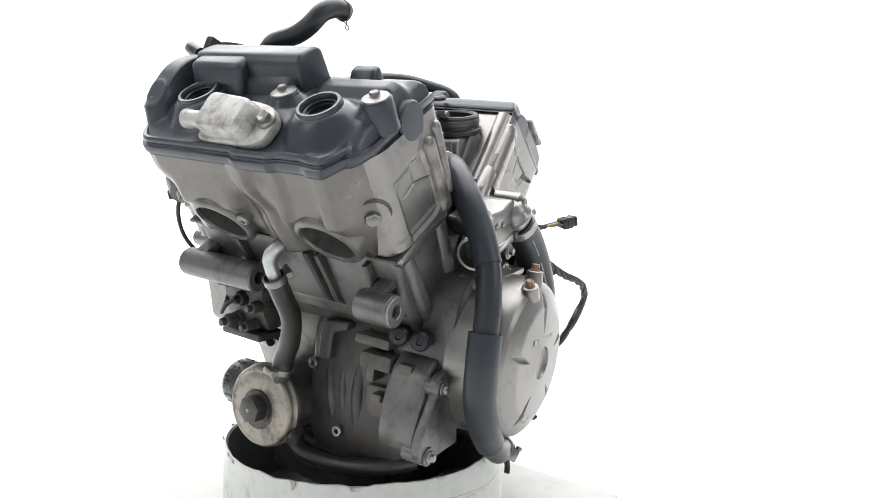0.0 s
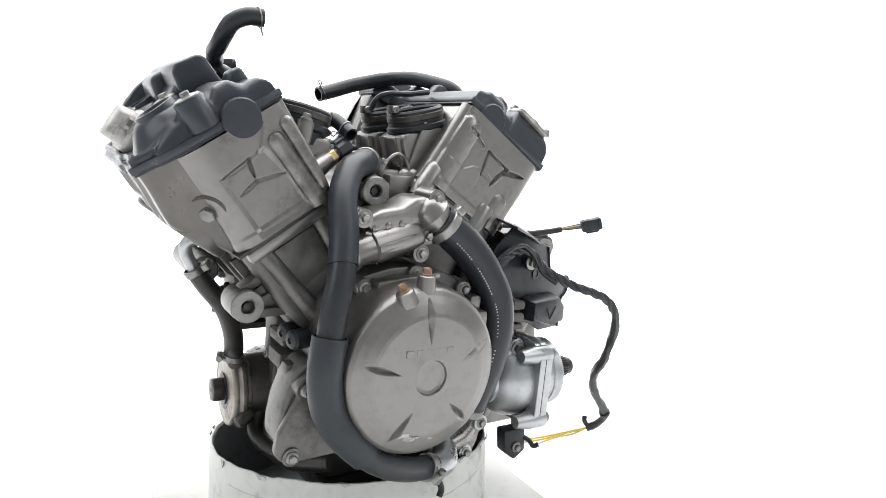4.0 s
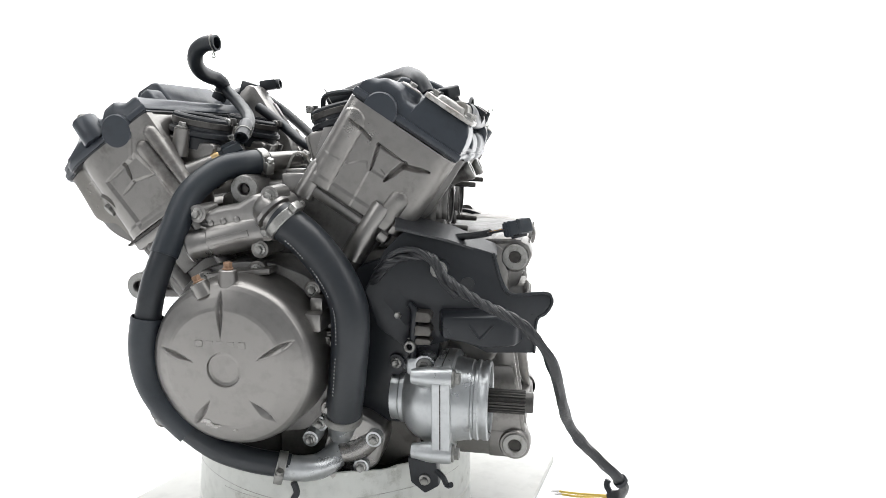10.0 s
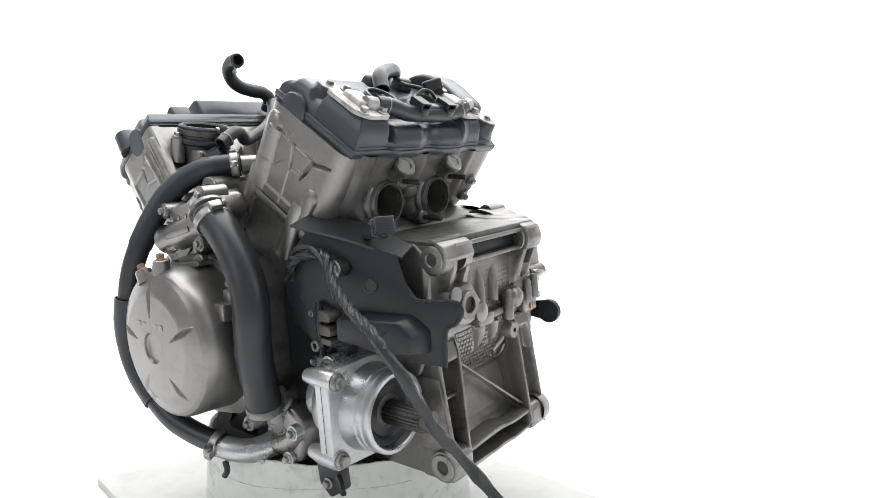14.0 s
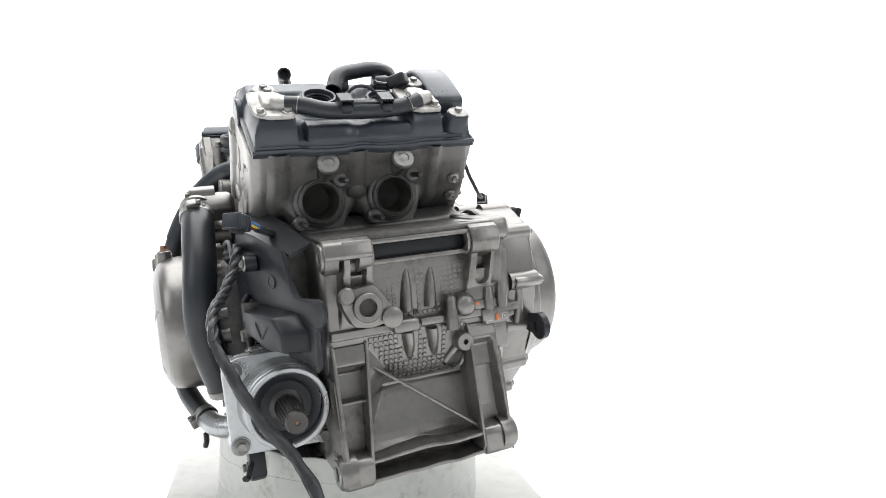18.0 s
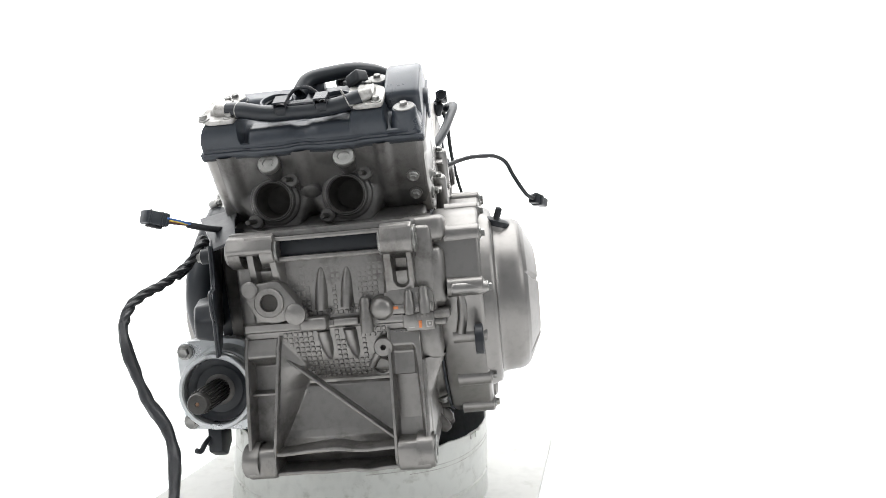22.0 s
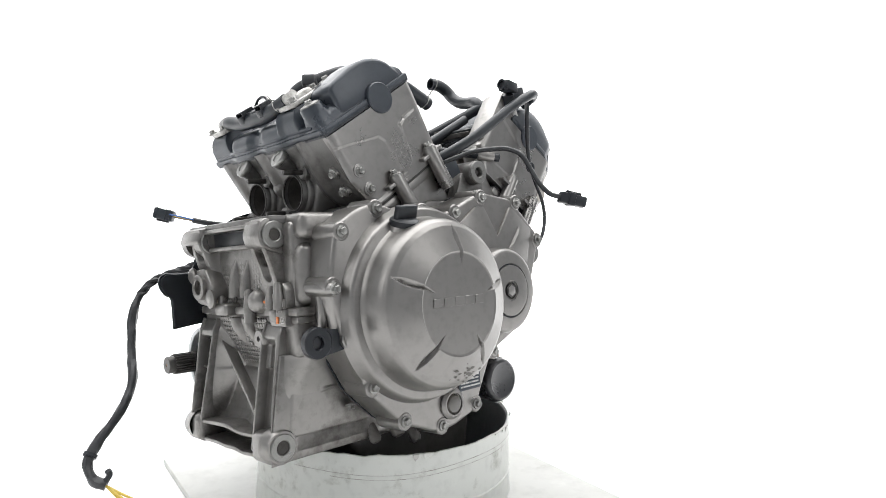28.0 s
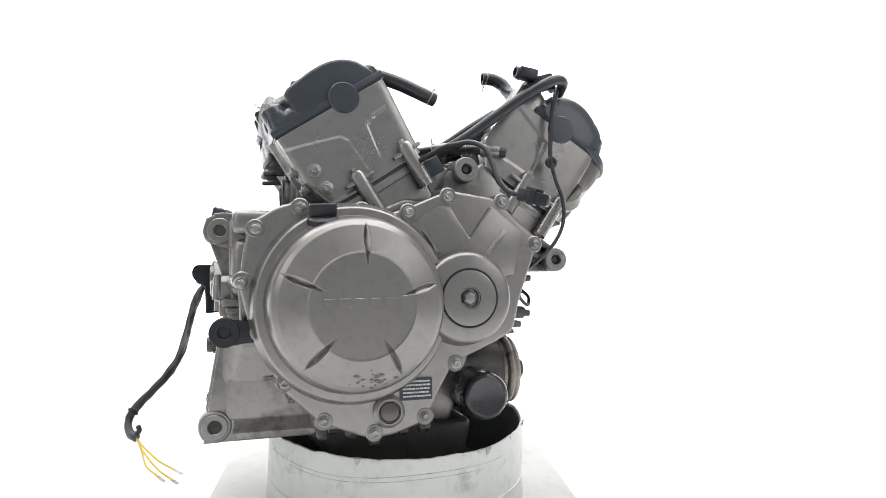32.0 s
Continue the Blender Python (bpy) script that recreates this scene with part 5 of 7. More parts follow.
def front_cover():
    wells = ((-0.058, -0.112), (-0.048, 0.062))
    posts = ((-0.034, -0.160), (-0.034, -0.047), (-0.062, 0.119))

    def lip(y):
        return front_lip(y)

    def shell(a, b):
        y = -0.165 + 0.307 * a
        s0, s1 = 0.047, lip(y)
        s = s0 + (s1 - s0) * b
        d = min((s0 - s), (s - s1) * 0.8, (y + 0.165), (0.142 - y))
        e = min(1.0, d / 0.016)
        rim = math.sqrt(max(0.0, 1 - (1 - e) ** 2))
        slope = 0.027 - 0.014 * bulge(s, -0.10, 0.045)
        h = [slope]
        h.append(0.036 * bulge(abs(s - 0.002), 0.006, 0.028) * bulge(y, -0.075, 0.03))
        t = (s + 0.012) / 0.068
        h.append(0.0615 * max(0.0, 1 - t * t) ** 0.6 * bulge(-y, -0.104, 0.010) if abs(t) < 1 else 0)
        for q, w in wells:
            h.append(0.038 * bulge(math.hypot(s - q, y - w), 0.022, 0.034))
        for q, w in posts:
            h.append(0.036 * bulge(math.hypot(s - q, y - w), 0.014, 0.012))
        h.append(0.030 * bulge(abs(y + 0.02), 0.03, 0.05) * bulge(abs(s + 0.03), 0.02, 0.04))
        v = 0.007 + (blend(*h) - 0.007) * rim if rim > 0 else 0.004
        if min(math.hypot(s - q, y - w) for q, w in wells) < 0.0185:
            v = 0.008
        return Vector((s, y, v))
    ob = part("front_valve_cover", relief(150, 74, shell), BLUEBLACK, engine, "blue-black painted front valve cover", FRONT)
    n = 150
    ys = [-0.168 + 0.313 * i / n for i in range(n + 1)]
    edge = [(0.0495, y) for y in reversed(ys)] + [(lip(y) - 0.0025, y) for y in ys]
    part("cover_lip", prism(edge, 0.0, 0.0080, "z", 0.002, 2), BLUEBLACK, ob, "", FRONT)
    edge = [(0.0475, y * 0.994) for y in reversed(ys)] + [(lip(y) - 0.0008, y * 0.994) for y in ys]
    part("cover_gasket", prism(edge, -0.0025, 0.001, "z", 0), RUBBER, ob, "thin black gasket", FRONT)
    # raised step of the lip that runs along the front
    part("cover_bead", tube([(lip(y) + 0.006, y, 0.012) for y in ys[4:-4:3]], 0.004, 8, 3), BLUEBLACK, ob, "", FRONT)
    # breather chamber: a raised box with a lower front step
    bm = prism([(0.030, 0.02), (0.027, 0.062), (0.020, 0.067), (-0.006, 0.069), (-0.014, 0.062), (-0.020, 0.024)], -0.058, 0.094, "y", 0.005, 3)
    prism([(0.0, 0.02), (0.0, 0.067), (-0.026, 0.064), (-0.038, 0.02)], 0.014, 0.088, "y", 0.006, 3, bm=bm)
    prism([(0.0, 0.02), (0.0, 0.052), (-0.022, 0.048), (-0.034, 0.02)], -0.050, 0.020, "y", 0.008, 3, bm=bm)
    part("breather_chamber", bm, BLUEBLACK, ob, "raised blue-black breather box", FRONT)
    cam_plug(FRONT, -0.166, -1, ob, 0.021)
    cam_plug(FRONT, 0.143, 1, ob, 0.021)
    for (q, w), v in zip(posts, (0.0385, 0.039, 0.033)):
        cover_bolt(fv(q, w, v), FN, ob)
    for q, w in wells:
        well(fv(q, w, 0.036), (FN - FT * 0.10).normalized(), ob)
    part("cast_lug", prism([(0.042, 0.01), (0.040, 0.040), (0.026, 0.040), (0.012, 0.02)], -0.118, -0.086, "y", 0.005, 3), BLUEBLACK, ob, "", FRONT)
    # oxidised reed cover with a spigot, leaning forward on the cover's slope
    m = FRONT @ Matrix.Translation((-0.079, -0.020, 0.025)) @ Matrix.Rotation(radians(-26), 4, "Y")
    mf = lambda x, y, z: m @ Vector((x, y, z))
    out = rounded([(-0.026, -0.030), (-0.020, -0.046), (0.004, -0.052), (0.020, -0.040), (0.026, -0.01), (0.024, 0.040), (-0.024, 0.042)], 0.009)
    rc = part("reed_cover", prism([(p.x, p.y) for p in out], -0.004, 0.007, "z", 0.002), PALE, ob, "oxidised pale aluminium reed cover", m)
    out = rounded([(-0.022, -0.028), (0.018, -0.030), (0.024, 0.034), (-0.022, 0.038)], 0.010)
    part("reed_dome", prism([(p.x, p.y) for p in out], 0.004, 0.026, "z", 0.006, 3, shrink=0.86), PALE, rc, "", m)
    part("spigot", lathe([(0.0090, 0), (0.0090, 0.022), (0.0100, 0.023), (0.0100, 0.029), (0.0075, 0.031), (0, 0.031)], mf(-0.006, 0.032, 0.012), (0, 1, 0), 20), PALE, rc)
    nn = (m.to_3x3() @ Vector((0, 0, 1))).normalized()
    bolt(mf(0.004, -0.040, 0.007), nn, rc, BIGBOLT)
    bolt(mf(0.020, 0.036, 0.007), nn, rc, BOLT)
    return ob


front_cover()


# -- left side: alternator cover --
def alternator():
    c = Vector((-0.085, 0, 0.305))
    # base casting between the case and the cover
    out = [(-0.185, 0.30), (-0.175, 0.375), (-0.142, 0.402), (-0.10, 0.412), (-0.055, 0.412), (-0.010, 0.396), (0.010, 0.365), (0.024, 0.32), (0.018, 0.25), (-0.02, 0.205), (-0.085, 0.195), (-0.15, 0.22)]
    base = part("alternator_base", prism(out, -0.200, -0.125, "y", 0.004, 2, 0.012), SOOTSHADE, engine, "grey cast base of the alternator cover")
    at, ax = (c.x, -0.205, c.z), (0, -1, 0)
    ends = in_plane(at, ax, [(-0.0885, 0.392), (-0.087, 0.340), (-0.163, 0.325), (-0.120, 0.311), (-0.005, 0.340), (-0.048, 0.317), (-0.129, 0.234), (-0.103, 0.269), (-0.030, 0.244), (-0.058, 0.272)])
    bm = disc_relief([(0.101, -0.010), (0.0995, 0.000), (0.0980, 0.020), (0.0968, 0.040), (0.0952, 0.0470), (0.0925, 0.0525), (0.0880, 0.0565), (0.0800, 0.0605), (0.0700, 0.0645), (0.066, 0.0655),
                      (0.0205, 0.0690), (0.0198, 0.0688), (0.0188, 0.0662), (0.0155, 0.0652), (0.0, 0.0650)], [(ends[i], ends[i + 1], 0.0090, 0.0042) for i in range(0, 10, 2)], at, ax)
    cover = part("alternator_cover", bm, COVER, engine, "smooth grey round alternator cover with five grooves")
    # the maker's mark is worn to plain raised bars
    for i in range(5):
        part("mark_bar", block((-0.117 + i * 0.0125, -0.2733, 0.330), (-0.1085 + i * 0.0125, -0.2715, 0.3375), 0.0005, 1), COVER, cover)
    # scraped patches on the lower edge
    bm = bmesh.new()
    rnd = random.Random(8)
    for i in range(9):
        a = radians(rnd.uniform(242, 278))
        r = rnd.uniform(0.068, 0.0735)
        p = Vector((c.x + r * math.cos(a), -0.2712 + (r - 0.068) * 0.40, c.z + r * math.sin(a)))
        s = rnd.uniform(0.002, 0.006)
        k = [bm.verts.new(p + Vector((s * math.cos(b) * rnd.uniform(0.6, 1.6), 0, 0.4 * s * math.sin(b) * rnd.uniform(0.4, 1.3)))) for b in np.linspace(0, 5.4, 7)]
        bm.faces.new(k)
    part("scrape", bm, PALE, cover, "bare scraped metal")
    for x, z in ((-0.137, 0.391), (-0.072, 0.404), (-0.005, 0.383), (0.013, 0.325), (0.018, 0.296), (0.010, 0.238)):
        bm = lathe([(0.0115, -0.02), (0.0105, 0.006), (0.009, 0.0075), (0, 0.0075)], (x, -0.200, z), (0, -1, 0), 20)
        bs = part("bolt_boss", bm, CAST, base)
        bolt((x, -0.2070, z), (0, -1, 0), bs, BOLT)
    bm = bmesh.new()
    block((-0.010, -0.235, 0.340), (0.014, -0.17, 0.362), 0.004, bm=bm)
    block((-0.004, -0.222, 0.358), (0.012, -0.17, 0.378), 0.004, bm=bm)
    part("cover_ear", bm, COVER, cover)
    # filler posts with rusty bolts on top of the cover
    for p, ax, ln in (((-0.1065, -0.2575, 0.3775), (-0.45, -0.03, 0.9), 0.024), ((-0.0862, -0.250, 0.386), (0.02, 0, 1), 0.027)):
        bm = lathe([(0.0110, ln * 0.30), (0.0105, ln * 0.6), (0.0098, ln - 0.001), (0.0085, ln), (0, ln)], p, ax, 24)
        post = part("bolt_post", bm, COVER, cover)
        bolt(Vector(p) + Vector(ax).normalized() * ln, ax, post, RUSTBOLT, label="rusty hexagon bolt")
    # ledge across the top of the cover
    part("cover_ledge", prism([(-0.128, 0.392), (-0.05, 0.402), (-0.05, 0.409), (-0.128, 0.400)], -0.222, -0.19, "y", 0.0015), COVER, cover)


alternator()


def clutch_side():
    out = [(0.191, 0.381), (0.184, 0.412), (0.150, 0.433), (0.124, 0.440), (0.085, 0.430), (0.047, 0.436), (0.018, 0.424), (-0.012, 0.434), (-0.042, 0.447), (-0.069, 0.458), (-0.135, 0.449),
           (-0.196, 0.394), (-0.190, 0.372), (-0.168, 0.312), (-0.158, 0.270), (-0.134, 0.257), (-0.072, 0.230), (-0.050, 0.191), (-0.033, 0.157), (0.012, 0.143), (0.044, 0.143), (0.100, 0.165), (0.145, 0.208), (0.180, 0.272), (0.196, 0.335)]
    cover = part("clutch_cover", prism(out, 0.148, 0.206, "y", 0.005, 3, 0.010), COVER, engine, "large smooth grey clutch cover")
    part("cover_gasket", prism(out, 0.1455, 0.1485, "y", 0, 1, 0.010), RUBBER, cover, "thin dark gasket")
    at, ax = (0.0585, 0.206, 0.3115), (0, 1, 0)
    ends = in_plane(at, ax, [(0.052, 0.410), (0.052, 0.355), (0.152, 0.350), (0.100, 0.328), (-0.035, 0.336), (0.014, 0.322), (0.126, 0.238), (0.087, 0.278), (0.009, 0.227), (0.035, 0.274)])
    bm = disc_relief([(0.1275, -0.004), (0.1235, 0.0065), (0.1210, 0.0135), (0.1185, 0.0160), (0.1130, 0.0168), (0.1100, 0.0172), (0.1085, 0.0195), (0.1072, 0.026), (0.1060, 0.040), (0.1042, 0.0470), (0.1010, 0.0525), (0.0950, 0.0570), (0.0800, 0.0640), (0.0660, 0.0705), (0.0638, 0.0716),
                      (0.0615, 0.0706), (0.0, 0.0720)], [(ends[i], ends[i + 1], 0.0090, 0.0050) for i in range(0, 10, 2)], at, ax)
    dome = part("clutch_dome", bm, COVER, cover)
    for i in range(5):
        part("mark_bar", block((0.0185 + i * 0.0178, 0.2772, 0.3095), (0.0325 + i * 0.0178, 0.2784, 0.3205), 0.0005, 1), COVER, dome)
    # scraped patch under the dome
    bm = bmesh.new()
    rnd = random.Random(2)
    for i in range(26):
        x, z = 0.045 + rnd.gauss(0, 0.012), 0.225 + rnd.gauss(0, 0.006)
        r = math.hypot(x - 0.0585, z - 0.3115)
        y = 0.206 + np.interp(r, [0.064, 0.080, 0.095, 0.1015, 0.1045], [0.0714, 0.0640, 0.0570, 0.0525, 0.0470]) + 0.0006
        s = rnd.uniform(0.001, 0.004)
        k = [bm.verts.new((x + s * math.cos(b) * rnd.uniform(0.5, 1.5), y - 0.6 * s * 0.4 * -math.sin(b), z + s * 0.6 * math.sin(b))) for b in np.linspace(0, 5.4, 7)]
        bm.faces.new(k)
    part("scrape", bm, DIRTY, dome, "scraped bare patch")
    # crank cover boss with its slotted cap
    bm = lathe([(0.066, -0.004), (0.0615, 0.004), (0.0600, 0.018), (0.0580, 0.0235), (0.0545, 0.0265), (0.0520, 0.0270), (0.0400, 0.0300), (0.0382, 0.0300), (0.0375, 0.0280), (0.0362, 0.0280), (0.0355, 0.0312),
                (0.0335, 0.0318), (0.0145, 0.0318), (0.0138, 0.030), (0.0125, 0.030), (0.012, 0.026), (0, 0.026)], (-0.0855, 0.206, 0.3165), (0, 1, 0), 64)
    crank = part("crank_cover", bm, COVER, cover)
    part("cap_ring", ringed((-0.0855, 0.2338, 0.3165), (0, 1, 0), 0.0379, 0.0360, 0.0012, 56, lip=0.0003), RUBBER, crank, "black sealing ring")
    k = [(-0.0855 + 0.0105 * math.cos(math.pi / 3 * i + 0.5), 0.3165 + 0.0105 * math.sin(math.pi / 3 * i + 0.5)) for i in range(6)]
    part("hex_socket", prism(k, 0.232, 0.2375, "y", 0.0008), DARKSTEEL, crank)
    part("hex_core", prism([(-0.0855 + (x + 0.0855) * 0.72, 0.3165 + (z - 0.3165) * 0.72) for x, z in k], 0.235, 0.2383, "y", 0.0005), ALU, crank)
    # creased V panel above the crank boss
    each("cover_crease", [ridge([a, b], 0.009, 0.0036, None, None, "y", 0.2098, 1) for a, b in (((-0.030, 0.410), (-0.054, 0.370)), ((-0.148, 0.408), (-0.118, 0.370)))], COVER, cover)
    part("v_panel", prism([(-0.012, 0.411), (-0.052, 0.4365), (-0.069, 0.4365), (-0.0956, 0.3946), (-0.1245, 0.4365), (-0.1290, 0.4365), (-0.172, 0.404), (-0.158, 0.345), (-0.090, 0.335), (-0.030, 0.352)], 0.204, 0.2098, "y", 0.003, 2), COVER, cover)
    # sight glass and sticker
    ring = part("sight_glass_ring", lathe([(0.0215, -0.006), (0.0205, 0.005), (0.0165, 0.0085), (0.0145, 0.0085), (0.0135, 0.006), (0.0, 0.006)], (0.0145, 0.204, 0.1745), (0, 1, 0), 36), COVER, cover)
    part("sight_glass", lathe([(0.0132, 0.006), (0.011, 0.009), (0, 0.0102)], (0.0145, 0.204, 0.1745), (0, 1, 0), 32), GLASS, ring, "dull amber oil sight glass")
    tilt = Matrix.Translation((-0.021, 0.2070, 0.2010))
    st = part("sticker", prism([(-0.0215, -0.0142), (0.0215, -0.0142), (0.0215, 0.0142), (-0.0215, 0.0142)], 0, 0.0006, "y", 0.0002, 1, 0.002), STICKER, cover, "dark oil sticker with pale unreadable lines", tilt)
    bm = bmesh.new()
    rnd = random.Random(4)
    for i in range(5):
        x = 0.018
        while x > -0.017:
            w = rnd.uniform(0.0025, 0.006)
            block((x - w, 0.0006, 0.0085 - i * 0.0047), (x - 0.0008, 0.0009, 0.0105 - i * 0.0047), 0, bm=bm)
            x -= w
    part("text_bar", bm, WHITEPAINT, st, "rows of pale bars", tilt)
    # cover bolts
    for x, z in ((0.177, 0.405), (0.192, 0.342), (0.172, 0.280), (0.143, 0.218), (0.096, 0.168), (0.033, 0.149), (-0.033, 0.165), (-0.075, 0.231), (-0.190, 0.387), (-0.143, 0.444), (-0.067, 0.450), (-0.013, 0.428), (0.047, 0.429), (0.124, 0.432)):
        bm = lathe([(0.0125, -0.04), (0.0115, 0.002), (0.010, 0.0035), (0, 0.0035)], (x, 0.2035, z), (0, 1, 0), 22)
        bs = part("bolt_boss", bm, COVER, cover)
        bolt((x, 0.2070, z), (0, 1, 0), bs, BOLT)
    # oil filler cap
    ax = Vector((0.05, 0.35, 1))
    seat = part("filler_seat", lathe([(0.021, -0.02), (0.0195, 0.002), (0.018, 0.004), (0, 0.004)], (0.098, 0.226, 0.407), ax, 32), COVER, cover)
    cap = part("filler_cap", lathe([(0.0190, 0.003), (0.0195, 0.006), (0.0190, 0.010), (0.015, 0.013), (0, 0.013)], (0.098, 0.226, 0.407), ax, 32), PLASTIC, seat, "black plastic oil filler cap")
    part("grip", block((-0.0165, -0.0042, 0.009), (0.0165, 0.0042, 0.0285), 0.0030, 3, m=Matrix.Translation((0.098, 0.226, 0.407)) @ along(ax) @ Matrix.Rotation(0.15, 4, "Z")), PLASTIC, cap)
    # mounting plate behind the cover
    part("cover_base", prism([(x * 0.97 + 0.001, z * 0.97 + 0.009) for x, z in out], 0.118, 0.146, "y", 0.003, 2, 0.010), CAST, engine, "cast case rim behind the clutch cover")


clutch_side()


# -- left rear: output gear case, shaft, black side guard --
def output_case():
    cy, cz = -0.140, 0.2345
    bm = lathe([(0.031, 0.0), (0.0315, 0.010), (0.034, 0.012), (0.034, 0.017), (0.041, 0.022), (0.049, 0.031), (0.0555, 0.044), (0.057, 0.060)], (0.074, cy, cz), (1, 0, 0), 48)
    ob = part("output_gear_case", bm, BRIGHT, engine, "bright bare aluminium output gear case")
    out = rounded([(cy - 0.064, cz - 0.058), (cy + 0.056, cz - 0.066), (cy + 0.056, cz + 0.044), (cy + 0.010, cz + 0.062), (cy - 0.052, cz + 0.060), (cy - 0.066, cz + 0.046)], 0.020, 6)
    for x0, x1, gr in ((0.1335, 0.1432, 0.0014), (0.1438, 0.155, 0.0014)):
        part("flange", prism([(p.x, p.y) for p in out], x0, x1, "x", gr, 3), BRIGHT, ob)
    part("flange_seam", prism([(cy + (p.x - cy) * 0.992, cz + (p.y - cz) * 0.992) for p in out], 0.1425, 0.1446, "x", 0), DARKSTEEL, ob, "dark joint line")
    for y, z in ((cy - 0.054, cz - 0.047), (cy + 0.046, cz - 0.054), (cy + 0.044, cz + 0.032), (cy - 0.053, cz + 0.046)):
        bm = lathe([(0.0085, -0.045), (0.0125, -0.024), (0.0128, 0.0005), (0.0115, 0.0035), (0, 0.004)], (0.153, y, z), (1, 0, 0), 20)
        bs = part("bolt_boss", bm, BRIGHT, ob)
        bolt((0.1570, y, z), (1, 0, 0), bs, BIGBOLT)
    bm = lathe([(0.060, -0.012), (0.0525, 0.004), (0.0500, 0.014), (0.0495, 0.022), (0.0475, 0.0235), (0.0475, 0.026), (0.0492, 0.0275), (0.0492, 0.031), (0.0478, 0.0325), (0.0478, 0.0355), (0.0488, 0.037), (0.0488, 0.0425),
                (0.0475, 0.0440), (0.0435, 0.0440), (0.0420, 0.0425), (0.0415, 0.030), (0.014, 0.026), (0, 0.026)], (0.153, cy, cz), (1, 0, 0), 64)
    sn = part("snout", bm, BRIGHT, ob, "bright machined snout with ring grooves")
    part("seal", lathe([(0.0413, 0.030), (0.0405, 0.034), (0.034, 0.0335), (0.030, 0.030), (0.018, 0.031), (0.017, 0.029), (0, 0.029)], (0.153, cy, cz), (1, 0, 0), 56), PLASTIC, sn, "black shaft seal")
    # splined shaft
    n = 22
    x0, x1 = 0.178, 0.240
    bm = bmesh.new()
    rings = []
    for x, k in ((x0, 1.0), (x1 - 0.002, 1.0), (x1, 0.93)):
        ring = []
        for i in range(n * 4):
            a = 2 * math.pi * i / (n * 4)
            r = (0.0150 if (i % 4) in (0, 1) else 0.0130) * k
            ring.append(bm.verts.new((x, cy + r * math.cos(a), cz + r * math.sin(a))))
        rings.append(ring)
    for a, b in zip(rings, rings[1:]):
        for i in range(n * 4):
            bm.faces.new((a[i], a[(i + 1) % (n * 4)], b[(i + 1) % (n * 4)], b[i]))
    bm.faces.new(rings[-1])
    sh = part("splined_shaft", bm, DARKSTEEL, ob, "dark splined steel output shaft")
    part("shaft_end", lathe([(0.0126, 0), (0.0126, 0.009), (0.0115, 0.0105), (0.003, 0.0105), (0.0022, 0.009), (0, 0.009)], (x1 - 0.001, cy, cz), (1, 0, 0), 36), DARKSTEEL, sh)
    part("centre_mark", lathe([(0.0022, 0.0), (0.0022, 0.0006), (0, 0.0006)], (x1 + 0.0082, cy, cz), (1, 0, 0), 12), RUST, sh)
    part("shaft_collar", lathe([(0.020, 0), (0.020, 0.006), (0.0165, 0.008), (0, 0.008)], (0.178, cy, cz), (1, 0, 0), 36), DARKSTEEL, sh)
    # top lug with a bolt, ribs, small pressed mark
    bm = bmesh.new()
    block((0.095, cy - 0.030, cz + 0.036), (0.132, cy + 0.02, cz + 0.060), 0.006, bm=bm)
    block((0.085, cy - 0.010, cz + 0.020), (0.135, cy + 0.0, cz + 0.054), 0.003, bm=bm)
    part("case_rib", bm, BRIGHT, ob)
    part("lug", lathe([(0.014, -0.012), (0.013, 0.010), (0, 0.012)], (0.119, -0.160, 0.285), (0, -1, 0), 24), BRIGHT, ob)
    bolt((0.119, -0.171, 0.285), (0, -1, 0), ob, BIGBOLT)
    # dark tab under the case with a screw
    tab = part("lower_tab", prism([(0.100, 0.172), (0.104, 0.140), (0.122, 0.126), (0.140, 0.138), (0.136, 0.172)], -0.185, -0.165, "y", 0.003), PLASTIC, engine, "dark plastic tab under the gear case")
    bolt((0.122, -0.186, 0.146), (0, -1, 0), tab, BOLT)
    part("cable_tie_end", tube([(0.130, -0.18, 0.160), (0.144, -0.186, 0.152), (0.150, -0.19, 0.144), (0.156, -0.194, 0.147)], 0.0035, 8), PLASTIC, tab)


output_case()


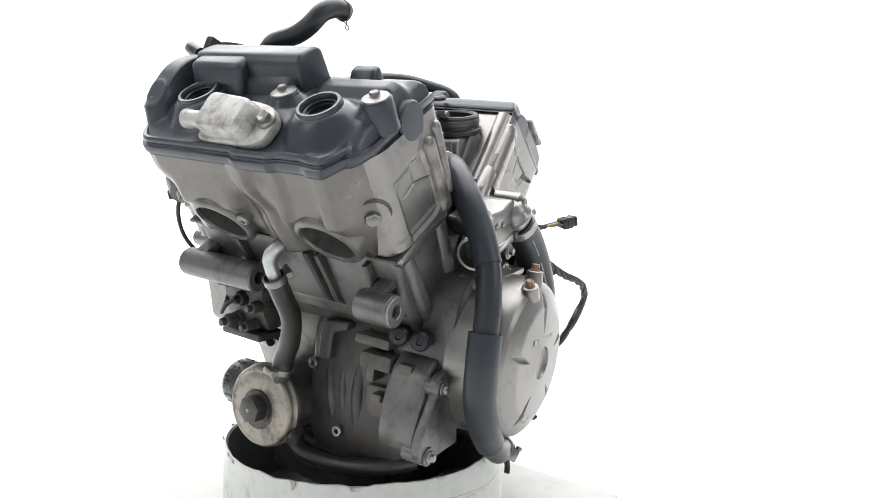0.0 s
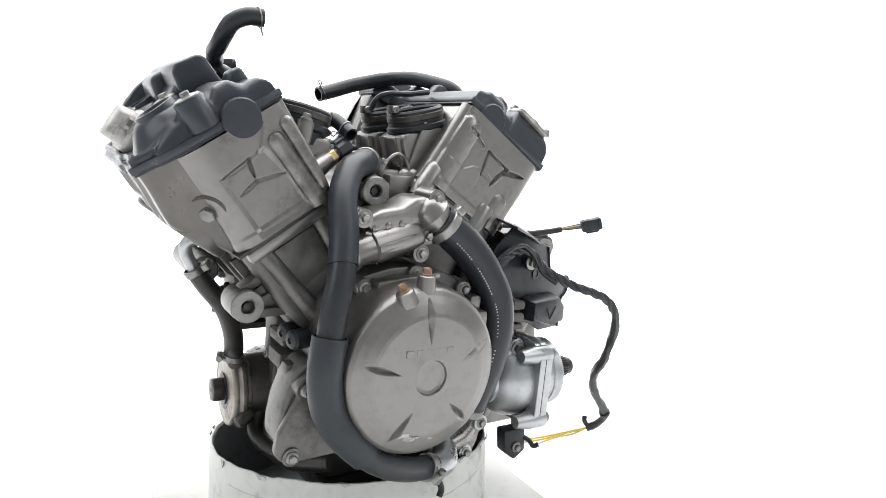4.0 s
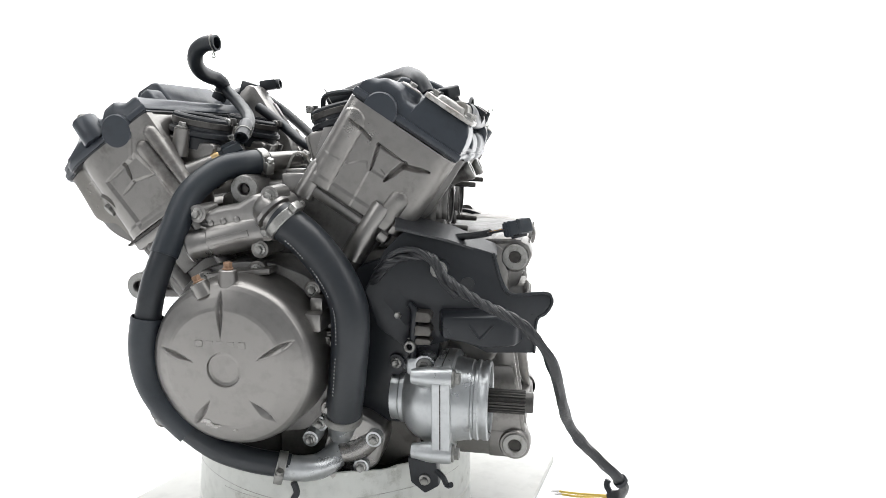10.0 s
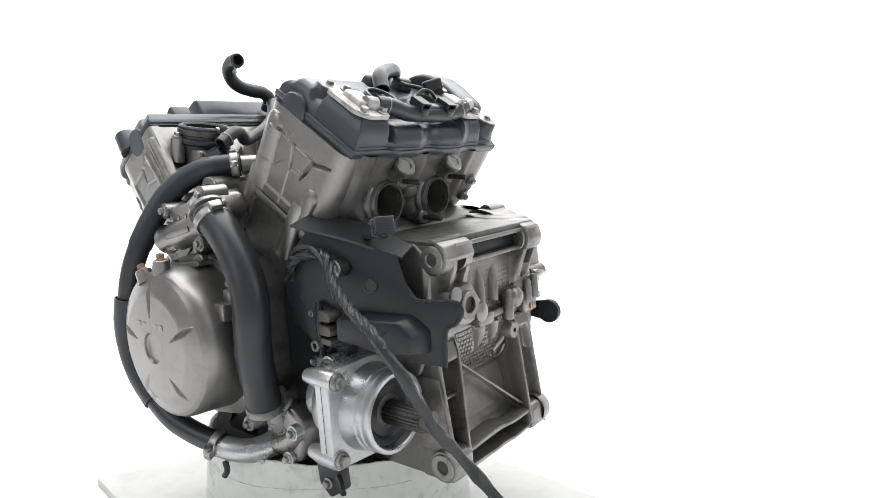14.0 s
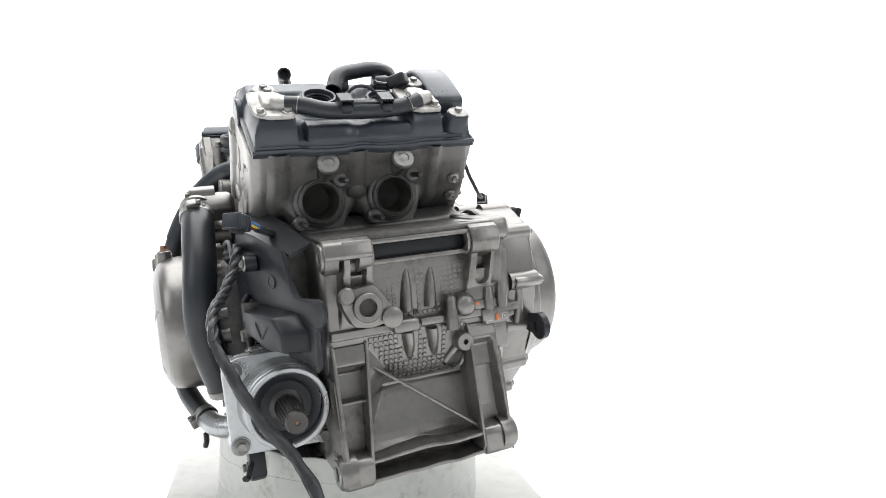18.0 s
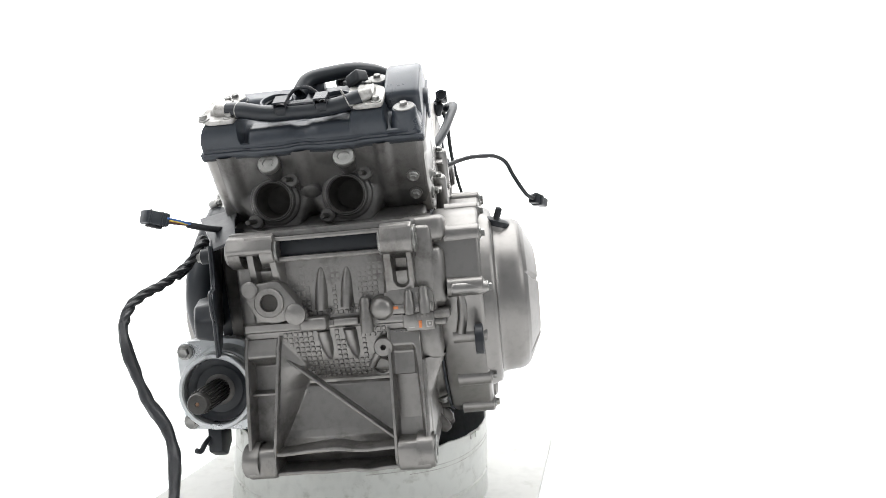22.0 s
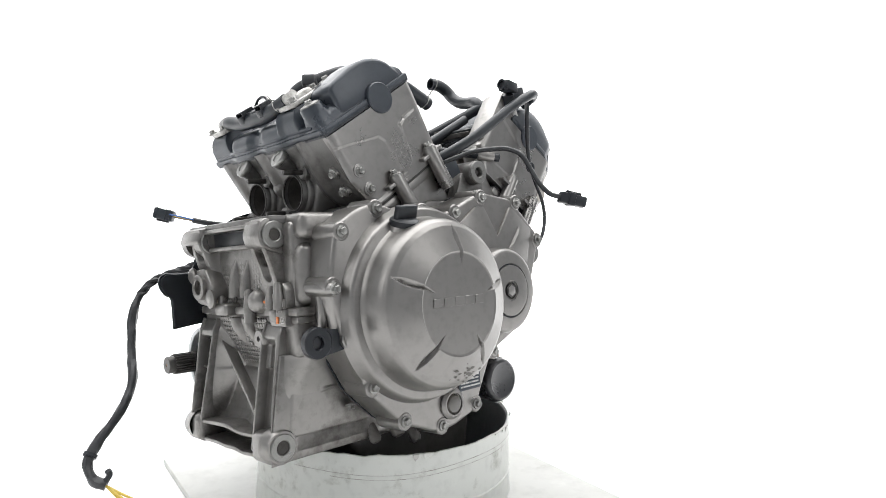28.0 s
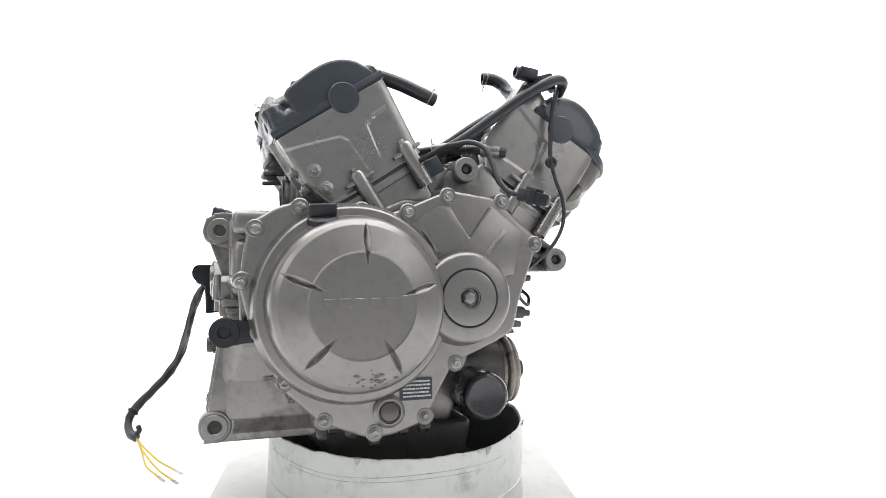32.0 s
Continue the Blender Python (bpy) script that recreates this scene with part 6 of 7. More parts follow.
def side_guard():
    """The black plastic guard and cover on the left rear."""
    def slant(bm):
        for w in bm.verts:
            w.co.y += -0.016 + 0.36 * max(0.0, w.co.x - 0.09)
        return bm
    out = [(0.045, 0.375), (0.070, 0.425), (0.098, 0.452), (0.196, 0.418), (0.200, 0.404), (0.206, 0.384), (0.218, 0.366), (0.258, 0.366), (0.267, 0.360), (0.268, 0.350), (0.260, 0.338), (0.250, 0.330),
           (0.248, 0.288), (0.190, 0.292), (0.174, 0.302), (0.150, 0.312), (0.10, 0.30), (0.06, 0.33)]
    ob = part("side_guard", slant(prism(out, -0.150, -0.146, "y", 0.0015, 2)), PLASTIC, engine, "black plastic side guard with a bent top flap")
    # top flap folded inward along the upper edge
    bm = bmesh.new()
    top = [bm.verts.new(p) for p in ((0.088, -0.184, 0.455), (0.145, -0.152, 0.437), (0.200, -0.121, 0.414), (0.196, -0.094, 0.424), (0.145, -0.112, 0.448), (0.075, -0.130, 0.466))]
    low = [bm.verts.new(v.co - Vector((0.0005, 0, 0.003))) for v in top]
    bm.faces.new(top)
    bm.faces.new(low[::-1])
    for i in range(6):
        bm.faces.new((top[i], low[i], low[(i + 1) % 6], top[(i + 1) % 6]))
    part("top_flap", bm, FLAP, ob)
    part("recess_frame", slant(prism([(0.133, 0.352), (0.214, 0.349), (0.234, 0.331), (0.234, 0.304), (0.190, 0.303), (0.160, 0.314), (0.133, 0.320)], -0.148, -0.177, "y", 0.004, 2, shrink=0.84)), PLASTIC, ob)
    part("guard_rim", slant(tube([(x, -0.150, z) for x, z in out[3:13]], 0.0020, 8, 3)), PLASTIC, ob)
    bm = bmesh.new()
    ridge([(0.170, 0.340), (0.184, 0.318), (0.202, 0.338)], 0.004, 0.0015, bm, None, "y", -0.1770, -1)
    part("guard_rib", slant(bm), PLASTIC, ob)
    # hole drawn as a darker raised disc; its shade is put into the colour
    part("guard_hole", slant(lathe([(0.0085, 0), (0.0085, 0.0015), (0.006, 0.0015), (0.006, 0.0006), (0, 0.0006)], (0.166, -0.150, 0.381), (0, -1, 0), 20)), FLAP, ob)
    part("bolt_collar", lathe([(0.0105, 0), (0.0105, 0.014), (0, 0.014)], (0.135, -0.150, 0.403), (0, -1, 0), 24), PLASTIC, ob)
    bolt((0.135, -0.1635, 0.403), (0, -1, 0), ob, BIGBOLT)
    # drive cover behind the guard with its bolts
    dc = part("drive_cover", prism([(0.03, 0.20), (0.02, 0.33), (0.03, 0.40), (0.09, 0.42), (0.14, 0.36), (0.13, 0.27), (0.09, 0.20)], -0.150, -0.12, "y", 0.004, 2, 0.01), PLASTIC, engine, "black drive-side cover")
    for x, z in ((0.084, 0.3435), (0.080, 0.2815), (0.098, 0.312)):
        bs = part("bolt_boss", lathe([(0.011, -0.02), (0.0105, 0.005), (0, 0.006)], (x, -0.150, z), (0, -1, 0), 20), PLASTIC, dc)
        bolt((x, -0.155, z), (0, -1, 0), bs, BOLT)
    each("bracket_tab", [prism([(0.106, z), (0.108, z + h), (0.124, z + h * 0.9), (0.127, z + h * 0.5), (0.125, z)], -0.170, -0.145, "y", 0.0012) for z, h in ((0.339, 0.013), (0.322, 0.013), (0.311, 0.008))], DIRTY, dc)
    part("bracket_post", tube([(0.100, -0.160, 0.358), (0.106, -0.166, 0.350), (0.104, -0.166, 0.330), (0.104, -0.164, 0.300), (0.100, -0.16, 0.280)], 0.0045, 10, 5), PLASTIC, dc)
    part("open_bolt", ringed((0.101, -0.165, 0.3085), (0, -1, 0), 0.0072, 0.0034, 0.009, 20), STEEL, dc, "bare open-ended stud")


side_guard()


# -- mounts that stand off the case --
def side_mounts():
    for x, z, y0, y1 in ((-0.107, 0.493, -0.159, 0.168), (-0.252, 0.367, -0.167, 0.147)):
        for y, sg in ((y0, -1), (y1, 1)):
            ln = 0.12 if (sg > 0 and z < 0.45) else 0.045
            ob = part("engine_mount", ringed((x, y - sg * ln, z), (0, sg, 0), 0.0178, 0.0075, ln - 0.001, 36, lip=0.002), SOOTSHADE, case, "")
            part("bush", ringed((x, y - sg * 0.002, z), (0, sg, 0), 0.0172, 0.0075, 0.0034, 32), WASHER, ob, "worn bare metal face")
            part("bore", lathe([(0.0074, 0), (0.0074, 0.001), (0.0045, 0.001), (0.004, 0.005), (0, 0.005)], (x, y - sg * 0.009, z), (0, sg, 0), 20), DARKSTEEL, ob, "dark threaded insert")
            bm = bmesh.new()
            ya, yb = sorted((y - sg * 0.034, y - sg * 0.014))
            if z > 0.45:
                prism([(x - 0.021, z), (x + 0.021, z), (x + 0.045, z - 0.055), (x - 0.03, z - 0.055)], ya, yb, "y", 0.003, bm=bm)
            else:
                prism([(x - 0.006, z + 0.017), (x + 0.030, z + 0.043), (x + 0.036, z + 0.034), (x + 0.003, z + 0.011)], ya, yb, "y", 0.002, bm=bm)
                prism([(x + 0.014, z + 0.005), (x + 0.048, z + 0.022), (x + 0.050, z + 0.015), (x + 0.015, z - 0.002)], ya, yb, "y", 0.002, bm=bm)
                prism([(x - 0.004, z - 0.018), (x + 0.078, z - 0.014), (x + 0.078, z - 0.007), (x + 0.006, z - 0.006)], ya, yb, "y", 0.002, bm=bm)
                prism([(x + 0.010, z - 0.012), (x + 0.070, z - 0.006), (x + 0.062, z + 0.060), (x + 0.012, z + 0.012)], (ya + yb) / 2 - 0.003, (ya + yb) / 2 + 0.003, "y", 0.001, bm=bm)
            part("mount_arm", bm, SOOTSHADE, ob)


side_mounts()


# -- cooling system on the left: necks, pipes, pump, hoses --
HOSE_A = [(-0.0985, -0.112, 0.5245), (-0.116, -0.137, 0.523), (-0.14, -0.158, 0.515), (-0.161, -0.188, 0.489), (-0.168, -0.212, 0.455), (-0.175, -0.229, 0.422), (-0.184, -0.239, 0.388), (-0.191, -0.244, 0.352), (-0.196, -0.247, 0.315),
          (-0.191, -0.247, 0.277), (-0.172, -0.247, 0.244), (-0.145, -0.245, 0.216), (-0.113, -0.242, 0.194), (-0.077, -0.232, 0.178), (-0.037, -0.219, 0.167)]
HOSE_B = [(-0.046, -0.200, 0.465), (-0.015, -0.203, 0.444), (0.008, -0.206, 0.421), (0.027, -0.209, 0.395), (0.040, -0.213, 0.366), (0.042, -0.216, 0.332), (0.038, -0.214, 0.298), (0.032, -0.206, 0.262), (0.023, -0.194, 0.222)]


def cooling():
    # thermostat housing and its neck
    bm = prism([(-0.145, 0.465), (-0.120, 0.476), (-0.095, 0.480), (-0.075, 0.492), (-0.045, 0.492), (-0.030, 0.470), (-0.052, 0.448), (-0.10, 0.440), (-0.125, 0.444)], -0.205, -0.150, "y", 0.007, 3)
    th = part("thermostat_housing", bm, ALU, engine, "grey cast thermostat housing")
    part("neck", lathe([(0.0, -0.030), (0.009, -0.0290), (0.0150, -0.0255), (0.0190, -0.0200), (0.0208, -0.0125), (0.0235, -0.010), (0.0235, -0.006), (0.019, -0.004), (0.019, 0.012), (0, 0.012)], (-0.047, -0.2, 0.466), (0.74, -0.09, -0.66), 36), ALU, th)
    for x, z in ((-0.143, 0.468), (-0.053, 0.491)):
        bs = part("bolt_boss", lathe([(0.011, -0.03), (0.0105, 0.004), (0, 0.005)], (x, -0.203, z), (0, -1, 0), 20), ALU, th)
        bolt((x, -0.207, z), (0, -1, 0), bs, BOLT)
    each("cast_pip", [lathe([(0.0042, -0.004), (0.0038, 0.0012), (0.002, 0.0022), (0, 0.0023)], (x, -0.205, z), (0, -1, 0), 12) for x, z in ((-0.128, 0.457), (-0.112, 0.460), (-0.069, 0.471), (-0.095, 0.462))], ALU, th)
    part("seam", tube([(-0.140, -0.2045, 0.452), (-0.115, -0.2055, 0.447), (-0.090, -0.2055, 0.450), (-0.060, -0.2045, 0.459)], 0.0022, 8, 6), ALU, th)
    # open stub pipe facing forward
    a, b = Vector((-0.156, -0.200, 0.428)), Vector((-0.070, -0.190, 0.450))
    d = (b - a)
    bm = lathe([(0.0165, 0.016), (0.0165, 0.0), (0.0195, 0.0), (0.0205, 0.002), (0.0195, 0.006), (0.0180, 0.009), (0.0180, 0.026), (0.0205, 0.028), (0.0205, 0.085), (0.018, 0.092), (0, 0.092)], a, d, 36, close=False)
    pipe = part("stub_pipe", bm, ALU, th, "open grey pipe stub")
    part("bore", lathe([(0.0165, 0.016), (0.0, 0.016)], a, d, 28, close=False), BORE, pipe)
    part("pipe_ridge", block((-0.003, -0.004, 0.03), (0.003, 0.004, 0.08), 0.001, m=Matrix.Translation(a + Vector((0, -0.0195, 0))) @ along(d)), ALU, pipe)
    for x, y, z in ((-0.068, -0.206, 0.428), (-0.060, -0.204, 0.448)):
        bolt((x, y, z), (0, -1, 0), th, BOLT)
        part("bolt_boss", lathe([(0.0115, -0.05), (0.0105, 0), (0, 0.001)], (x, y, z), (0, -1, 0), 18), CAST, th)
    part("second_neck", tube([(-0.098, -0.111, 0.5245), (-0.088, -0.094, 0.525), (-0.078, -0.070, 0.526), (-0.080, -0.040, 0.524), (-0.092, -0.015, 0.512)], lambda f: 0.0125 - 0.002 * f, 20, 6), ALU, th)
    # hose A, with two sleeves pulled over it
    ha = part("coolant_hose", tube(HOSE_A, 0.0145, 20, 6), RUBBER, engine, "black rubber coolant hose with slate-grey sleeves")
    part("sleeve", tube(HOSE_A[:6], 0.0158, 20, 6, hollow=0.0015), SLEEVE, ha, "slate-grey protective sleeve")
    part("sleeve", tube(HOSE_A[7:12], lambda f: 0.0188 - 0.0012 * f, 20, 6, hollow=0.0018), SLEEVE, ha, "slate-grey protective sleeve")
    clamp((-0.046, -0.222, 0.169), (0.94, 0.3, -0.26), 0.0155, ha, 200)
    clamp((-0.1025, -0.1185, 0.5243), (0.56, 0.8, 0.05), 0.0163, ha, 200)
    # hose B
    hb = part("coolant_hose", tube(HOSE_B, 0.0220, 22, 6), RUBBER, engine, "thick black rubber coolant hose with white print")
    clamp((-0.038, -0.201, 0.459), (0.74, -0.09, -0.66), 0.0226, hb, 100)
    clamp((0.0235, -0.195, 0.226), (-0.2, 0.25, -0.95), 0.0226, hb, 70)
    # worn white print: plain bars along the hose
    path = smooth_path(HOSE_B, 8)
    rnd = random.Random(6)
    bm = bmesh.new()
    for i in range(6, len(path) - 6):
        if i % 14 in (0, 1, 2):
            continue
        d = (path[i + 1] - path[i - 1]).normalized()
        out = Vector((-0.50, -0.84, -0.25))
        out = (out - d * out.dot(d)).normalized()
        m = Matrix((d, out, d.cross(out))).transposed().to_4x4()
        m.translation = path[i] + out * 0.0219
        w = rnd.uniform(0.0004, 0.0010)
        block((-w, 0, -0.0008), (w, 0.0002, 0.0008), 0, bm=bm, m=m)
    part("print_bar", bm, WHITEPAINT, hb, "pale unreadable print")
    # water pump and elbow at the bottom
    bm = lathe([(0.020, 0.0), (0.020, 0.03), (0.0225, 0.032), (0.0225, 0.038), (0.019, 0.040), (0.019, 0.052), (0, 0.052)], (0.012, -0.158, 0.185), (0.12, -0.42, 0.9), 32)
    wp = part("water_pump_neck", bm, BRIGHT, engine, "bright aluminium water pump neck")
    elbow = [(-0.050, -0.223, 0.168), (-0.025, -0.215, 0.163), (-0.006, -0.20, 0.160), (0.006, -0.178, 0.163), (0.012, -0.15, 0.17)]
    part("elbow", tube(elbow, lambda f: 0.0148 + 0.002 * f, 22, 6), BRIGHT, wp, "bright aluminium elbow")
    bm = bmesh.new()
    prism([(-0.015, 0.15), (0.000, 0.21), (0.040, 0.22), (0.072, 0.20), (0.060, 0.15), (0.03, 0.135)], -0.175, -0.13, "y", 0.006, 3, 0.012, bm=bm)
    tube([(0.01, -0.175, 0.165), (0.035, -0.172, 0.172), (0.058, -0.165, 0.190)], 0.014, 16, 6, bm=bm)
    part("pump_body", bm, ALU, wp)
    for x, y, z in ((0.058, -0.182, 0.192), (0.040, -0.178, 0.152), (-0.012, -0.178, 0.205), (-0.020, -0.19, 0.190)):
        bs = part("bolt_boss", lathe([(0.0105, -0.02), (0.010, 0.002), (0, 0.003)], (x, y, z), (0, -1, 0), 18), BRIGHT, wp)
        bolt((x, y - 0.002, z), (0, -1, 0), bs, BOLT)
    part("drain_hook", tube([(-0.030, -0.225, 0.150), (-0.026, -0.226, 0.138), (-0.030, -0.228, 0.130)], 0.004, 8), PLASTIC, wp)
    bm = prism([(-0.229, 0.212), (-0.226, 0.232), (-0.212, 0.258), (-0.205, 0.272), (-0.208, 0.287), (-0.198, 0.296), (-0.16, 0.300), (-0.14, 0.20), (-0.195, 0.1985), (-0.212, 0.198), (-0.224, 0.203)], -0.202, -0.190, "y", 0.0045, 3, 0.004)
    fc = part("front_left_case", bm, SOOTSHADE, engine, "grey cast corner of the left case")
    part("inner_half", prism([(-0.222, 0.216), (-0.222, 0.234), (-0.217, 0.262), (-0.206, 0.292), (-0.190, 0.307), (-0.155, 0.306), (-0.14, 0.20), (-0.19, 0.195), (-0.214, 0.202)], -0.1890, -0.140, "y", 0.006, 3, 0.006), SOOTSHADE, fc)
    part("joint_gasket", prism([(-0.219, 0.215), (-0.219, 0.232), (-0.205, 0.262), (-0.202, 0.288), (-0.16, 0.298), (-0.15, 0.21), (-0.20, 0.202)], -0.1905, -0.186, "y", 0.0), GRIMESHADE, fc)
    for x, y, z in ((-0.2106, -0.2045, 0.2064), (-0.1977, -0.2045, 0.2807)):
        bs = part("bolt_boss", lathe([(0.0115, -0.03), (0.0105, 0.0), (0, 0.001)], (x, y, z), (0, -1, 0), 18), SOOTSHADE, fc)
        bolt((x, y - 0.0005, z), (0, -1, 0), bs, BOLT)


cooling()


# -- oil cooler and filter in front --
def oil_parts():
    ax = Vector((-1, 0.02, 0))
    c = Vector((-0.168, 0.041, 0.195))
    part("cooler_mount", lathe([(0.046, -0.07), (0.046, 0.026), (0.044, 0.030), (0, 0.030)], c, ax, 48), GRIMESHADE, engine, "oily black mount behind the cooler")
    bm = lathe([(0.046, 0.024), (0.0475, 0.026), (0.0475, 0.030), (0.0525, 0.032), (0.0540, 0.034), (0.0540, 0.038), (0.0518, 0.0405), (0.0512, 0.0425), (0.0520, 0.0445), (0.0515, 0.0478), (0.0495, 0.0500), (0.0470, 0.0505), (0.0452, 0.0496), (0.0435, 0.0496), (0.0400, 0.0512), (0.0300, 0.0515), (0, 0.0515)], c, ax, 64)
    ob = part("oil_cooler", bm, STAINED, engine, "round stained aluminium oil cooler")
    part("grime_ring", lathe([(0.0262, 0.0512), (0.0258, 0.0518), (0, 0.0518)], c + Vector((0, 0.001, -0.003)), ax, 40), DARKSTEEL, ob, "oily ring round the nut")
    k = [(0.0178 * math.cos(math.pi / 3 * i + 0.3), 0.0178 * math.sin(math.pi / 3 * i + 0.3)) for i in range(6)]
    nut = part("centre_nut", prism(k, 0.0515, 0.069, "z", 0.0025), DARKSTEEL, ob, "large dark hexagon nut", Matrix.Translation(c) @ along(ax))
    part("nut_washer", lathe([(0.0215, 0.051), (0.0215, 0.0535), (0, 0.0535)], c, ax, 32), DARKSTEEL, ob)
    part("nut_tip", lathe([(0.003, 0.069), (0.0024, 0.0702), (0, 0.0702)], c, ax, 16), STEEL, nut)
    part("label_plate", block((-0.0125, -0.0055, 0.0505), (0.0125, 0.0055, 0.0513), 0.0004, m=Matrix.Translation(c) @ along(ax) @ Matrix.Rotation(radians(98), 4, "Z") @ Matrix.Translation((0, 0.029, 0))), PALE, ob, "small stamped plate")
    f = part("oil_filter", lathe([(0.031, 0), (0.033, 0.004), (0.033, 0.064), (0.0325, 0.070), (0.030, 0.0745), (0.0265, 0.0760), (0.024, 0.0750), (0, 0.0735)], (-0.133, 0.096, 0.178), (0.02, 1, -0.01), 48), FILTER, engine, "glossy black spin-on oil filter")
    bm = bmesh.new()
    for i in range(14):
        a = 2 * math.pi * i / 14
        block((0.0325, -0.003, 0.052), (0.0338, 0.003, 0.068), 0.0006, 1, bm=bm, m=Matrix.Translation((-0.133, 0.096, 0.178)) @ along((0.02, 1, -0.01)) @ Matrix.Rotation(a, 4, "Z"))
    part("grip_flute", bm, FILTER, f)
    # front water hose with its bright elbow
    pts = [(-0.2745, -0.0186, 0.3765), (-0.260, -0.018, 0.356), (-0.2375, -0.0139, 0.3265), (-0.223, -0.003, 0.292), (-0.217, 0.009, 0.267), (-0.2165, 0.0124, 0.250)]
    fh = part("front_hose", tube(pts, lambda f: 0.0118 + 0.0012 * f, 18, 6), GREASY, engine, "greasy black front water hose")
    clamp(pts[0], (0.55, 0, -0.83), 0.0122, fh, 120, width=0.009)
    clamp(pts[-1], (-0.1, 0.1, -1), 0.0134, fh, 60, width=0.008)
    part("elbow", tube([(-0.273, -0.0188, 0.374), (-0.2805, -0.018, 0.388), (-0.285, -0.018, 0.3985), (-0.286, -0.022, 0.409), (-0.280, -0.026, 0.416), (-0.262, -0.026, 0.417)], 0.0078, 16, 6), BRIGHT, fh, "shiny bent tube")
    part("lower_stub", tube([(-0.2165, 0.0124, 0.254), (-0.212, 0.016, 0.240), (-0.20, 0.022, 0.228)], 0.0100, 14, 5), DIRTY, fh)
    # sensor wiring block and switches on the front right
    bl = part("front_bracket", prism([(-0.195, 0.305), (-0.205, 0.35), (-0.15, 0.36), (-0.15, 0.285), (-0.18, 0.28)], 0.070, 0.140, "y", 0.004), DIRTY, engine, "grimy bracket with plugs beside the cooler")
    for y, z, r, ln in ((0.128, 0.342, 0.0105, 0.030), (0.104, 0.322, 0.0120, 0.026), (0.076, 0.316, 0.0095, 0.030), (0.118, 0.290, 0.0110, 0.032), (0.088, 0.288, 0.0085, 0.026)):
        k = [(y + r * math.cos(math.pi / 3 * i + 0.4), z + r * math.sin(math.pi / 3 * i + 0.4)) for i in range(6)]
        sw = part("pressure_switch", prism(k, -0.186 - ln * 0.35, -0.175, "x", 0.0015), DIRTY, bl)
        part("switch_cap", lathe([(r * 0.85, 0), (r * 0.85, ln * 0.4), (r * 0.70, ln * 0.5), (r * 0.5, ln * 0.52), (r * 0.45, ln * 0.75), (0, ln * 0.78)], (-0.186 - ln * 0.3, y, z), (-1, 0.12, -0.1), 18), PLASTIC if r > 0.011 else GRIMESHADE, sw)
    part("switch_lead", tube([(-0.214, 0.104, 0.322), (-0.222, 0.112, 0.312), (-0.216, 0.124, 0.300), (-0.200, 0.134, 0.310), (-0.190, 0.140, 0.330)], 0.0028, 8, 6), TAPE, bl)
    part("lower_ledge", block((-0.200, 0.070, 0.268), (-0.150, 0.138, 0.278), 0.003), DIRTY, bl)
    for y in (-0.142, -0.170):
        part("rubber_plug", lathe([(0.0115, -0.01), (0.0115, 0.008), (0.009, 0.011), (0.004, 0.012), (0.003, 0.010), (0, 0.010)], (-0.196, y, 0.328), (-1, -0.3, 0), 20), PLASTIC, case, "black rubber plug")
    part("drain_pipe", tube([(-0.178, 0.012, 0.168), (-0.186, 0.004, 0.152), (-0.186, -0.016, 0.140), (-0.176, -0.06, 0.137), (-0.165, -0.115, 0.148), (-0.140, -0.150, 0.160)], 0.0110, 16, 6), GREASY, engine, "dark hose along the lower front")
    part("bypass_bolt", lathe([(0.009, 0), (0.009, 0.02), (0.007, 0.024), (0, 0.024)], (-0.195, -0.005, 0.175), (-0.8, -0.3, -0.4), 14), DARKSTEEL, case)


oil_parts()


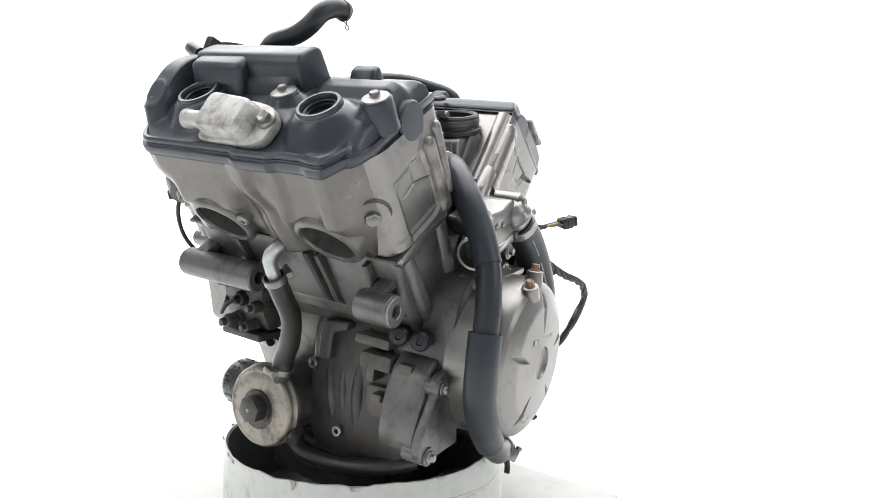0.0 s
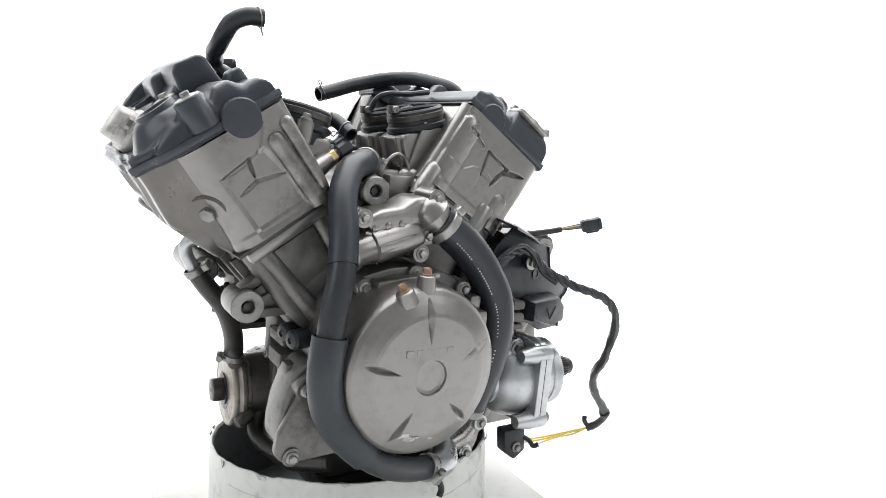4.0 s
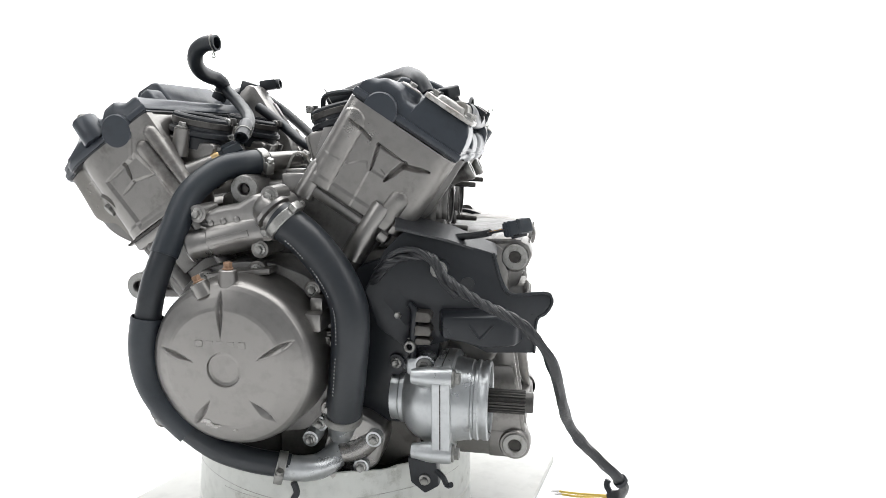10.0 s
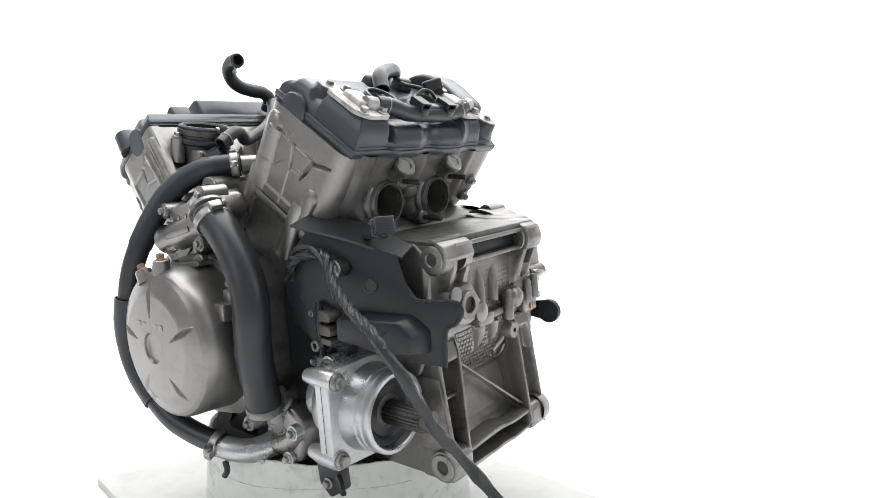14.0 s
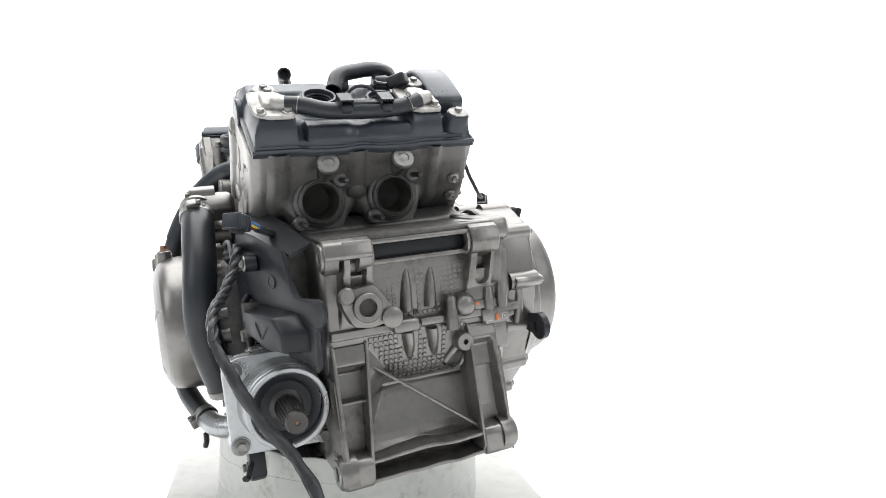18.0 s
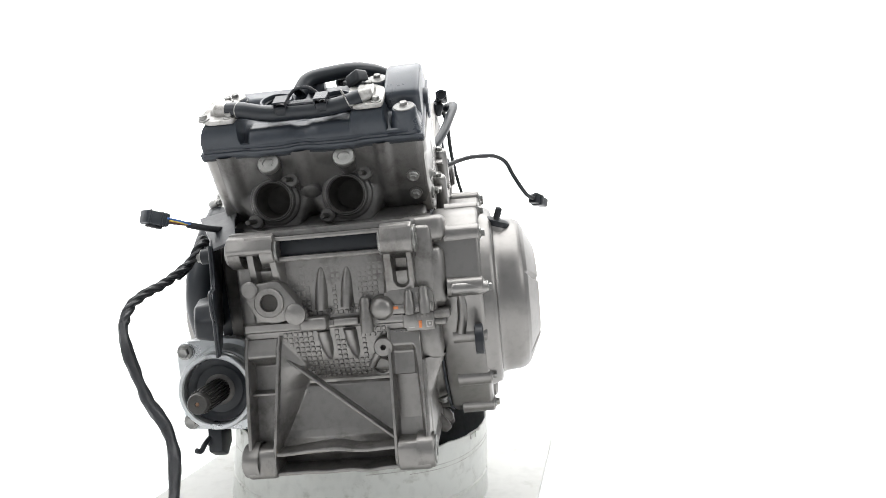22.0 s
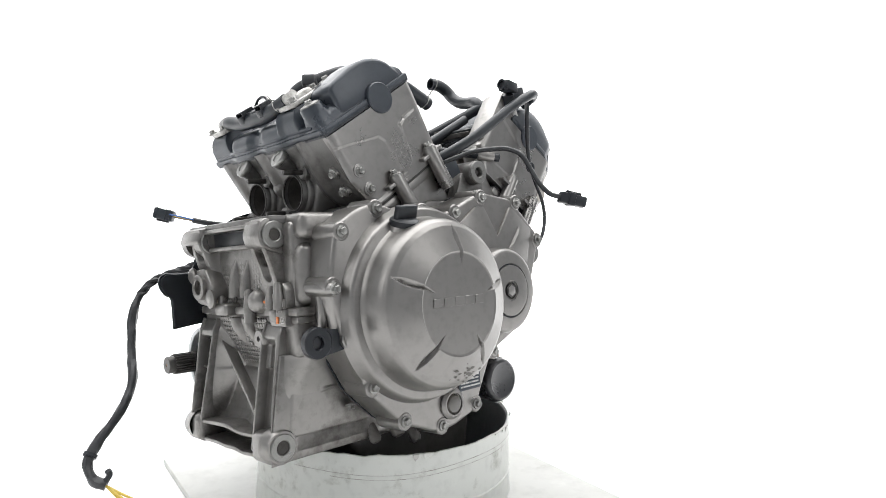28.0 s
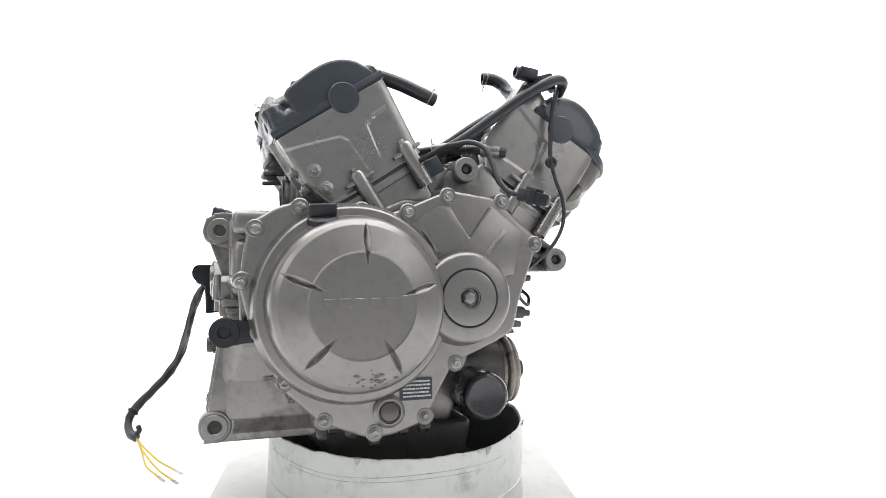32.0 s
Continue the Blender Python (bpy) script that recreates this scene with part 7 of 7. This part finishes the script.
# -- upper hoses, cables and connectors --
def hoses_and_cables():
    b = [(-0.203, -0.024, 0.684), (-0.222, -0.022, 0.683), (-0.238, -0.018, 0.674), (-0.245, -0.010, 0.660), (-0.247, 0.006, 0.649), (-0.246, 0.030, 0.643), (-0.242, 0.046, 0.640), (-0.240, 0.058, 0.630), (-0.250, 0.060, 0.612)]
    h = part("breather_hose", tube(b, 0.0108, 18, 6, hollow=0.0025), RUBBER, engine, "bent black breather hose with an open end")
    spring_clip((-0.209, -0.0236, 0.6838), (1, 0, 0), 0.0112, h, 250)
    spring_clip((-0.245, 0.059, 0.621), (-0.4, 0, -0.9), 0.0112, h, 120)
    r = [(-0.084, 0.090, 0.609), (-0.057, 0.094, 0.618), (-0.030, 0.095, 0.628), (0.0, 0.092, 0.637), (0.028, 0.078, 0.644), (0.050, 0.052, 0.646), (0.066, 0.020, 0.641), (0.082, -0.010, 0.632), (0.095, -0.022, 0.612)]
    h = part("vacuum_hose", tube(r, 0.0105, 18, 6, hollow=0.0025), RUBBER, engine, "arched grey-black hose over the rear cover")
    spring_clip((-0.077, 0.091, 0.6115), (-1, 0, -0.35), 0.011, h, 60)
    lh = [(-0.268, 0.135, 0.620), (-0.262, 0.160, 0.628), (-0.245, 0.172, 0.628), (-0.223, 0.172, 0.618), (-0.193, 0.166, 0.600), (-0.168, 0.160, 0.582), (-0.144, 0.152, 0.564), (-0.123, 0.142, 0.548), (-0.098, 0.128, 0.532), (-0.070, 0.110, 0.515)]
    part("long_hose", tube(lh, 0.0078, 16, 6), RUBBER, engine, "long thin black hose across the vee")
    vh = [(-0.246, 0.066, 0.632), (-0.20, 0.031, 0.602), (-0.169, -0.008, 0.580), (-0.154, -0.050, 0.5625), (-0.147, -0.066, 0.5605), (-0.139, -0.078, 0.5690), (-0.134, -0.090, 0.5710), (-0.129, -0.106, 0.5640), (-0.1255, -0.122, 0.5545)]
    h = part("vee_hose", tube(vh, 0.0088, 16, 6, hollow=0.002), RUBBER, engine, "thin black hose with an open hooked end")
    spring_clip((-0.128, -0.111, 0.5610), (0.15, -0.8, -0.5), 0.0092, h, 200)
    part("cross_pipe", tube([(-0.19, 0.07, 0.60), (-0.15, 0.06, 0.575), (-0.11, 0.04, 0.548), (-0.075, 0.02, 0.535)], 0.0075, 12, 6), RUBBER, engine, "thin black hose running into the vee")
    # water rail with metal tees across the vee
    rp = [(-0.172, 0.154, 0.521), (-0.139, 0.136, 0.527), (-0.115, 0.100, 0.534), (-0.099, 0.077, 0.538), (-0.072, 0.058, 0.536), (-0.048, 0.034, 0.535), (-0.022, 0.026, 0.5326), (0.000, 0.024, 0.527)]
    rail = part("vee_pipe", tube(rp, 0.0068, 14, 6), RUBBER, engine, "short black hoses joined by metal tees")
    for p, ax in (((-0.099, 0.077, 0.538), (1, -0.8, 0)), ((-0.152, 0.143, 0.5245), (1, -0.5, 0.1)), ((-0.026, 0.027, 0.533), (1, -0.2, -0.1))):
        part("tee", lathe([(0.0080, -0.014), (0.0088, -0.012), (0.0088, 0.012), (0.0080, 0.014), (0, 0.014)], p, ax, 16), CAST, rail)
    part("tee_leg", tube([(-0.099, 0.077, 0.538), (-0.104, 0.052, 0.530), (-0.106, 0.030, 0.516), (-0.106, 0.022, 0.500)], 0.0085, 14, 5), ALU, rail)
    for p in ((-0.126, 0.117, 0.531), (-0.087, 0.068, 0.5375), (-0.058, 0.044, 0.5357), (-0.036, 0.0295, 0.534)):
        spring_clip(p, (1, -0.7, 0.1), 0.0075, rail, 90)
    # temperature sensor with a brass nut
    nut, sax = Vector((-0.1555, -0.132, 0.5265)), Vector((0.026, 0.016, 0.0145)).normalized()
    sn = part("temperature_sensor", lathe([(0.0095, 0.004), (0.0095, 0.010), (0.0115, 0.012), (0.0115, 0.034), (0.0095, 0.035), (0.0085, 0.030), (0, 0.030)], nut, sax, 8), SLEEVE, engine, "slate plastic sensor with a brass nut")
    k = [(0.0108 * math.cos(math.pi / 3 * i), 0.0108 * math.sin(math.pi / 3 * i)) for i in range(6)]
    part("brass_nut", prism(k, -0.005, 0.006, "z", 0.0012), BRASS, sn, "brass hexagon nut", Matrix.Translation(nut) @ along(sax))
    part("sensor_boss", lathe([(0.014, -0.040), (0.0105, -0.006), (0.0100, -0.004), (0, -0.004)], nut, sax, 20), ALU, sn, "cast aluminium boss")
    part("sensor_rib", block((-0.0035, 0.009, 0.012), (0.0035, 0.0135, 0.030), 0.001, m=Matrix.Translation(nut) @ along(sax)), SLEEVE, sn)
    part("cast_shoulder", lathe([(0.022, -0.05), (0.019, -0.012), (0.012, 0.002), (0, 0.004)], (-0.168, -0.150, 0.494), (0.5, -0.35, 0.8), 24), ALU, engine, "cast shoulder beside the sensor")
    part("boot_strap", tube([(-0.052, -0.020, 0.590), (-0.048, -0.030, 0.606), (-0.035, -0.036, 0.613), (-0.005, -0.036, 0.616), (0.030, -0.030, 0.622)], 0.0038, 8, 6), RUBBER, engine, "thin black strap over the intake boots")
    # cast floor of the vee with small fittings
    vf = part("vee_floor", prism([(-0.16, 0.44), (-0.155, 0.482), (-0.115, 0.500), (-0.05, 0.503), (-0.02, 0.482), (-0.02, 0.44)], -0.125, 0.13, "y", 0.005), ALU, engine, "cast floor of the vee with fittings")
    rnd = random.Random(12)
    for x, y, z, s in ((-0.085, -0.09, 0.505, 0.010), (-0.062, -0.10, 0.508, 0.008), (-0.055, -0.115, 0.50, 0.011), (-0.12, -0.10, 0.50, 0.008), (-0.09, -0.05, 0.508, 0.012), (-0.06, 0.02, 0.508, 0.010), (-0.1, 0.06, 0.505, 0.012), (-0.07, 0.10, 0.505, 0.010)):
        part("fitting", block((x - s * 1.6, y - s, z - 0.02), (x + s * 1.6, y + s, z + s), 0.003), ALU if rnd.random() < 0.8 else PLASTIC, vf)
    for y0 in (-0.10, 0.05):
        part("knock_dome", lathe([(0.017, -0.02), (0.0165, 0.0), (0.013, 0.010), (0.007, 0.015), (0, 0.016)], (-0.030, y0, 0.505), (-0.35, -0.3, 0.8), 28), ALU, vf)
    part("vee_wire", tube([(-0.075, -0.10, 0.515), (-0.06, -0.11, 0.535), (-0.045, -0.11, 0.532), (-0.035, -0.108, 0.51), (-0.04, -0.10, 0.49)], 0.0018, 6, 6), PALE, vf, "thin pale wire")
    # right-hand sensor cable and its plug
    cr = [(-0.030, 0.125, 0.490), (-0.042, 0.160, 0.504), (-0.055, 0.178, 0.511), (-0.065, 0.199, 0.516), (-0.077, 0.219, 0.517), (-0.090, 0.238, 0.516), (-0.101, 0.255, 0.506), (-0.107, 0.265, 0.486), (-0.110, 0.276, 0.465), (-0.118, 0.288, 0.448), (-0.130, 0.300, 0.442)]
    cb = part("sensor_cable", tube(cr, 0.0034, 10, 6), TAPE, engine, "thin black cable with a hanging plug")
    ax = Vector((-0.62, 0.45, -0.22))
    m = Matrix.Translation((-0.143, 0.306, 0.438)) @ along(ax)
    pl = part("plug", block((-0.008, -0.0075, -0.018), (0.008, 0.0075, 0.020), 0.002, m=m), PLASTIC, cb, "black two-pin plug")
    part("plug_latch", block((-0.004, 0.007, -0.010), (0.004, 0.0115, 0.012), 0.001, m=m), PLASTIC, pl)
    part("plug_collar", block((-0.0095, -0.009, -0.006), (0.0095, 0.009, 0.004), 0.0015, m=m), PLASTIC, pl)
    # mouth drawn as a dark plate, its shade put into the colour
    part("plug_mouth", block((-0.006, -0.0052, 0.0195), (0.006, 0.0052, 0.0205), 0.0005, m=m), BORE, pl)
    # wire down the right of the front head
    w2 = [(-0.262, 0.120, 0.628), (-0.256, 0.150, 0.620), (-0.246, 0.158, 0.590), (-0.241, 0.160, 0.552), (-0.238, 0.164, 0.516), (-0.242, 0.170, 0.483), (-0.250, 0.176, 0.452), (-0.248, 0.180, 0.419), (-0.231, 0.182, 0.388), (-0.205, 0.170, 0.360), (-0.19, 0.15, 0.345)]
    wr = part("front_wire", tube(w2, lambda f: 0.0042 - 0.0014 * min(1, f * 2), 10, 6), TAPE, engine, "thin black wire down the front head")
    part("wire_ring", ringed((-0.2383, 0.162, 0.508), (0, 1, 0), 0.0085, 0.0045, 0.006, 24), PLASTIC, wr)
    cp = Vector((-0.2059, 0.1537, 0.6389))
    m = Matrix.Translation(cp) @ along((0.86, 0.05, 0.1))
    cn = part("top_connector", block((-0.010, -0.008, -0.015), (0.010, 0.008, 0.013), 0.002, m=m), PLASTIC, engine, "black two-pin connector on the front head")
    part("connector_mouth", lathe([(0.0085, 0.012), (0.0085, 0.018), (0.006, 0.018), (0.006, 0.014), (0, 0.014)], cp, (0.86, 0.05, 0.1), 20), PLASTIC, cn)
    part("connector_base", lathe([(0.011, 0), (0.010, 0.02), (0, 0.022)], (-0.222, 0.140, 0.612), (0.4, 0.3, 0.9), 20), PLASTIC, cn)
    part("connector_body", block((-0.03, -0.006, -0.02), (0.005, 0.006, 0.004), 0.003, m=Matrix.Translation((-0.222, 0.145, 0.634)) @ Matrix.Rotation(0.3, 4, "Y")), PLASTIC, cn)
    part("vee_sensor", block((-0.012, -0.010, -0.012), (0.012, 0.010, 0.012), 0.002, m=Matrix.Translation((-0.062, 0.150, 0.497)) @ Matrix.Rotation(0.5, 4, "Y")), SLEEVE, engine, "slate plastic sensor in the vee")
    # left harness with taped bundle, loose yellow ends
    hs = [(0.055, -0.165, 0.385), (0.078, -0.176, 0.411), (0.102, -0.168, 0.420), (0.127, -0.170, 0.418), (0.144, -0.178, 0.398), (0.165, -0.188, 0.385), (0.188, -0.198, 0.374), (0.211, -0.208, 0.367), (0.236, -0.214, 0.356), (0.254, -0.215, 0.338),
          (0.269, -0.206, 0.312), (0.277, -0.194, 0.283), (0.284, -0.178, 0.250), (0.291, -0.158, 0.222), (0.303, -0.146, 0.198), (0.322, -0.138, 0.174), (0.346, -0.132, 0.150), (0.3640, -0.124, 0.126), (0.362, -0.110, 0.106), (0.350, -0.100, 0.097)]
    strands = []
    way = smooth_path(hs[:10], 8)
    for k in range(3):
        pts = []
        for i, q in enumerate(way):
            d = (way[min(i + 1, len(way) - 1)] - way[max(i - 1, 0)]).normalized()
            u = d.cross(Vector((0, 0, 1))).normalized()
            a = i * 0.42 + k * 2.094
            pts.append(q + (u * math.cos(a) + d.cross(u) * math.sin(a)) * 0.0034)
        strands.append(tube(pts, 0.0032, 8, 1))
    hn = part("wire_harness", tube(hs, lambda f: 0.0046 + 0.0005 * math.sin(f * 60) + 0.0018 * min(1.0, max(0.0, (f - 0.42) * 9)), 12, 8, wobble=0.25), TAPE, engine, "black taped wire harness with loose yellow ends")
    each("wire_strand", strands, TAPE, hn)
    part("harness_loop", tube([(0.060, -0.17, 0.40), (0.085, -0.178, 0.424), (0.11, -0.176, 0.428), (0.13, -0.176, 0.412), (0.142, -0.18, 0.392), (0.16, -0.19, 0.378)], 0.0032, 8, 6), TAPE, hn)
    part("harness_tie", lathe([(0.009, 0), (0.009, 0.005), (0, 0.005)], (0.358, -0.128, 0.136), (0.5, 0.2, -0.7), 14), PLASTIC, hn)
    part("harness_tie", tube([(0.352, -0.102, 0.100), (0.346, -0.098, 0.110), (0.348, -0.096, 0.117)], 0.004, 8, 4), PLASTIC, hn)
    rnd = random.Random(9)
    ends = [((0.350, -0.100, 0.097), (0.335, -0.080, 0.085), (0.312, -0.055, 0.070), (0.288, -0.036, 0.060)), ((0.350, -0.100, 0.097), (0.334, -0.072, 0.078), (0.312, -0.045, 0.060), (0.292, -0.026, 0.050)),
            ((0.350, -0.100, 0.097), (0.340, -0.082, 0.080), (0.330, -0.055, 0.064), (0.312, -0.040, 0.052))]
    for e in ends:
        w = part("yellow_wire", tube(e, 0.0016, 8, 6), YELLOW, hn, "loose yellow wire")
        d = (Vector(e[-1]) - Vector(e[-2])).normalized()
        part("wire_terminal", block((-0.003, -0.0006, 0), (0.003, 0.0006, 0.014), 0.0003, m=Matrix.Translation(e[-1]) @ along(d)), PALE, w, "crimped bare terminal")
    # left connector on its short lead
    lw = part("connector_lead", tube([(0.110, -0.11, 0.430), (0.140, -0.124, 0.435), (0.165, -0.134, 0.439), (0.182, -0.144, 0.443), (0.194, -0.153, 0.447)], 0.0042, 10, 6), TAPE, engine, "short lead with a black connector")
    ax = Vector((0.016, -0.012, 0.006))
    m = Matrix.Translation((0.226, -0.176, 0.457)) @ along(ax)
    cn = part("connector", block((-0.010, -0.008, -0.013), (0.010, 0.008, 0.015), 0.0018, m=m), SLEEVE, lw, "black six-pin connector")
    part("connector_latch", block((-0.004, -0.0115, -0.008), (0.004, -0.007, 0.010), 0.001, m=m), FLAP, cn)
    each("connector_rib", [block((-0.0108, -0.0088, z), (0.0108, 0.0088, z + 0.0016), 0.0005, 1, m=m) for z in (-0.009, -0.004, 0.010)], SLEEVE, cn)
    for i, mt in enumerate((TAPE, REDWIRE, YELLOW, BLUEWIRE)):
        o = Vector((0.0030, 0.0046, 0.0006)) * (i - 1.5)
        part("connector_wire", tube([Vector((0.190, -0.150, 0.446)) + o * 0.2, Vector((0.203, -0.159, 0.450)) + o, Vector((0.219, -0.171, 0.4555)) + o * 1.2], 0.0013, 6, 4), mt, lw)
    # oil switch with its black eye bracket on the right rear
    ob = part("eye_bracket", prism([(0.160, 0.289), (0.205, 0.296), (0.205, 0.264), (0.160, 0.271)], 0.196, 0.2005, "y", 0.001), PLASTIC, engine, "black bracket with a round eye")
    part("eye", ringed((0.2125, 0.192, 0.280), (0, 1, 0), 0.018, 0.0075, 0.010, 32), PLASTIC, ob)
    # dark disc added in place of the shade in the eye's hole
    part("eye_bore", lathe([(0.0076, 0), (0.0076, 0.004), (0, 0.005)], (0.2125, 0.193, 0.280), (0, 1, 0), 20), FLAP, ob, "dark disc filling the eye's hole")
    bolt((0.1700, 0.2008, 0.2800), (0, 1, 0), ob, BIGBOLT)
    # ribs and bolts on the right rear of the case
    bm = bmesh.new()
    block((0.13, 0.110, 0.400), (0.205, 0.166, 0.432), 0.010, 3, bm=bm)
    block((0.150, 0.110, 0.318), (0.206, 0.163, 0.396), 0.014, 4, bm=bm)
    block((0.165, 0.120, 0.300), (0.212, 0.160, 0.309), 0.003, bm=bm)
    part("case_rib", bm, CAST, case)

    # smooth cast skirt that sweeps from the clutch side down to the foot
    def skirt(a, b):
        z = 0.262 - 0.128 * b
        x = 0.040 + (0.2210 + 0.0170 * b / 0.875 - 0.0008 - 0.040) * a
        k = min(1.0, max(0.0, (z - 0.200) / 0.070))
        y = 0.131 + 0.021 * k * k * (3 - 2 * k) - 0.006 * max(0.0, (b - 0.92) / 0.08) ** 2
        y += 0.0022 * bulge(abs(z - 0.2135 + 0.10 * (x - 0.16)), 0.0010, 0.0022) * bulge(abs(x - 0.12), 0.045, 0.005)
        y += 0.0025 * bulge(abs(z - 0.262), 0.0015, 0.0025)
        y += (0.1300 - y) * bulge(1 - a, 0.010, 0.16)
        return Vector((x, y, z))
    part("case_skirt", relief(70, 60, skirt), CAST, case, "smooth grey cast skirt")
    bolt((0.130, 0.140, 0.188), (0, 0.35, -1), case, BOLT)
    rod = part("bolt_sleeve", lathe([(0.0070, 0.0), (0.0080, 0.002), (0.0080, 0.040), (0.0065, 0.0435), (0, 0.0435)], (0.2010, 0.168, 0.341), (-0.17, 0.98, -0.04), 20), ALU, case)
    bolt((0.1936, 0.2105, 0.3393), (-0.17, 0.98, -0.04), rod, BOLT)
    part("cast_dome", lathe([(0.011, -0.04), (0.0105, 0.0), (0.008, 0.006), (0.004, 0.009), (0, 0.0095)], (0.182, 0.176, 0.357), (0.1, 1, 0.1), 20), ALU, case)
    part("vent_pipe", tube([(0.192, 0.172, 0.350), (0.191, 0.178, 0.330), (0.190, 0.178, 0.305), (0.189, 0.174, 0.284)], 0.0062, 12, 5), CAST, case)
    bm = bmesh.new()
    for x, z, s in ((0.05, 0.150, 0.010), (0.02, 0.135, 0.008), (-0.05, 0.150, 0.010), (-0.02, 0.148, 0.008), (0.09, 0.150, 0.008)):
        lathe([(s, -0.03), (s, 0.02), (s * 0.7, 0.024), (0, 0.024)], (x, 0.125, z), (0, 0.6, -0.8), 16, bm)
    part("pan_boss", bm, DIRTY, case)


hoses_and_cables()


# ---- what moves: the turntable carries board, drum and engine round ----
def motions():
    lean = pose(0, 0, 0, LEAN, 0, 0)
    walk(engine, [(t, pose(0, 0, 0, 0, 0, a + OFF) @ lean) for t, a in TURNS])
    walk(drum, [(t, pose(0, 0, 0, 0, 0, a + OFF)) for t, a in TURNS])
    walk(board, [(t, pose(0, 0, 0, 0, 0, a + OFF)) for t, a in TURNS])


motions()
